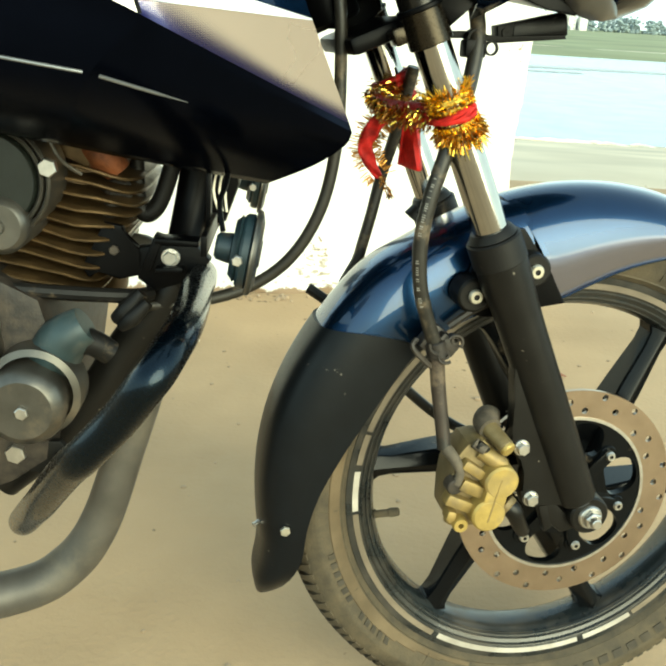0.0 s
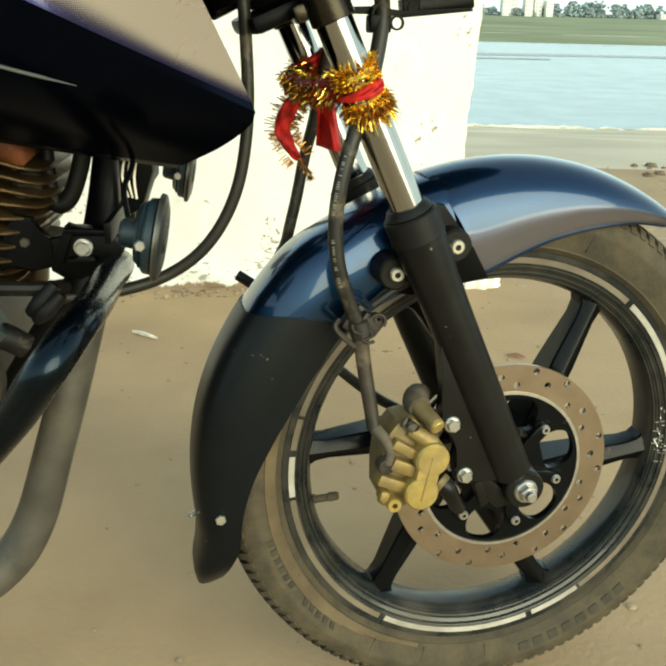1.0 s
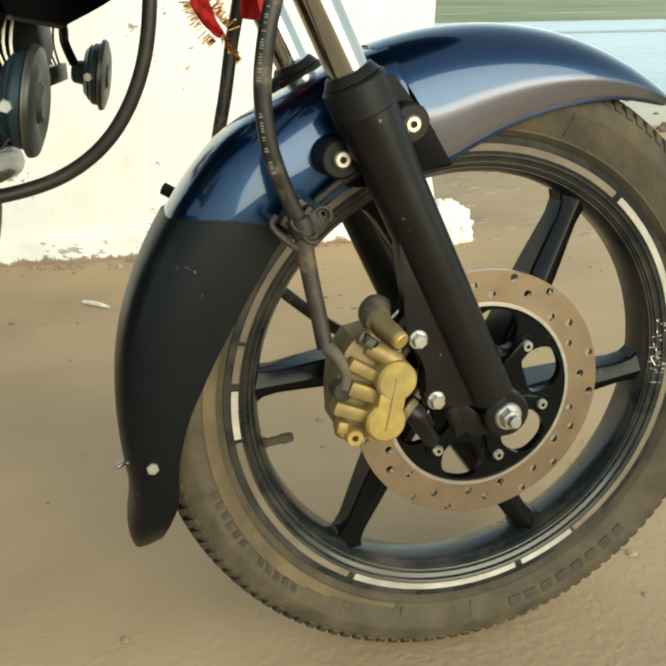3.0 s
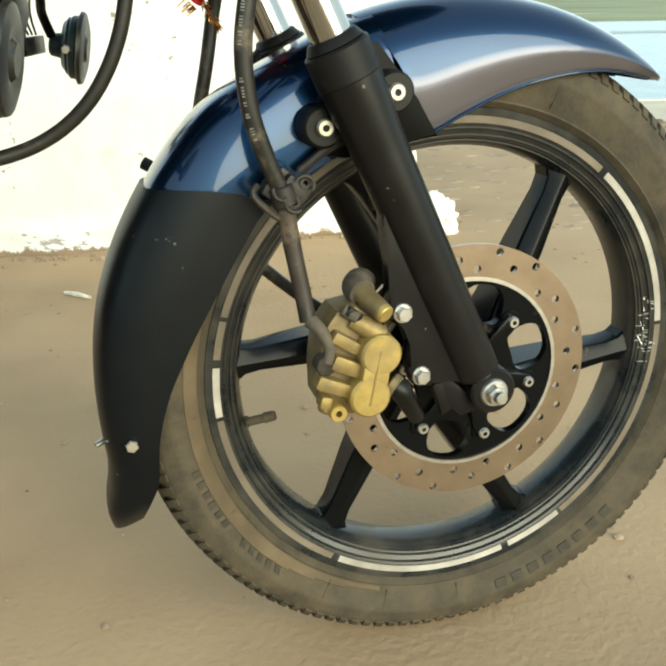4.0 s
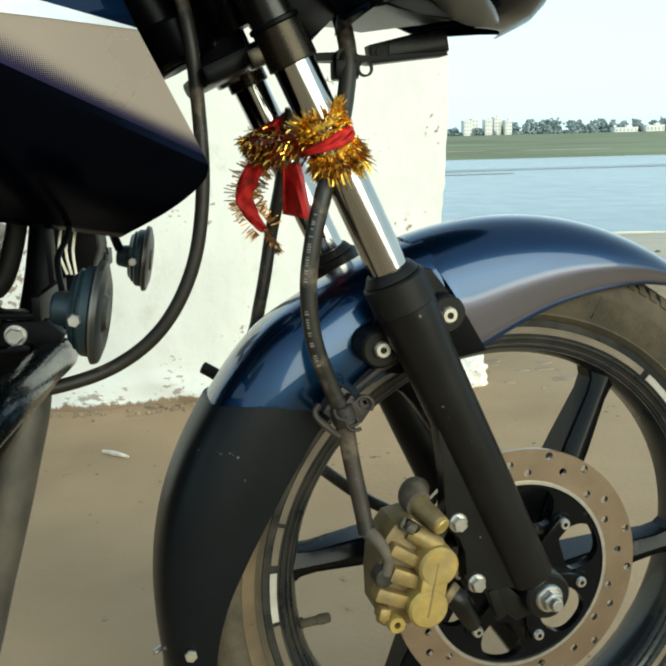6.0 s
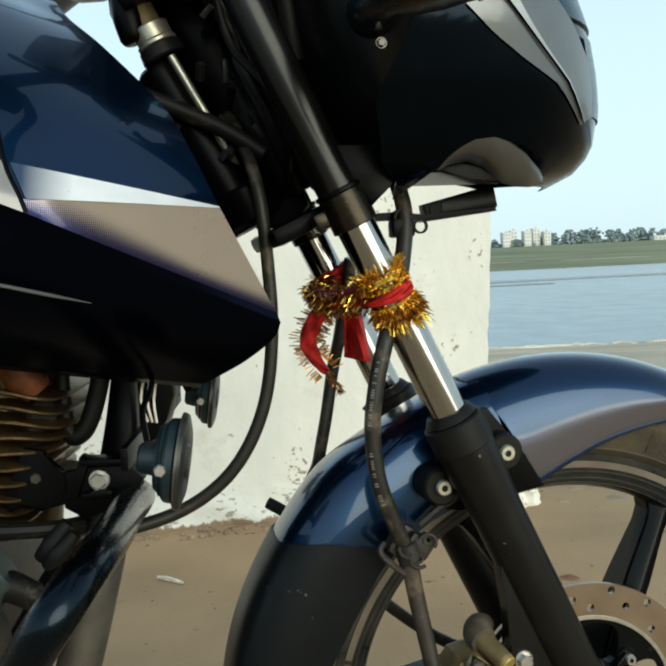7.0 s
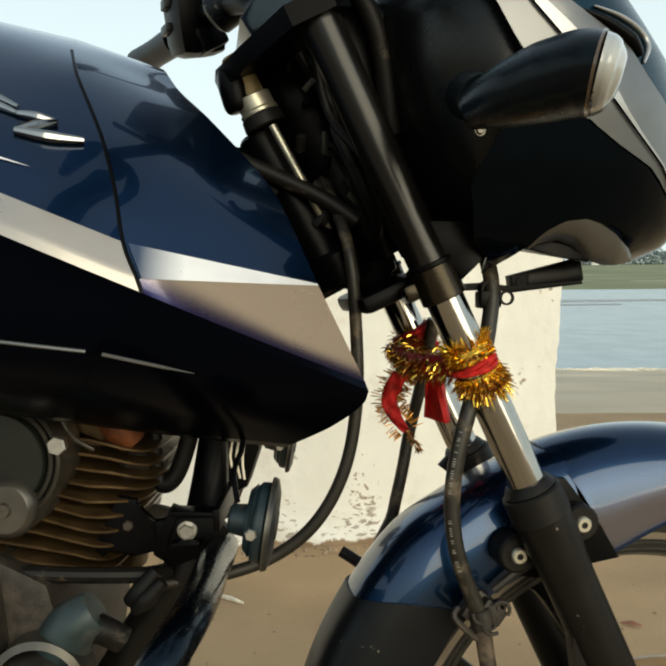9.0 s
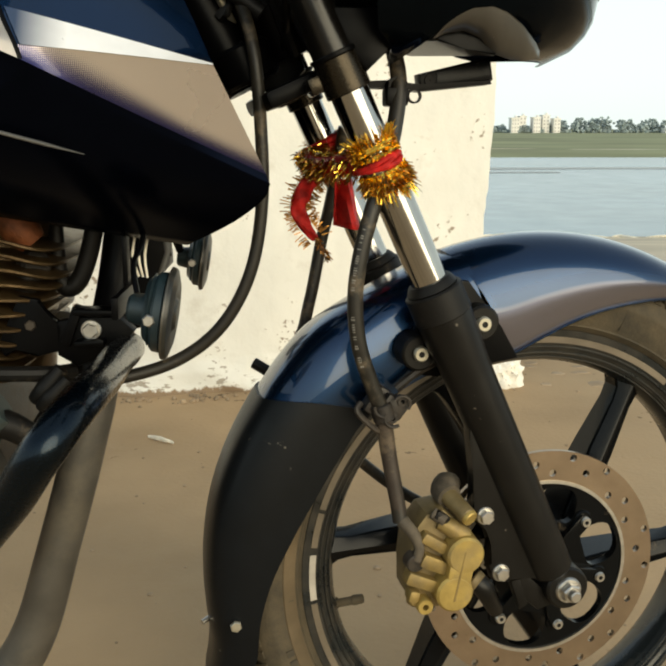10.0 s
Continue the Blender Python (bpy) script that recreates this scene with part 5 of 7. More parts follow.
def build_cowl():
    """The headlight cowl, as level slices with a rounded nose."""
    front_at = ((0.464, -0.040), (0.469, -0.006), (0.476, 0.018), (0.488, 0.037), (0.505, 0.047), (0.530, 0.051), (0.560, 0.049), (0.600, 0.041), (0.640, 0.026), (0.666, 0.008), (0.700, -0.018), (0.740, -0.042), (0.790, -0.080), (0.840, -0.125))
    wide_at = ((0.464, 0.058), (0.480, 0.076), (0.500, 0.088), (0.540, 0.100), (0.600, 0.108), (0.680, 0.106), (0.740, 0.098), (0.840, 0.080))
    BACK = -0.195

    def surface(z, start, u, proud=0.0):
        """A point of the shell at height z; u runs from -1 to 1 round the nose from one rear edge to the other."""
        xf, w = lerp_table(front_at, z) + proud, lerp_table(wide_at, z) + proud
        c = min(1.0, max(0.0, (start - BACK) / (xf - BACK))) ** (1 / 0.55)
        th = u * math.acos(c)
        return (BACK + (xf - BACK) * max(0.0, math.cos(th)) ** 0.55, w * math.copysign(abs(math.sin(th)) ** 0.8, math.sin(th)), z)

    def shell(low, top, rear, rows, cols=56, proud=0.0, thick=0.003):
        bm = bmesh.new()
        skins = []
        for d in (proud, proud - thick):
            skin = []
            for i in range(rows + 1):
                line = []
                for j in range(cols + 1):
                    u = 2 * j / cols - 1
                    u = math.copysign(abs(u) ** 0.8, u)
                    z0 = low(surface(0.49, rear(0.49), u)[0]) + 0.022 * max(0.0, u) ** 0.5 * (u > 0)
                    z = z0 + (top - z0) * i / rows
                    line.append(bm.verts.new(surface(z, rear(z), u, d)))
                skin.append(line)
            skins.append(skin)
        o, s = skins
        for sk in skins:
            for a, b in zip(sk, sk[1:]):
                for j in range(cols):
                    bm.faces.new((a[j], a[j + 1], b[j + 1], b[j]))
        for i in range(rows):
            for j in (0, cols):
                bm.faces.new((o[i][j], o[i + 1][j], s[i + 1][j], s[i][j]))
        for i in (0, rows):
            for j in range(cols):
                bm.faces.new((o[i][j], o[i][j + 1], s[i][j + 1], s[i][j]))
        return bm

    low_edge = ((-0.195, 0.490), (-0.168, 0.486), (-0.155, 0.479), (-0.1500, 0.4560), (-0.122, 0.4795), (-0.108, 0.494), (-0.094, 0.502), (-0.076, 0.504), (-0.060, 0.500), (-0.042, 0.492), (-0.027, 0.482), (-0.016, 0.4750), (0.0, 0.4700), (0.03, 0.472))
    lip_edge = ((-0.121, 0.480), (-0.110, 0.4845), (-0.095, 0.4870), (-0.080, 0.4825), (-0.066, 0.4700), (-0.050, 0.4665), (-0.035, 0.4665), (-0.018, 0.4700))
    rear_edge = ((0.455, -0.162), (0.489, -0.168), (0.532, -0.176), (0.569, -0.155), (0.600, -0.140), (0.634, -0.135), (0.737, -0.192), (0.80, -0.194))
    cowl = part("headlight_cowl", shell(lambda x: lerp_table(low_edge, x), 0.738, lambda z: lerp_table(rear_edge, z), 24, 110), NOSE, bike, "deep navy headlight cowl with silver side flashes", FRONT, 60)
    for s in (-1,):
        # rolled-under lip that widens towards the chin
        bm = bmesh.new()
        rows = []
        for i in range(33):
            x = -0.121 + 0.103 * i / 32
            z, z1 = lerp_table(low_edge, x), lerp_table(lip_edge, x)
            xf, w = lerp_table(front_at, z), lerp_table(wide_at, z)
            c = min(0.999, max(0.0, (x - BACK) / (xf - BACK))) ** (1 / 0.55)
            y = w * (1 - c * c) ** 0.4
            k = math.sin(math.pi * i / 32) ** 0.6
            rows.append([bm.verts.new((x, s * (y - a * k), z + (z1 - z) * b)) for a, b in ((0.0004, -0.05), (0.0015, 0.25), (0.0045, 0.55), (0.0085, 0.8), (0.014, 1.0))])
        for a, b in zip(rows, rows[1:]):
            for j in range(4):
                bm.faces.new((a[j], a[j + 1], b[j + 1], b[j]))
        # the lip's pale colour stands in for light thrown up off the ground
        part("lower_trim", bm, COWL_PALE, cowl, "lip of the lower opening, coloured pale for ground light", sharp=60)
    bm = bmesh.new()
    add_prism(bm, [(-0.118, 0.4795), (-0.092, 0.4735), (-0.066, 0.4685), (-0.058, 0.476), (-0.066, 0.496), (-0.118, 0.498)], -0.072, 0.072, 0.002)
    for v in bm.verts:
        v.co.z += 0.025 * (v.co.y + 0.072) / 0.144
    part("lower_pan", bm, PLASTIC, cowl, "black underside of the lamp")
    # round lamp bucket between cowl and fork
    bm = bmesh.new()
    rings = []
    for z, w, xb in ((0.494, 0.058, -0.190), (0.505, 0.076, -0.200), (0.55, 0.088, -0.215), (0.61, 0.096, -0.235), (0.67, 0.097, -0.250), (0.698, 0.094, -0.245), (0.714, 0.088, -0.232), (0.729, 0.078, -0.214), (0.740, 0.062, -0.197)):
        rings.append([bm.verts.new((xb + 0.125 * (1 - max(0.0, math.cos(th)) ** 0.9), w * math.sin(th), z)) for th in (-math.pi / 2 + math.pi * i / 32 for i in range(33))])
    for a, b in zip(rings, rings[1:]):
        for j in range(32):
            bm.faces.new((a[j], a[j + 1], b[j + 1], b[j]))
    bm.faces.new(rings[-1])
    bm.faces.new(rings[0][::-1])
    bucket = part("lamp_bucket", bm, BUCKET, cowl, "black plastic lamp housing", sharp=60)
    bm = bmesh.new()
    add_prism(bm, [(-0.204, 0.505), (-0.186, 0.470), (-0.174, 0.455), (-0.162, 0.467), (-0.150, 0.4755), (-0.138, 0.505)], -0.066, 0.066, 0.003)
    for v in bm.verts:
        v.co.z += 0.030 * (v.co.y + 0.066) / 0.132
    part("lamp_skirt", bm, PLASTIC, bucket)
    # silver flashes laid on the shell
    def on_shell(x, z, s, proud):
        xr, xf, w = BACK, lerp_table(front_at, z), lerp_table(wide_at, z)
        c = min(0.999, max(0.0, (x - xr) / (xf - xr))) ** (1 / 0.55)
        return (x + proud * 0.3, s * (w * (1 - c * c) ** 0.4 + proud), z)

    def table_point(t, pts):
        u = t * (len(pts) - 1)
        k = min(int(u), len(pts) - 2)
        return tuple(a + (b - a) * (u - k) for a, b in zip(pts[k], pts[k + 1]))

    low = ((-0.192, 0.739), (-0.165, 0.685), (-0.135, 0.632), (-0.100, 0.600), (-0.077, 0.580), (-0.049, 0.562), (-0.016, 0.545), (0.012, 0.516))
    mid = ((-0.164, 0.716), (-0.127, 0.671), (-0.102, 0.645), (-0.075, 0.616), (-0.052, 0.591), (-0.030, 0.569), (-0.006, 0.547), (0.014, 0.518))
    top = ((-0.163, 0.717), (-0.123, 0.678), (-0.089, 0.650), (-0.066, 0.622), (-0.048, 0.593), (-0.028, 0.570), (-0.005, 0.548), (0.0145, 0.5185))
    rim = ((-0.166, 0.729), (-0.100, 0.677), (-0.072, 0.660), (-0.044, 0.644), (-0.022, 0.617), (0.000, 0.594), (0.020, 0.566), (0.024, 0.524))
    for s in (-1, 1):
        for a, b, mat, label, lift in ((low, mid, COWL_SILVER, "silver-grey flash decal", 0.0012), (mid, top, COWL_WHITE, "pale silver flash facet", 0.0034), (top, rim, COWL_SILVER, "silver-grey flash decal", 0.0030)):
            bm = bmesh.new()
            grid = []
            for i in range(21):
                p, q = table_point(i / 20, a), table_point(i / 20, b)
                grid.append([bm.verts.new(on_shell(p[0] + (q[0] - p[0]) * v, p[1] + (q[1] - p[1]) * v, s, lift)) for v in (0, 0.33, 0.67, 1)])
            for u, w in zip(grid, grid[1:]):
                for j in range(3):
                    bm.faces.new((u[j], u[j + 1], w[j + 1], w[j]))
            part("silver_flash", bm, mat, cowl, label)
    bm = shell(lambda x: 0.600, 0.830, lambda z: max(-0.190, -0.030 - 1.0 * (z - 0.60)), 16, 40, 0.0018)
    visor = part("visor", bm, VISOR, cowl, "slate-blue upper cowl", sharp=50)
    # slotted vent with a pale edge and a screw above it, on both sides
    for s in (-1, 1):
        bm = bmesh.new()
        add_sweep(bm, [on_shell(x, z, s, 0.0016) for x, z in ((-0.085, 0.668), (-0.062, 0.660), (-0.040, 0.648), (-0.030, 0.636))], [0.0012, 0.0050, 0.0070, 0.0030], 12, 5)
        vent = part("vent", bm, PLASTIC, visor, "black slotted vent")
        bm = bmesh.new()
        add_sweep(bm, [on_shell(x, z, s, 0.0030) for x, z in ((-0.075, 0.672), (-0.050, 0.667), (-0.030, 0.659), (-0.021, 0.646), (-0.028, 0.630))], [0.0008, 0.0020, 0.0026, 0.0028, 0.0010], 10, 5)
        part("vent_trim", bm, COWL_WHITE, vent, "pale silver vent edge")
        x, y, z = on_shell(-0.056, 0.704, s, 0.0)
        bm = bmesh.new()
        add_cyl(bm, (x, y, z), (x + 0.004, y + s * 0.006, z + 0.003), 0.0055, 0.0045, 14, 0.0008)
        part("visor_screw", bm, PLASTIC, visor)
    # turn signal on its stalk
    for s in (-1, 1):
        bm = bmesh.new()
        add_sweep(bm, [(-0.172, s * 0.085, 0.603), (-0.182, s * 0.135, 0.590), (-0.195, s * 0.188, 0.576)], [0.020, 0.0170, 0.0150], 24, 4)
        add_sweep(bm, [(-0.209, s * 0.186, 0.5640), (-0.200, s * 0.190, 0.5675), (-0.183, s * 0.199, 0.5735), (-0.161, s * 0.209, 0.5795), (-0.140, s * 0.221, 0.5828), (-0.1290, s * 0.226, 0.5815)], [0.009, 0.0150, 0.0215, 0.0266, 0.0280, 0.0268], 28, 6)
        ind = part("turn_signal", bm, SIGNAL, cowl, "black turn signal with a clear lens", sharp=50)
        bm = bmesh.new()
        add_sweep(bm, [(-0.1302, s * 0.2253, 0.5818), (-0.1284, s * 0.2262, 0.5813)], [0.0284, 0.0282], 28, 1)
        part("lens_seal", bm, AMBER, ind)
        bm = bmesh.new()
        add_sweep(bm, [(-0.1284, s * 0.2262, 0.5813), (-0.1245, s * 0.2278, 0.5802), (-0.1205, s * 0.2292, 0.5789), (-0.1175, s * 0.2304, 0.5779), (-0.1155, s * 0.2310, 0.5772), (-0.1146, s * 0.2314, 0.5769)], [0.0270, 0.0258, 0.0228, 0.0180, 0.0115, 0.003], 32, 4)
        part("signal_lens", bm, LENS, ind, "clear signal lens")
    bolt(cowl, -0.1715, -0.1075, 0.5705, 0.0036, 0.003, CASE, 0.0048)
    # head lamp glass facing forward
    bm = bmesh.new()
    rows = [[bm.verts.new(surface(0.525 + 0.013 * i, -0.19, 0.42 * (j / 6 - 1), 0.0015)) for j in range(13)] for i in range(6)]
    for a, b in zip(rows, rows[1:]):
        for j in range(12):
            bm.faces.new((a[j], a[j + 1], b[j + 1], b[j]))
    part("lamp_glass", bm, VISOR, cowl, "dark headlamp glass")
    # ribbed rubber gasket along the top of the lamp housing
    bm = bmesh.new()
    gasket = curve_points([(-0.250, -0.080, 0.690), (-0.2443, -0.080, 0.6990), (-0.2352, -0.080, 0.7125), (-0.2225, -0.080, 0.7232), (-0.2098, -0.080, 0.7330), (-0.1953, -0.080, 0.7400)], 3)
    add_sweep(bm, [tuple(p) for p in gasket], 0.0030, 10, 1)
    part("gasket", bm, RUBBER, bucket, "ribbed black rubber gasket")
    for p, q in zip(gasket, gasket[1:]):
        bm = bmesh.new()
        add_cyl(bm, p.lerp(q, 0.3), p.lerp(q, 0.7), 0.0043, 0.0043, 12, 0.0008)
        part("gasket_rib", bm, RUBBER, bucket)
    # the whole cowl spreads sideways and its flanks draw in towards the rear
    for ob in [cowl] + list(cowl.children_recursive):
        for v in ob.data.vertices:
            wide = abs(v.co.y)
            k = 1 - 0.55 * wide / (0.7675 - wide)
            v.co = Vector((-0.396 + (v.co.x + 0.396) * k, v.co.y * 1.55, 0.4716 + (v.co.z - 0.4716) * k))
    return cowl


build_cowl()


def build_handlebar():
    bm = bmesh.new()
    add_sweep(bm, [(-0.43, -0.36, 0.746), (-0.385, -0.22, 0.748), (-0.345, -0.10, 0.733), (-0.330, -0.06, 0.715), (-0.330, 0.06, 0.715), (-0.345, 0.10, 0.733), (-0.385, 0.20, 0.748), (-0.44, 0.36, 0.746)], 0.011, 14, 8)
    bar = part("handlebar", bm, PLASTIC, bike, "black handlebar with grips, switches and levers", FRONT)
    for s in (-1, 1):
        bm = bmesh.new()
        add_sweep(bm, [(-0.412, s * 0.270, 0.744), (-0.440, s * 0.34, 0.746), (-0.463, s * 0.40, 0.748)], [0.0175, 0.0165, 0.019], 18, 5)
        part("grip", bm, PLASTIC, bar, "black ribbed rubber grip")
        bm = bmesh.new()
        add_box(bm, pose(-0.392, s * 0.215, 0.744, 10, -10, s * 18), 0.056, 0.060, 0.068, 0.016)
        add_box(bm, pose(-0.378, s * 0.205, 0.728, 0, -30, s * 18), 0.034, 0.03, 0.03, 0.005)
        sw = part("switch_box", bm, PLASTIC, bar)
        bm = bmesh.new()
        add_box(bm, pose(-0.421, s * 0.205, 0.762, 0, 0, s * 18), 0.010, 0.018, 0.012, 0.002)
        add_box(bm, pose(-0.421, s * 0.215, 0.738, 0, 0, s * 18), 0.010, 0.024, 0.010, 0.002)
        part("switch", bm, SATIN, sw)
        if s < 0:
            bm = bmesh.new()
            add_sweep(bm, [(-0.352, s * 0.20, 0.775), (-0.335, s * 0.24, 0.770), (-0.352, s * 0.32, 0.762), (-0.382, s * 0.41, 0.758)], [0.010, 0.008, 0.0065, 0.008], 10, 5, 1.3)
            part("lever", bm, SATIN, bar)
        bm = bmesh.new()
        add_cyl(bm, (-0.376, s * 0.185, 0.755), (-0.377, s * 0.186, 0.790), 0.0075, 0.0095, 14, 0.001)
        add_sweep(bm, [(-0.377, s * 0.186, 0.788), (-0.3775, s * 0.187, 0.794), (-0.379, s * 0.189, 0.806)], [0.0095, 0.0118, 0.0085], 14, 3)
        add_sweep(bm, [(-0.378, s * 0.187, 0.80), (-0.388, s * 0.20, 0.855), (-0.405, s * 0.24, 0.94), (-0.42, s * 0.27, 0.99)], 0.0055, 12, 5)
        stem = part("mirror_stem", bm, SATIN, bar)
        bm = bmesh.new()
        made = bmesh.ops.create_icosphere(bm, subdivisions=3, radius=1.0)
        for v in made["verts"]:
            v.co = Vector((-0.42 + 0.018 * v.co.x, s * 0.30 + 0.075 * v.co.y, 1.03 + 0.048 * v.co.z))
        part("mirror_shell", bm, PLASTIC, stem)
    bm = bmesh.new()
    add_cyl(bm, (-0.372, 0.150, 0.733), (-0.324, 0.120, 0.764), 0.021, 0.0225, 28, 0.004)
    part("clutch_perch", bm, SATIN, bar)
    # instrument housing with its side panel
    bm = bmesh.new()
    add_prism(bm, [(-0.354, 0.674), (-0.336, 0.696), (-0.331, 0.712), (-0.338, 0.770), (-0.345, 0.850), (-0.300, 0.850), (-0.296, 0.756), (-0.275, 0.716), (-0.284, 0.690), (-0.312, 0.672), (-0.345, 0.660)], -0.045, 0.10, 0.004)
    part("instrument_housing", bm, NOSE, bike, "black plastic instrument housing", FRONT)
    # inner face of the far fairing flank, seen past the lamp housing
    bm = bmesh.new()
    add_prism(bm, [(-0.262, 0.870), (-0.110, 0.870), (-0.120, 0.730), (-0.200, 0.730), (-0.262, 0.765)], 0.118, 0.122, 0.001)
    part("fairing_inner_panel", bm, INNER_TEAL, bike, "inner face of the fairing, teal from a painted sky reflection", FRONT)
    # lamp bracket between the fork tube and the housing
    bm = bmesh.new()
    add_prism(bm, [(-0.2850, 0.6900), (-0.2450, 0.6920), (-0.2340, 0.6500), (-0.2270, 0.6000), (-0.2360, 0.5800), (-0.2620, 0.6350)], -0.055, -0.049, 0.002)
    part("lamp_bracket", bm, PLASTIC, bike, "black lamp bracket", FRONT)
    # a tangle of wires behind the lamp
    rng = random.Random(3)
    for k in range(9):
        bm = bmesh.new()
        y0 = rng.uniform(-0.05, 0.05)
        pts = [(-0.31 + rng.uniform(-0.02, 0.05), y0, 0.66), (-0.27 + rng.uniform(-0.03, 0.03), y0 + rng.uniform(-0.03, 0.03), 0.60), (-0.25 + rng.uniform(-0.03, 0.03), y0 + rng.uniform(-0.03, 0.03), 0.54), (-0.21 + rng.uniform(-0.02, 0.03), rng.uniform(-0.04, 0.04), 0.48)]
        add_sweep(bm, pts, rng.uniform(0.003, 0.006), 8, 6)
        part("wire", bm, RUBBER, bike, "", FRONT)
    bm = bmesh.new()
    add_sweep(bm, [(-0.318, 0.045, 0.665), (-0.300, 0.040, 0.625), (-0.272, 0.042, 0.570), (-0.240, 0.040, 0.520), (-0.222, 0.040, 0.480)], [0.026, 0.031, 0.029, 0.031, 0.024], 20, 6, 1.2)
    part("wiring_loom", bm, PLASTIC, bike, "black taped wiring bundle behind the lamp", FRONT)
    for k in range(16):
        bm = bmesh.new()
        z = rng.uniform(0.48, 0.63)
        add_box(bm, pose(-0.02 - 0.46 * z + rng.uniform(-0.03, 0.012), rng.uniform(-0.05, 0.02), z, rng.uniform(-40, 40), rng.uniform(-60, 60), rng.uniform(-40, 40)), rng.uniform(0.003, 0.007), rng.uniform(0.004, 0.008), rng.uniform(0.008, 0.022), 0.0008)
        part("wire_clip", bm, (CASE_DARK, RUBBER, PLASTIC, DIRTY_CAST)[k % 4], bike, "", FRONT)


build_handlebar()


# ---- frame, tank, engine ----
def build_tank():
    # rows from the spine down to the belly, each as (y, x, z) at the front edge, the seam and the back
    rows = (
        ((0, -0.1224, 0.9422), (0, -0.1936, 0.9679), (0, -0.4312, 1.0239)),
        ((0.04, -0.1118, 0.9323), (0.06, -0.1819, 0.9535), (0.07, -0.3973, 1.0021)),
        ((0.07, -0.0944, 0.909), (0.115, -0.1687, 0.9313), (0.125, -0.3682, 0.9688)),
        ((0.1, -0.064, 0.8788), (0.16, -0.1517, 0.9025), (0.165, -0.3511, 0.9237)),
        ((0.135, -0.0193, 0.8282), (0.2, -0.125, 0.854), (0.205, -0.3328, 0.8944)),
        ((0.16, 0.0005, 0.7936), (0.222, -0.1107, 0.8149), (0.225, -0.3234, 0.8794)),
        ((0.178, 0.0194, 0.7519), (0.238, -0.1022, 0.78), (0.235, -0.3227, 0.8731)),
        ((0.18, 0.0201, 0.7505), (0.246, -0.0919, 0.7566), (0.24, -0.3199, 0.8539)),
        ((0.128, 0.0535, 0.6761), (0.248, -0.0887, 0.7479), (0.24, -0.32, 0.8485)),
        ((0.127, 0.0563, 0.6687), (0.246, -0.0903, 0.7425), (0.238, -0.3214, 0.8433)),
        ((0.122, 0.0508, 0.6572), (0.238, -0.1231, 0.71), (0.225, -0.3322, 0.7381)),
        ((0.112, 0.027, 0.6391), (0.21, -0.1414, 0.6797), (0.2, -0.3461, 0.7044)),
        ((0.095, -0.0108, 0.6195), (0.17, -0.1582, 0.6532), (0.17, -0.3626, 0.6854)),
        ((0, -0.0398, 0.6378), (0, -0.1668, 0.6506), (0, -0.4193, 0.6826)),
    )
    n = 16

    def grid_point(row, t, back, s, proud=0.0):
        (ya, xa, za), (yb, xb, zb) = row[1:] if back else row[:2]
        y, x, z = ya + (yb - ya) * t, xa + (xb - xa) * t, za + (zb - za) * t
        bulge = (0.03 if not back else 0.05) * y * math.sin(math.pi * t)
        if s > 0 and not back:
            x -= 0.03 * (1 - t)
        return Vector((x, s * (y + (bulge + proud if y > 0 else 0.0)), z))

    def between(k, h, t, back, s, proud):
        """A point between two rows; the rounded upper rows blend smoothly, the facets stay flat."""
        b, c = grid_point(rows[k], t, back, s, proud), grid_point(rows[k + 1], t, back, s, proud)
        if 5 < k < 9 or k == 12 or h == 0.0:
            return b.lerp(c, h)
        if k == 9:
            a = b - (c - b)
        elif k:
            a = grid_point(rows[k - 1], t, back, s, proud)
        else:
            a = grid_point(rows[1], t, back, s, proud)
            a.y = -a.y
        d = c + (c - b) if k in (5, 11) else grid_point(rows[k + 2], t, back, s, proud)
        return 0.5 * ((2 * b) + (c - a) * h + (2 * a - 5 * b + 4 * c - d) * h * h + (3 * b - a - 3 * c + d) * h ** 3)

    def skin(first, last, back, sides=(-1, 1), proud=0.0, thick=0.0):
        bm = bmesh.new()
        for s in sides:
            fine = []
            for k in range(first, last):
                for h in range(6):
                    fine.append((k, h / 6))
            fine.append((last - 1, 1.0))
            grid = [[bm.verts.new(between(k, h, i / n, back, s, proud)) for i in range(n + 1)] for k, h in fine]
            for a, b in zip(grid, grid[1:]):
                for i in range(n):
                    bm.faces.new((a[i], a[i + 1], b[i + 1], b[i]))
        bmesh.ops.remove_doubles(bm, verts=bm.verts, dist=1e-5)
        return bm

    tank = part("fuel_tank", skin(0, 6, True), PAINT, bike, "glossy dark blue fuel tank with silver flashes and black lower panels", BODY, 45)
    part("scoop_panel", skin(0, 7, False), PAINT, tank, "dark blue front tank panel", sharp=45)
    for s in (-1, 1):
        part("silver_panel", skin(7, 8, False, (s,)), HALFTONE, tank, "silver-grey lower facet of the front panel", sharp=24)
    for s in (-1, 1):
        part("lower_panel", skin(8, 13, False, (s,)), PAINT_DARK, tank, "black gloss underside of the front panel", sharp=60)
    for s in (-1, 1):
        part("tank_flank", skin(6, 8, True, (s,)), FLANK_PALE, tank, "silver flank flash", sharp=24)
    for s in (-1, 1):
        part("tank_belly", skin(8, 13, True, (s,)), PAINT_DARK, tank, "black gloss lower tank side", sharp=60)
    bm = bmesh.new()
    ring = [grid_point(rows[k], 1.0, True, -1) for k in range(13)]
    bm.faces.new([bm.verts.new(p) for p in ring + [Vector((p.x, -p.y, p.z)) for p in ring[:0:-1]]])
    part("tank_end", bm, PAINT_DARK, tank)
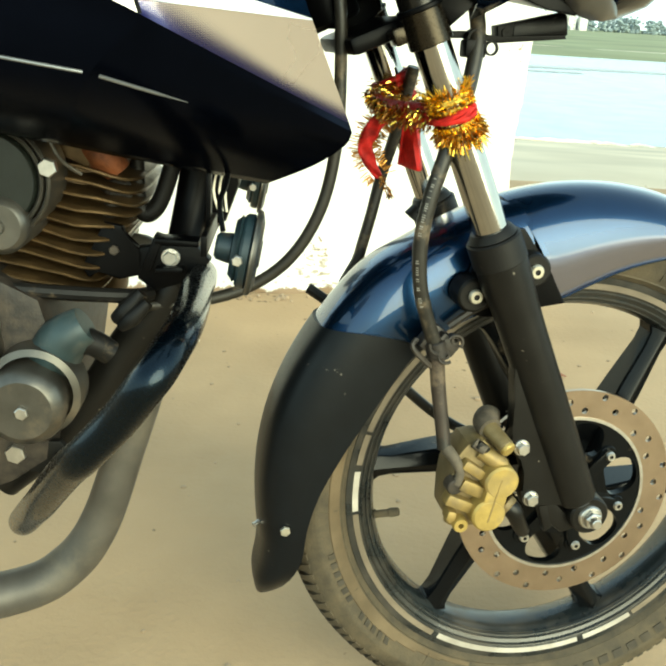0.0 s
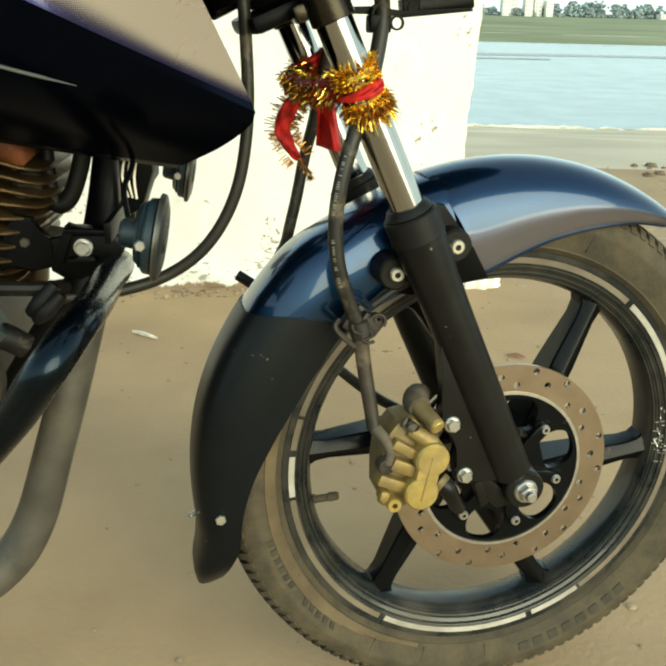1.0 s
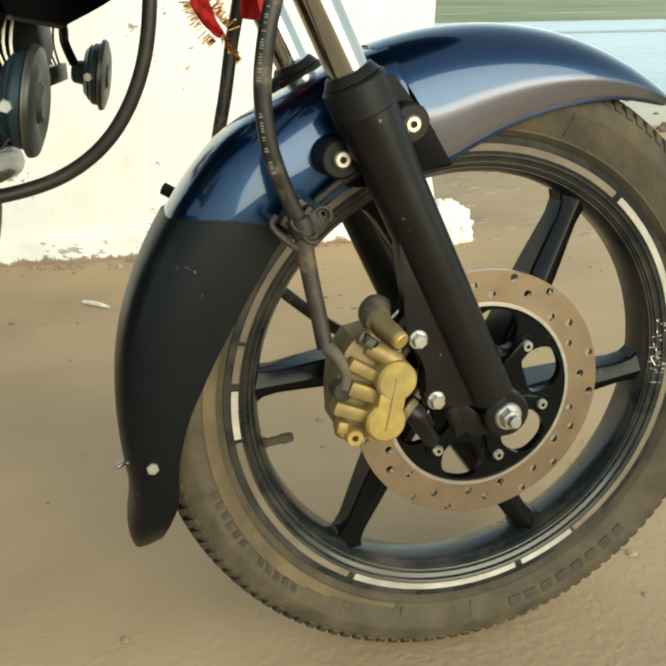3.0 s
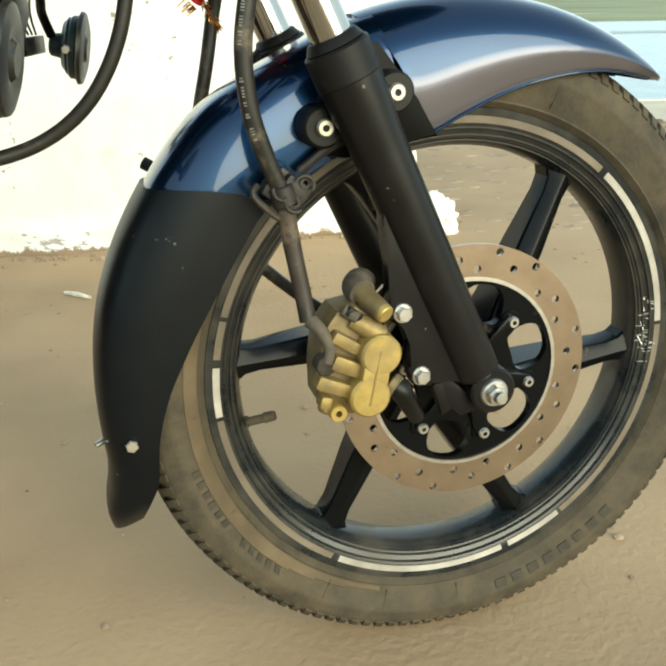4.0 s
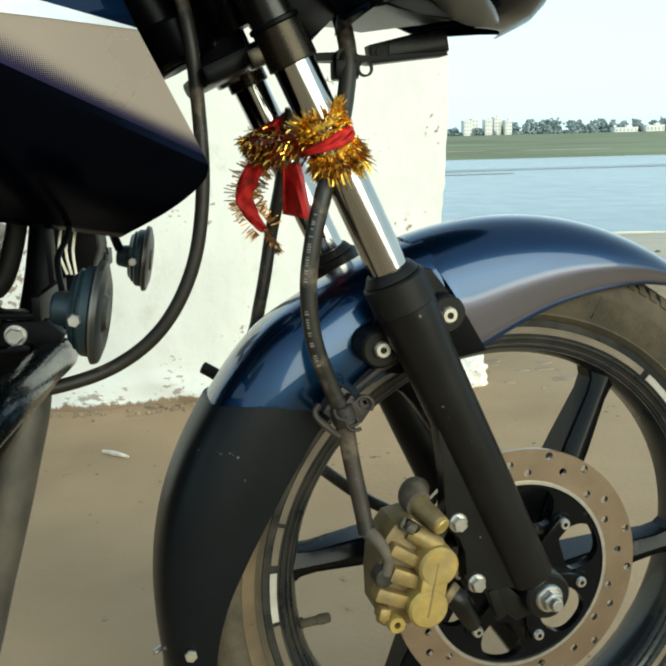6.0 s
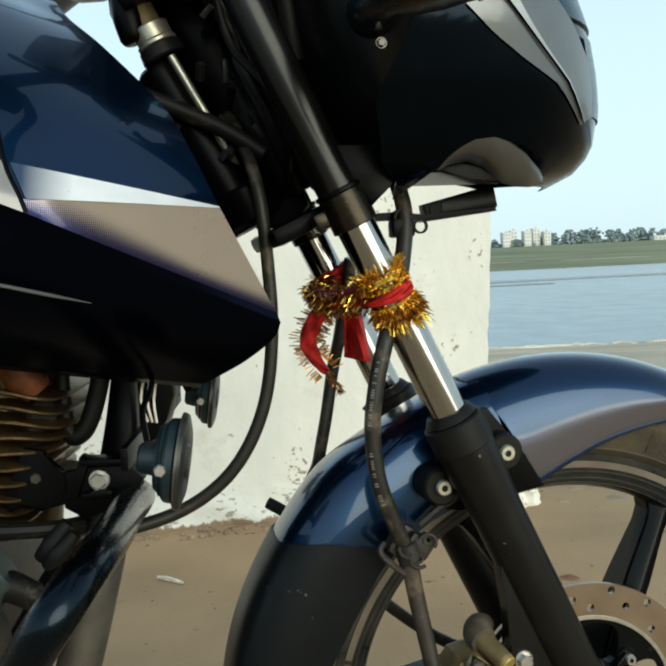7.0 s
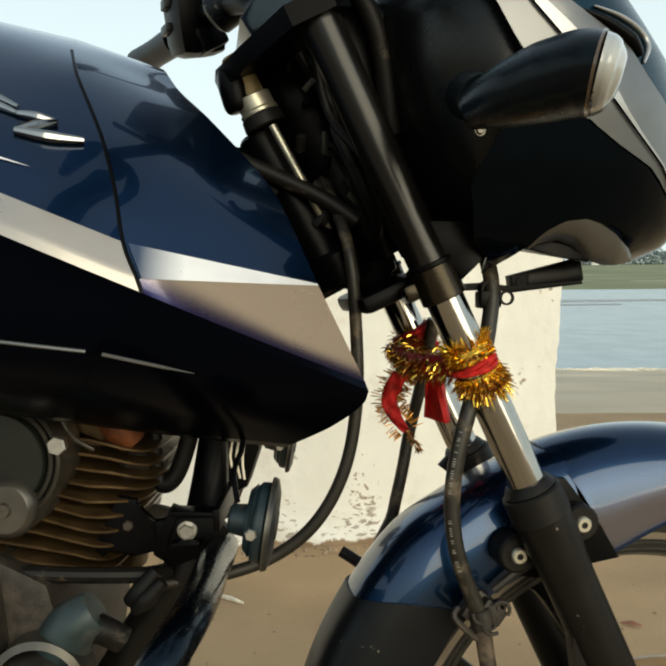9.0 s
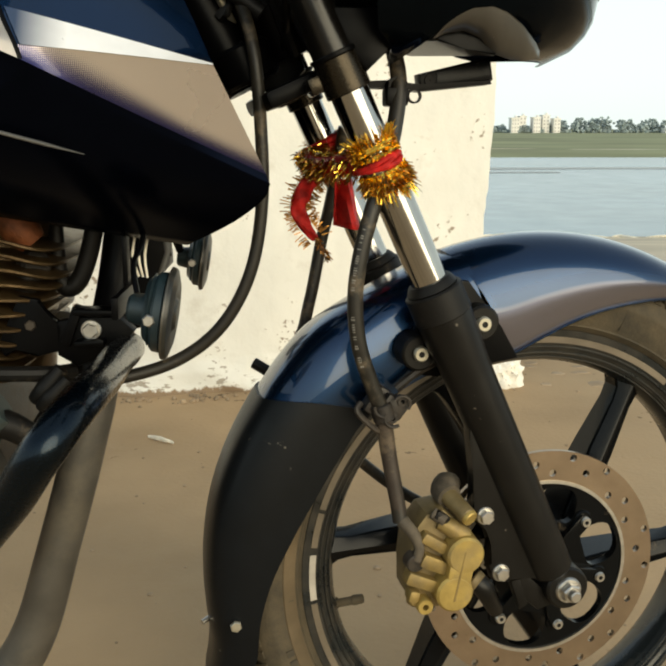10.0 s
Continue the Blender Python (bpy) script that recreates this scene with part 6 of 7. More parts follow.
    for s in (-1, 1):
        bm = bmesh.new()
        pts = [grid_point(rows[k], 1.0, False, s, -0.0008) for k in range(2, 9)]
        add_sweep(bm, [tuple(p) for p in pts], 0.0015, 8, 4)
        part("panel_gap", bm, PLASTIC, tank, "black seam between tank and front panel")
        # pale wedge decal just above the crease
        bm = bmesh.new()
        wedge = []
        for i in range(n + 1):
            t = i / n * 0.97
            lo = grid_point(rows[7], t, False, s, 0.0012)
            up = grid_point(rows[6], t, False, s, 0.0012)
            wedge.append((bm.verts.new(lo), bm.verts.new(up)))
        for a, b in zip(wedge, wedge[1:]):
            bm.faces.new((a[0], b[0], b[1], a[1]))
        part("pale_wedge", bm, WEDGE, tank, "pale silver wedge decal")
        # fine moulded belly ridge, coloured silver for its highlight, broken at the seam
        for back, t0, t1 in ((True, 0.72, 0.02), (False, 0.97, 0.66)):
            bm = bmesh.new()
            pts = [tuple(grid_point(rows[10], t0 + (t1 - t0) * i / 8, back, s, 0.0004)) for i in range(9)]
            add_sweep(bm, pts, [0.0013] * 6 + ([0.0013] * 3 if back else [0.0009, 0.0006, 0.0003]), 8, 2)
            part("belly_ridge", bm, COWL_SILVER, tank, "fine moulded ridge, coloured pale for its highlight")

        def surface(r, t, proud):
            k = min(int(r), 11)
            return tuple(between(k, r - k, t, True, s, proud))

        # thin pale flash that runs out to a point behind the seam
        bm = bmesh.new()
        strip = [[bm.verts.new(surface(5.06 + v * 0.16 * i / 10, 0.24 + 0.05 * i, 0.0012)) for v in (-1, 0, 1)] for i in range(11)]
        for a, b in zip(strip, strip[1:]):
            for j in range(2):
                bm.faces.new((a[j], a[j + 1], b[j + 1], b[j]))
        part("thin_flash", bm, WHITE_DECAL, tank, "thin pale flash decal")
        # chrome emblem as plain shapes
        bm = bmesh.new()
        for line, w in ((((3.93, 0.245), (3.92, 0.185), (3.95, 0.125)), 0.0042), (((3.95, 0.125), (4.12, 0.20), (4.30, 0.265)), 0.0048), (((4.30, 0.265), (4.28, 0.16), (4.20, 0.055)), 0.0052), (((3.62, 0.42), (3.62, 0.33), (3.80, 0.235)), 0.0042), (((3.86, 0.40), (3.83, 0.31), (3.92, 0.245)), 0.0040)):
            add_sweep(bm, [surface(r, t, 0.003) for r, t in line], [w * 0.6, w, w * 0.5], 8, 4, 0.8)
        part("emblem", bm, CHROME, tank, "chrome emblem shapes")
    return tank


build_tank()


def build_engine():
    bm = bmesh.new()
    add_cyl(bm, (-0.205, 0, 0.50), (-0.190, 0, 0.66), 0.058, 0.058, 32)
    engine = part("engine", bm, FIN, bike, "grimy finned single-cylinder engine with rusty head", BODY)
    slope = math.tan(radians(11))
    for k in range(11):
        z = 0.512 + 0.0119 * k
        xr = -0.160 + 0.0052 * min(k, 8)
        outline = []
        for i in range(36):
            a = 2 * math.pi * i / 36
            cx, sy = math.cos(a), math.sin(a)
            reach = xr + 0.215 if cx > 0 else 0.085
            outline.append((-0.215 + reach * math.copysign(abs(cx) ** 0.4, cx), 0.098 * math.copysign(abs(sy) ** 0.4, sy)))
        bm = bmesh.new()
        loops = []
        # a thin fin, sagging a little in the middle, with a rounded rim
        for inset, up in ((0.0012, -0.0017), (0.0, -0.0009), (0.0, 0.0009), (0.0012, 0.0017)):
            loops.append([bm.verts.new((x - math.copysign(inset, x + 0.215), y - math.copysign(inset, y), z - (x + 0.2) * slope + 0.0022 * math.cos((x + 0.185) * 75 + k * 0.5) + up)) for x, y in outline])
        bm.faces.new(loops[0][::-1])
        bm.faces.new(loops[-1])
        for lo, hi in zip(loops, loops[1:]):
            for i in range(36):
                bm.faces.new((lo[i], lo[(i + 1) % 36], hi[(i + 1) % 36], hi[i]))
        part("cooling_fin", bm, FIN, engine)
    bm = bmesh.new()
    add_prism(bm, [(-0.25, 0.652), (-0.160, 0.632), (-0.148, 0.626), (-0.140, 0.640), (-0.145, 0.678), (-0.25, 0.70)], -0.085, 0.085, 0.008)
    head = part("cylinder_head", bm, FIN, engine, "grimy brown cylinder head")
    bm = bmesh.new()
    add_sweep(bm, [(-0.165, -0.070, 0.648), (-0.150, -0.074, 0.634), (-0.139, -0.072, 0.620)], [0.015, 0.017, 0.012], 14, 4)
    part("rusty_port", bm, RUST, head, "rust-orange port on the cylinder head")
    bm = bmesh.new()
    add_cyl(bm, (-0.148, -0.048, 0.602), (-0.139, -0.064, 0.599), 0.014, 0.0125, 24, 0.003)
    add_sweep(bm, [(-0.146, -0.056, 0.598), (-0.150, -0.056, 0.585), (-0.156, -0.054, 0.572)], [0.011, 0.010, 0.007], 12, 4)
    part("side_lug", bm, DIRTY_CAST, engine, "dusty round casting lug")
    # round side covers
    bm = bmesh.new()
    add_lathe(bm, [(0.0005, -0.146), (0.036, -0.146), (0.038, -0.143), (0.038, -0.08), (0.0005, -0.08)], 48, (-0.2260, 0, 0.6200))
    cover = part("side_cover", bm, CASE_DARK, engine, "dark round side cover")
    for r in (0.041, 0.0465):
        bm = bmesh.new()
        add_lathe(bm, [(r - 0.0018, -0.143), (r, -0.1455), (r + 0.0018, -0.143), (r + 0.0018, -0.09), (r - 0.0018, -0.09)], 60, (-0.2260, 0, 0.6200))
        part("cover_ring", bm, CASE, cover, "dull metal ring")
    bolt(cover, -0.1790, -0.140, 0.6320, 0.0078, 0.008, STEEL)
    bm = bmesh.new()
    add_sweep(bm, [(-0.190, -0.128, 0.672), (-0.181, -0.130, 0.6525), (-0.172, -0.128, 0.635), (-0.159, -0.120, 0.6240)], 0.0017, 8, 5)
    part("oil_line", bm, CASE, engine, "thin dull metal line")
    bm = bmesh.new()
    add_lathe(bm, [(0.0005, -0.156), (0.005, -0.156), (0.006, -0.153), (0.018, -0.153), (0.0215, -0.150), (0.0235, -0.146), (0.0235, -0.09), (0.0005, -0.09)], 40, (-0.2180, 0, 0.5850))
    part("filter_cap", bm, CASE, engine, "dull aluminium round cap")
    # crankcase, starter cover
    bm = bmesh.new()
    add_prism(bm, [(-0.50, 0.52), (-0.24, 0.535), (-0.20, 0.515), (-0.185, 0.46), (-0.20, 0.36), (-0.235, 0.335), (-0.30, 0.31), (-0.50, 0.30)], -0.115, 0.11, 0.012)
    case = part("crankcase", bm, DIRTY_CAST, bike, "grimy grey engine crankcase", BODY)
    bm = bmesh.new()
    add_prism(bm, [(-0.50, 0.54), (-0.30, 0.55), (-0.238, 0.525), (-0.232, 0.47), (-0.25, 0.40), (-0.32, 0.34), (-0.50, 0.33)], -0.145, -0.10, 0.01)
    part("clutch_cover", bm, CASE, case, "dull aluminium clutch cover")
    bm = bmesh.new()
    add_lathe(bm, [(0.0005, -0.155), (0.026, -0.155), (0.033, -0.150), (0.0355, -0.143), (0.0365, -0.10), (0.0005, -0.10)], 48, (-0.2090, 0, 0.4285))
    starter = part("starter_cover", bm, CASE, case, "round dull aluminium starter cover")
    bolt(starter, -0.2080, -0.155, 0.4275, 0.0060, 0.004, STEEL)
    bm = bmesh.new()
    add_lathe(bm, [(0.0340, -0.142), (0.0400, -0.140), (0.0400, -0.11), (0.0340, -0.11)], 40, (-0.2020, 0, 0.4390))
    part("starter_ring", bm, CASE, starter)
    bm = bmesh.new()
    add_sweep(bm, [(-0.195, -0.105, 0.455), (-0.180, -0.118, 0.480), (-0.160, -0.118, 0.495)], [0.024, 0.022, 0.017], 16, 4)
    part("oil_neck", bm, BLUE_GREY, case, "blue-grey oil filler neck")
    bm = bmesh.new()
    add_sweep(bm, [(-0.175, -0.12, 0.478), (-0.158, -0.118, 0.480), (-0.142, -0.112, 0.468)], [0.013, 0.012, 0.011], 12, 4)
    part("oil_plug", bm, RUBBER, case)
    bm = bmesh.new()
    add_sweep(bm, [(-0.36, -0.105, 0.530), (-0.24, -0.105, 0.521), (-0.14, -0.095, 0.515), (-0.112, -0.075, 0.512)], 0.0065, 10, 4)
    part("cable_run", bm, RUBBER, case)
    bm = bmesh.new()
    add_sweep(bm, [(-0.140, -0.098, 0.494), (-0.130, -0.100, 0.503), (-0.116, -0.098, 0.520)], [0.0055, 0.0085, 0.006], 12, 4)
    add_sweep(bm, [(-0.134, -0.104, 0.489), (-0.124, -0.106, 0.498), (-0.110, -0.104, 0.513)], [0.0045, 0.0075, 0.005], 12, 4)
    part("cable_guide", bm, RUBBER, case)
    return engine


build_engine()


def build_frame():
    bm = bmesh.new()
    add_sweep(bm, [(-0.02, 0, 0.86), (-0.05, 0, 0.74), (-0.066, 0, 0.63), (-0.078, 0, 0.56)], 0.018, 16, 5)
    add_cyl(bm, (-0.038, 0, 0.886), (0.036, 0, 0.745), 0.020, 0.022, 24, 0.003)
    add_sweep(bm, [(-0.02, 0, 0.83), (-0.12, 0, 0.86), (-0.5, 0, 0.82)], 0.022, 16, 5)
    add_sweep(bm, [(-0.066, -0.020, 0.68), (-0.079, -0.020, 0.60), (-0.086, -0.035, 0.560), (-0.090, -0.060, 0.535)], [0.0165, 0.0165, 0.0155, 0.014], 18, 5)
    add_sweep(bm, [(-0.045, 0.024, 0.68), (-0.056, 0.024, 0.61), (-0.072, 0.035, 0.560), (-0.084, 0.05, 0.53)], [0.014, 0.0135, 0.013, 0.012], 16, 5)
    add_prism(bm, [(-0.036, 0.880), (-0.012, 0.935), (0.030, 0.930), (0.060, 0.850), (0.088, 0.765), (0.072, 0.748), (0.040, 0.745), (-0.030, 0.800)], 0.03, 0.055, 0.004)
    add_prism(bm, [(-0.088, 0.655), (-0.042, 0.655), (-0.038, 0.605), (-0.050, 0.570), (-0.078, 0.556), (-0.092, 0.566)], -0.026, 0.026, 0.005)
    frame_ob = part("frame", bm, PLASTIC, bike, "black steel tube frame", BODY)
    bm = bmesh.new()
    # the guard bows out sideways from the engine mount and runs back under the engine
    add_sweep(bm, [(-0.068, -0.060, 0.528), (-0.066, -0.090, 0.5310), (-0.0657, -0.130, 0.5336), (-0.0628, -0.190, 0.5366), (-0.0628, -0.245, 0.5390), (-0.0671, -0.280, 0.5356), (-0.0735, -0.297, 0.5270), (-0.0817, -0.300, 0.5160), (-0.0997, -0.293, 0.4895), (-0.1260, -0.285, 0.4580), (-0.1400, -0.270, 0.4400), (-0.1600, -0.240, 0.4080), (-0.1800, -0.208, 0.3745), (-0.2000, -0.170, 0.3420), (-0.2220, -0.125, 0.3050), (-0.2360, -0.085, 0.2800)], 0.0135, 28, 5)
    part("leg_guard", bm, GLOSS_BLACK, frame_ob, "glossy black tubular leg guard")
    bm = bmesh.new()
    add_prism(bm, [(-0.150, 0.578), (-0.134, 0.575), (-0.131, 0.564), (-0.116, 0.553), (-0.118, 0.532), (-0.138, 0.527), (-0.156, 0.536), (-0.164, 0.526), (-0.170, 0.537)], -0.078, -0.086, 0.002)
    br = part("engine_mount", bm, PLASTIC, frame_ob, "black engine mount bracket")
    bm = bmesh.new()
    add_prism(bm, [(-0.124, 0.556), (-0.104, 0.560), (-0.070, 0.560), (-0.058, 0.548), (-0.070, 0.530), (-0.106, 0.518), (-0.122, 0.528)], -0.070, -0.086, 0.003)
    add_box(bm, pose(-0.086, -0.088, 0.5655, 0, 2, 0), 0.038, 0.022, 0.005, 0.0015)
    add_box(bm, pose(-0.093, -0.089, 0.5400, 0, -3, 0), 0.024, 0.018, 0.005, 0.0015)
    add_box(bm, pose(-0.108, -0.084, 0.5530, 0, 20, 0), 0.008, 0.016, 0.034, 0.0015)
    part("mount_clevis", bm, PLASTIC, br)
    bolt(br, -0.0928, -0.0870, 0.5498, 0.0066, 0.007, STEEL, 0.0084)
    bolt(br, -0.1415, -0.0860, 0.5540, 0.0048, 0.004, DIRTY_CAST)
    bm = bmesh.new()
    add_sweep(bm, [(-0.088, -0.050, 0.530), (-0.104, -0.055, 0.503), (-0.142, -0.058, 0.448), (-0.160, -0.060, 0.418), (-0.202, -0.06, 0.362), (-0.26, -0.06, 0.31)], 0.0185, 20, 5)
    part("inner_stay", bm, FORK_BLACK, frame_ob)
    bm = bmesh.new()
    add_prism(bm, [(-0.238, 0.378), (-0.190, 0.380), (-0.176, 0.364), (-0.196, 0.345), (-0.234, 0.350)], -0.112, -0.104, 0.002)
    plate = part("lower_mount", bm, FORK_BLACK, frame_ob)
    bolt(plate, -0.184, -0.112, 0.3670, 0.0085, 0.007, STEEL)
    bolt(plate, -0.228, -0.112, 0.3690, 0.0095, 0.009, STEEL)
    bm = bmesh.new()
    add_sweep(bm, [(-0.165, 0.0, 0.530), (-0.125, -0.008, 0.528), (-0.105, -0.02, 0.495), (-0.118, -0.03, 0.43), (-0.148, -0.03, 0.33), (-0.176, -0.03, 0.245), (-0.208, -0.035, 0.197), (-0.255, -0.05, 0.174), (-0.36, -0.085, 0.172), (-0.50, -0.12, 0.19)], [0.019, 0.019, 0.019, 0.019, 0.0195, 0.021, 0.0225, 0.0235, 0.024, 0.026], 24, 6)
    part("exhaust_pipe", bm, PIPE, bike, "dull grey exhaust pipe sweeping under the engine", BODY)
    bm = bmesh.new()
    add_sweep(bm, [(-0.093, -0.035, 0.66), (-0.0965, -0.035, 0.630), (-0.1023, -0.035, 0.607), (-0.109, -0.035, 0.5890), (-0.1155, -0.035, 0.5795), (-0.1225, -0.035, 0.5765), (-0.1275, -0.035, 0.585), (-0.1290, -0.035, 0.605), (-0.129, -0.035, 0.65)], [0.008, 0.008, 0.008, 0.008, 0.0085, 0.0085, 0.0075, 0.0065, 0.006], 12, 6)
    part("breather_hose", bm, RUBBER, bike, "black rubber breather hose", BODY)


build_frame()


def build_horn(y, label, root_x, z):
    bm = bmesh.new()
    # thin dish that faces forward and leans a little, with a rolled rim
    prof = [(0.0005, 0.0045), (0.010, 0.0045), (0.013, 0.0015), (0.024, 0.0035), (0.0325, 0.0010), (0.0335, -0.0005), (0.0335, -0.0020), (0.0320, -0.0030), (0.0005, -0.0035)]
    lean = pose(root_x + 0.006, y, z + 0.0012, 0, 9, 0)
    turn = lean @ Matrix(((0, 1, 0, 0), (-1, 0, 0, 0), (0, 0, 1, 0), (0, 0, 0, 1)))
    add_lathe(bm, prof, 48)
    bmesh.ops.transform(bm, matrix=turn, verts=bm.verts)
    horn = part("horn", bm, HORN_GREY, bike, label, BODY)
    # edge light on the rim, put on as a paler metal ring
    bm = bmesh.new()
    add_lathe(bm, [(0.0325, -0.0036), (0.0338, -0.0030), (0.0338, -0.0016), (0.0325, -0.0022)], 48)
    bmesh.ops.transform(bm, matrix=turn, verts=bm.verts)
    part("horn_rim", bm, CASE, horn, "pale metal ring for the dish's lit edge")
    bm = bmesh.new()
    add_cyl(bm, lean @ Vector((-0.003, 0, 0)), lean @ Vector((-0.012, 0, 0)), 0.0295, 0.0290, 36, 0.002)
    add_cyl(bm, lean @ Vector((-0.011, 0, 0.001)), lean @ Vector((-0.018, 0, 0.001)), 0.0265, 0.0245, 36, 0.003)
    add_cyl(bm, lean @ Vector((-0.017, 0, 0.000)), lean @ Vector((-0.031, 0, 0.000)), 0.0120, 0.0105, 20, 0.002)
    part("horn_body", bm, HORN_BLUE, horn)
    bm = bmesh.new()
    add_box(bm, pose(root_x - 0.033, y * 0.78, z + 0.006, 0, 0, 0), 0.005, 0.09, 0.016, 0.001)
    add_box(bm, pose(root_x - 0.036, y * 0.62, z + 0.030, 0, 0, 0), 0.004, 0.014, 0.05, 0.001)
    add_sweep(bm, [(root_x - 0.020, y * 0.92, z + 0.014), (root_x - 0.024, y * 0.84, z + 0.034), (root_x - 0.020, y * 0.70, z + 0.050), (root_x - 0.022, y * 0.5, z + 0.085)], 0.0022 if y < 0 else 0.0045, 8, 4)
    part("horn_bracket", bm, PLASTIC, horn)
    bm = bmesh.new()
    for k in range(3):
        add_sweep(bm, [(root_x - 0.022 - 0.004 * k, y * 0.55 + 0.004 * k, z + 0.016), (root_x - 0.024 - 0.005 * k, y * 0.52, z + 0.034), (root_x - 0.020 - 0.005 * k, y * 0.48, z + 0.056)], 0.0011, 6, 3)
    part("horn_wire", bm, (DRY_STICK if y < 0 else HOSE), horn, "pale wire ends")
    bolt(horn, root_x - 0.006, y - 0.026, z + 0.002, 0.0046, 0.005, STEEL)
    return horn


build_horn(-0.172, "dusty grey-black horn with a round dish", -0.022, 0.5775)
build_horn(0.172, "dusty grey-black horn on the far side of the frame", -0.027, 0.5715)


# ---- the festive garland tied round the fork ----
def build_garland():
    rng = random.Random(21)
    root = new("tinsel_garland")
    root.matrix_basis = FRONT
    tagged(root, "gold tinsel garland with red cloth tied round the chrome fork tube", "garland")
    axis = Vector((-0.41, 0, 0.912))

    def spikes(bm, centre, r0, n, out, lean, band):
        """Short thin foil strands that stand out round a line; lean tips them along the tube."""
        e1 = axis.cross(Vector((0, 1, 0))).normalized()
        e2 = axis.cross(e1).normalized()
        for _ in range(n):
            a = rng.uniform(0, 2 * math.pi)
            d = e1 * math.cos(a) + e2 * math.sin(a)
            p = Vector(centre) + d * r0 + axis * rng.uniform(-band, band)
            way = (d * rng.uniform(0.25, 0.8) + axis * lean * rng.uniform(0.5, 1.1) + Vector((rng.gauss(0, 0.16), rng.gauss(0, 0.16), rng.gauss(0, 0.16)))).normalized()
            tip = p + way * out * rng.uniform(0.45, 1.1)
            side = way.cross(Vector((rng.gauss(0, 1), rng.gauss(0, 1), rng.gauss(0, 1)))).normalized() * 0.0006
            mid = (p + tip) / 2 + Vector((0, 0, 0.0008))
            v = [bm.verts.new(q) for q in (p - side, p + side, mid + side, tip + side * 0.5, tip - side * 0.5, mid - side)]
            bm.faces.new(v)

    def tube_at(z, y=-0.09):
        return Vector((fork_x(z), y, z))

    bm = bmesh.new()
    spikes(bm, tube_at(0.4015), 0.0162, 190, 0.013, 1.0, 0.003)
    spikes(bm, tube_at(0.398), 0.0168, 500, 0.0045, 0.3, 0.006)
    spikes(bm, tube_at(0.3925), 0.0180, 300, 0.0035, 0.0, 0.003)
    spikes(bm, tube_at(0.379), 0.0180, 360, 0.0045, -0.3, 0.003)
    spikes(bm, tube_at(0.3735), 0.0175, 480, 0.0065, -0.6, 0.005)
    spikes(bm, tube_at(0.368), 0.0165, 230, 0.013, -1.2, 0.003)
    part("gold_strand", bm, TINSEL, root, "bright gold foil strands")["kind"] = "stuff"
    bm = bmesh.new()
    spikes(bm, tube_at(0.397), 0.0172, 260, 0.005, 0.2, 0.008)
    spikes(bm, tube_at(0.374), 0.0182, 260, 0.009, -0.5, 0.006)
    part("dark_strand", bm, TINSEL_DARK, root)["kind"] = "stuff"

    def wrap(bm, z, r, thick, wave, y=-0.09):
        pts = []
        for i in range(17):
            a = 2 * math.pi * i / 16
            pts.append(tube_at(z + wave * math.sin(a * 2 + z * 900), y) + Vector((math.cos(a) * r * 0.92, math.sin(a) * r, math.cos(a) * r * 0.41)))
        add_sweep(bm, [tuple(p) for p in pts], thick, 8, 2)

    bm = bmesh.new()
    for z in (0.4005, 0.397, 0.3935, 0.380, 0.3765, 0.373):
        wrap(bm, z, 0.0168, 0.0022, 0.0012)
    part("tinsel_coil", bm, TINSEL, root)["kind"] = "stuff"
    bm = bmesh.new()
    wrap(bm, 0.3885, 0.0178, 0.0026, 0.0012)
    wrap(bm, 0.3850, 0.0176, 0.0024, 0.0016)
    wrap(bm, 0.3868, 0.0186, 0.0016, 0.0022)
    part("red_band", bm, CLOTH, root, "red cloth band")
    # red wrap on the far leg, with a dark fringe
    bm = bmesh.new()
    coil = []
    for i in range(81):
        a = 2 * math.pi * i / 16
        coil.append(tube_at(0.382 + 0.026 * i / 80, 0.09) + Vector((math.cos(a) * 0.0161, math.sin(a) * 0.0175, math.cos(a) * 0.0072)))
    add_sweep(bm, [tuple(p) for p in coil], 0.0036, 8, 1)
    part("far_wrap", bm, CLOTH, root, "dark red cloth wound round the far tube")
    bm = bmesh.new()
    for k in range(8):
        spikes(bm, tube_at(0.382 + 0.0036 * k, 0.09), 0.018, 34, 0.011, 0.1, 0.003)
    part("far_fringe", bm, TINSEL_DARK, root)["kind"] = "stuff"
    # the strand that runs across to the other leg
    bm = bmesh.new()
    line = [tube_at(0.385) + Vector((-0.012, 0.01, 0)), Vector((-0.196, -0.045, 0.384)), Vector((-0.205, 0.0, 0.385)), Vector((-0.205, 0.05, 0.390)), tube_at(0.395, 0.075)]
    for k, q in enumerate(curve_points(line, 10)):
        spikes(bm, q, 0.010 if k < 20 else 0.005, 40, 0.008, -0.5, 0.009)
    part("bronze_strand", bm, TINSEL_DARK, root, "darker bronze tinsel strands")["kind"] = "stuff"
    bm = bmesh.new()
    for k, q in enumerate(curve_points(line, 10)):
        spikes(bm, q, 0.011 if k < 20 else 0.007, 36, 0.007, -0.2, 0.009)
    part("mixed_strand", bm, TINSEL, root, "gold tinsel strands between the tubes")["kind"] = "stuff"
    bm = bmesh.new()
    add_sweep(bm, [tuple(p) for p in line], [0.0105, 0.0115, 0.0085, 0.006, 0.005], 10, 5, 0.8)
    part("red_twist", bm, CLOTH, root)
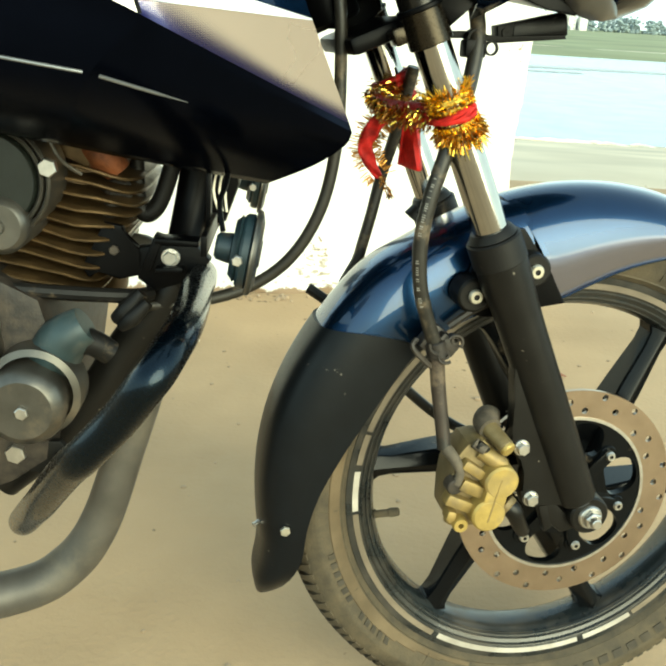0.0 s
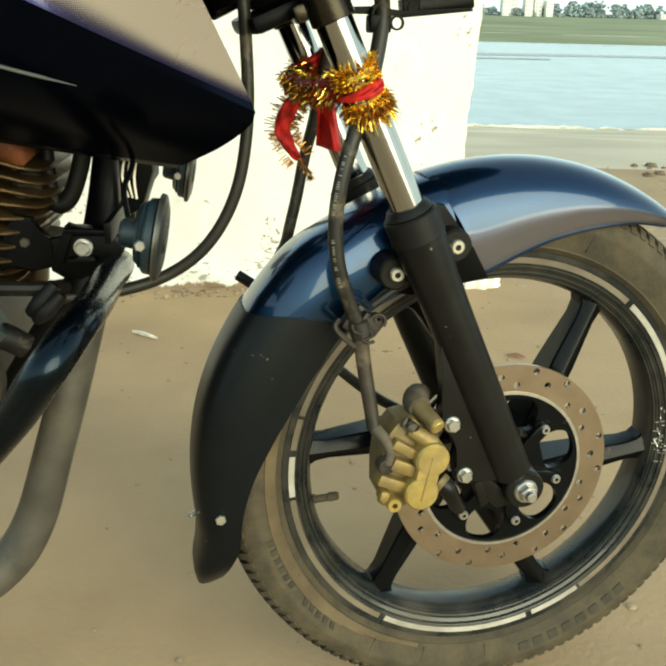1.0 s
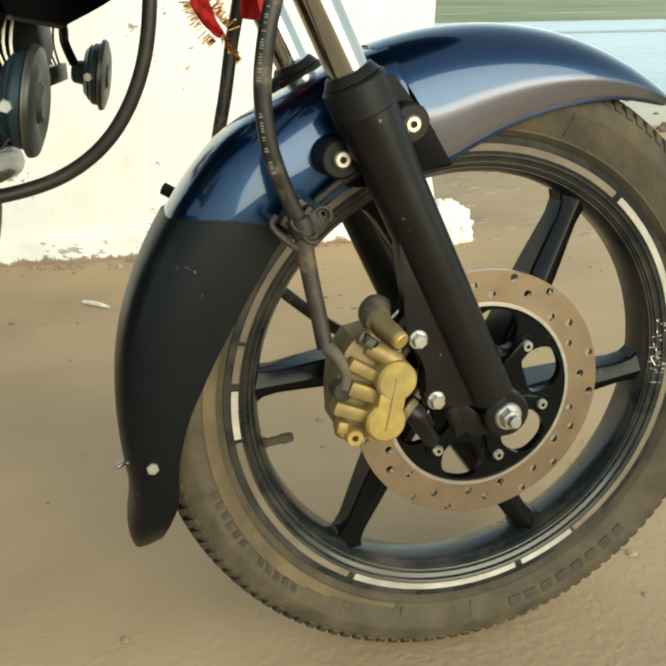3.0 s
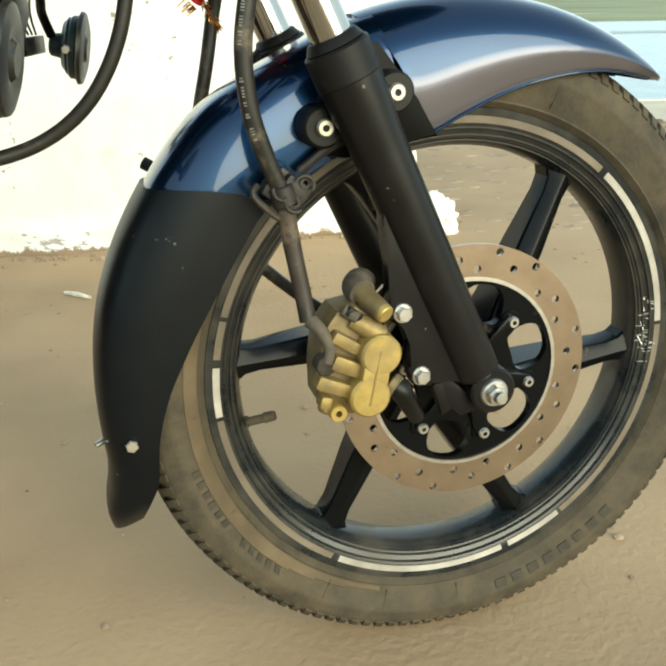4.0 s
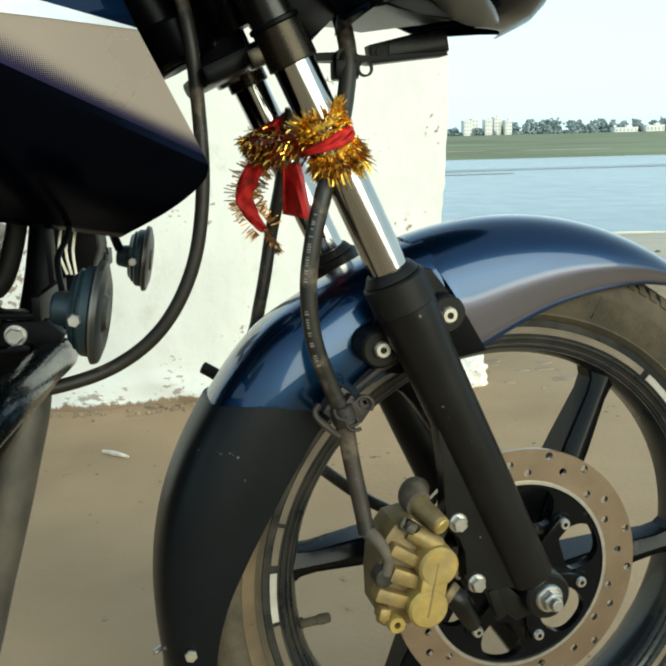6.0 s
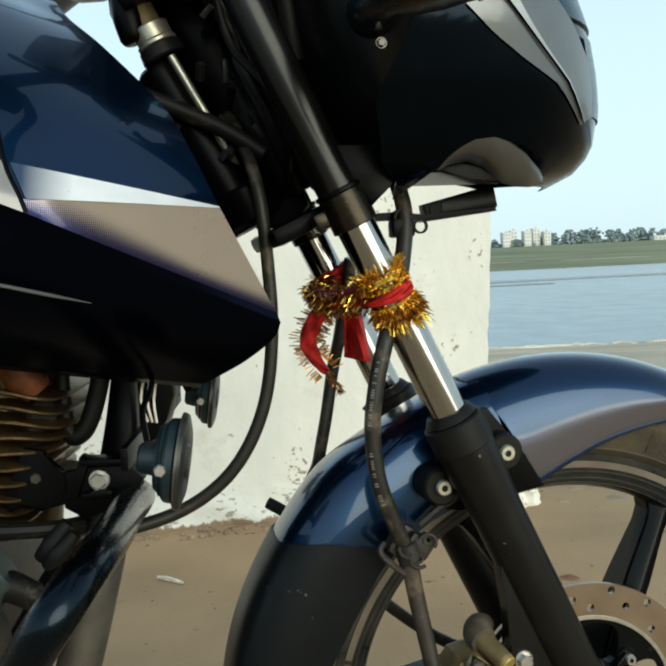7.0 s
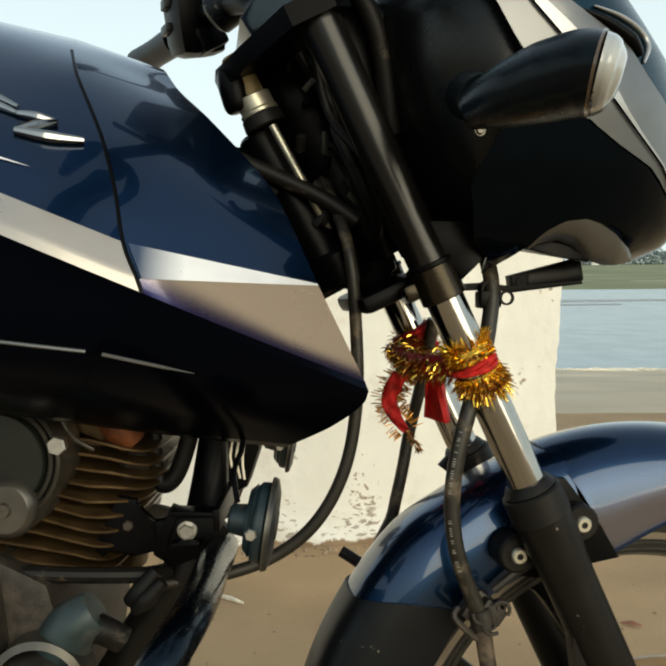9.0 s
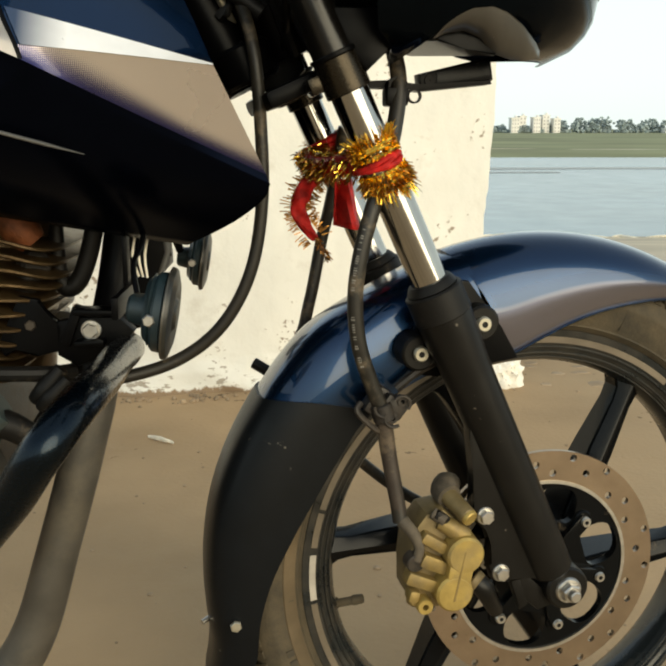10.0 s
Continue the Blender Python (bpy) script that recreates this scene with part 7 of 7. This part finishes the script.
    # hanging loop fringed with dark strands, and the loose cloth end
    loop = [Vector(p) for p in ((-0.194, 0.02, 0.380), (-0.203, 0.025, 0.372), (-0.2125, 0.03, 0.360), (-0.2165, 0.032, 0.344), (-0.211, 0.033, 0.329), (-0.201, 0.03, 0.316))]
    bm = bmesh.new()
    fine = curve_points(loop, 8)
    rows = []
    for k, q in enumerate(fine):
        t = k / (len(fine) - 1)
        way = (fine[min(k + 1, len(fine) - 1)] - fine[max(k - 1, 0)]).normalized()
        side = Vector((way.z, 0, -way.x))
        wide = 0.0072 * math.sin(math.pi * min(1, 0.15 + 0.80 * t)) ** 0.7 + 0.001
        rows.append([bm.verts.new(q + side * wide * v + Vector((0, 0.0022 * math.sin(v * 4 + k * 0.5) - 0.002 * (1 - v * v), 0))) for v in (-1, -0.6, -0.2, 0.2, 0.6, 1)])
    for a, b in zip(rows, rows[1:]):
        for v in range(5):
            bm.faces.new((a[v], a[v + 1], b[v + 1], b[v]))
    ribbon = part("cloth_loop", bm, CLOTH, root, "red cloth loop", sharp=70)
    ribbon.modifiers.new("thickness", "SOLIDIFY").thickness = 0.0012
    bm = bmesh.new()
    for k, q in enumerate(fine):
        way = (fine[min(k + 1, len(fine) - 1)] - fine[max(k - 1, 0)]).normalized()
        out = Vector((way.z, 0, -way.x))
        for _ in range(5):
            s = rng.choice((-1, 1))
            p = q + out * 0.0068 * s + way * rng.uniform(-0.002, 0.002)
            tip = p + out * s * rng.uniform(0.004, 0.010) + Vector((rng.gauss(0, 0.0015), rng.gauss(0, 0.003), rng.gauss(0, 0.0015)))
            w = way * 0.0005
            bm.faces.new([bm.verts.new(v) for v in (p - w, p + w, tip + w, tip - w)])
    for q in curve_points([(-0.201, 0.03, 0.316), (-0.194, 0.03, 0.305), (-0.190, 0.03, 0.298)], 5):
        spikes(bm, q, 0.001, 9, 0.006, -1.0, 0.002)
    part("fringe", bm, TINSEL_DARK, root)["kind"] = "stuff"
    bm = bmesh.new()
    grid = []
    for i in range(9):
        u = i / 8
        row = []
        for j in range(7):
            w = j / 6
            row.append(bm.verts.new((-0.186 + 0.001 * u + 0.016 * w + 0.010 * u * w, 0.015 + 0.010 * math.sin(w * 7 + u) * (0.4 + u), 0.372 - 0.043 * u - 0.006 * w * u)))
        grid.append(row)
    for a, b in zip(grid, grid[1:]):
        for j in range(6):
            bm.faces.new((a[j], a[j + 1], b[j + 1], b[j]))
    ob = part("cloth_end", bm, CLOTH, root, "loose red cloth end")
    mod = ob.modifiers.new("thickness", "SOLIDIFY")
    mod.thickness = 0.0012
    return root


build_garland()
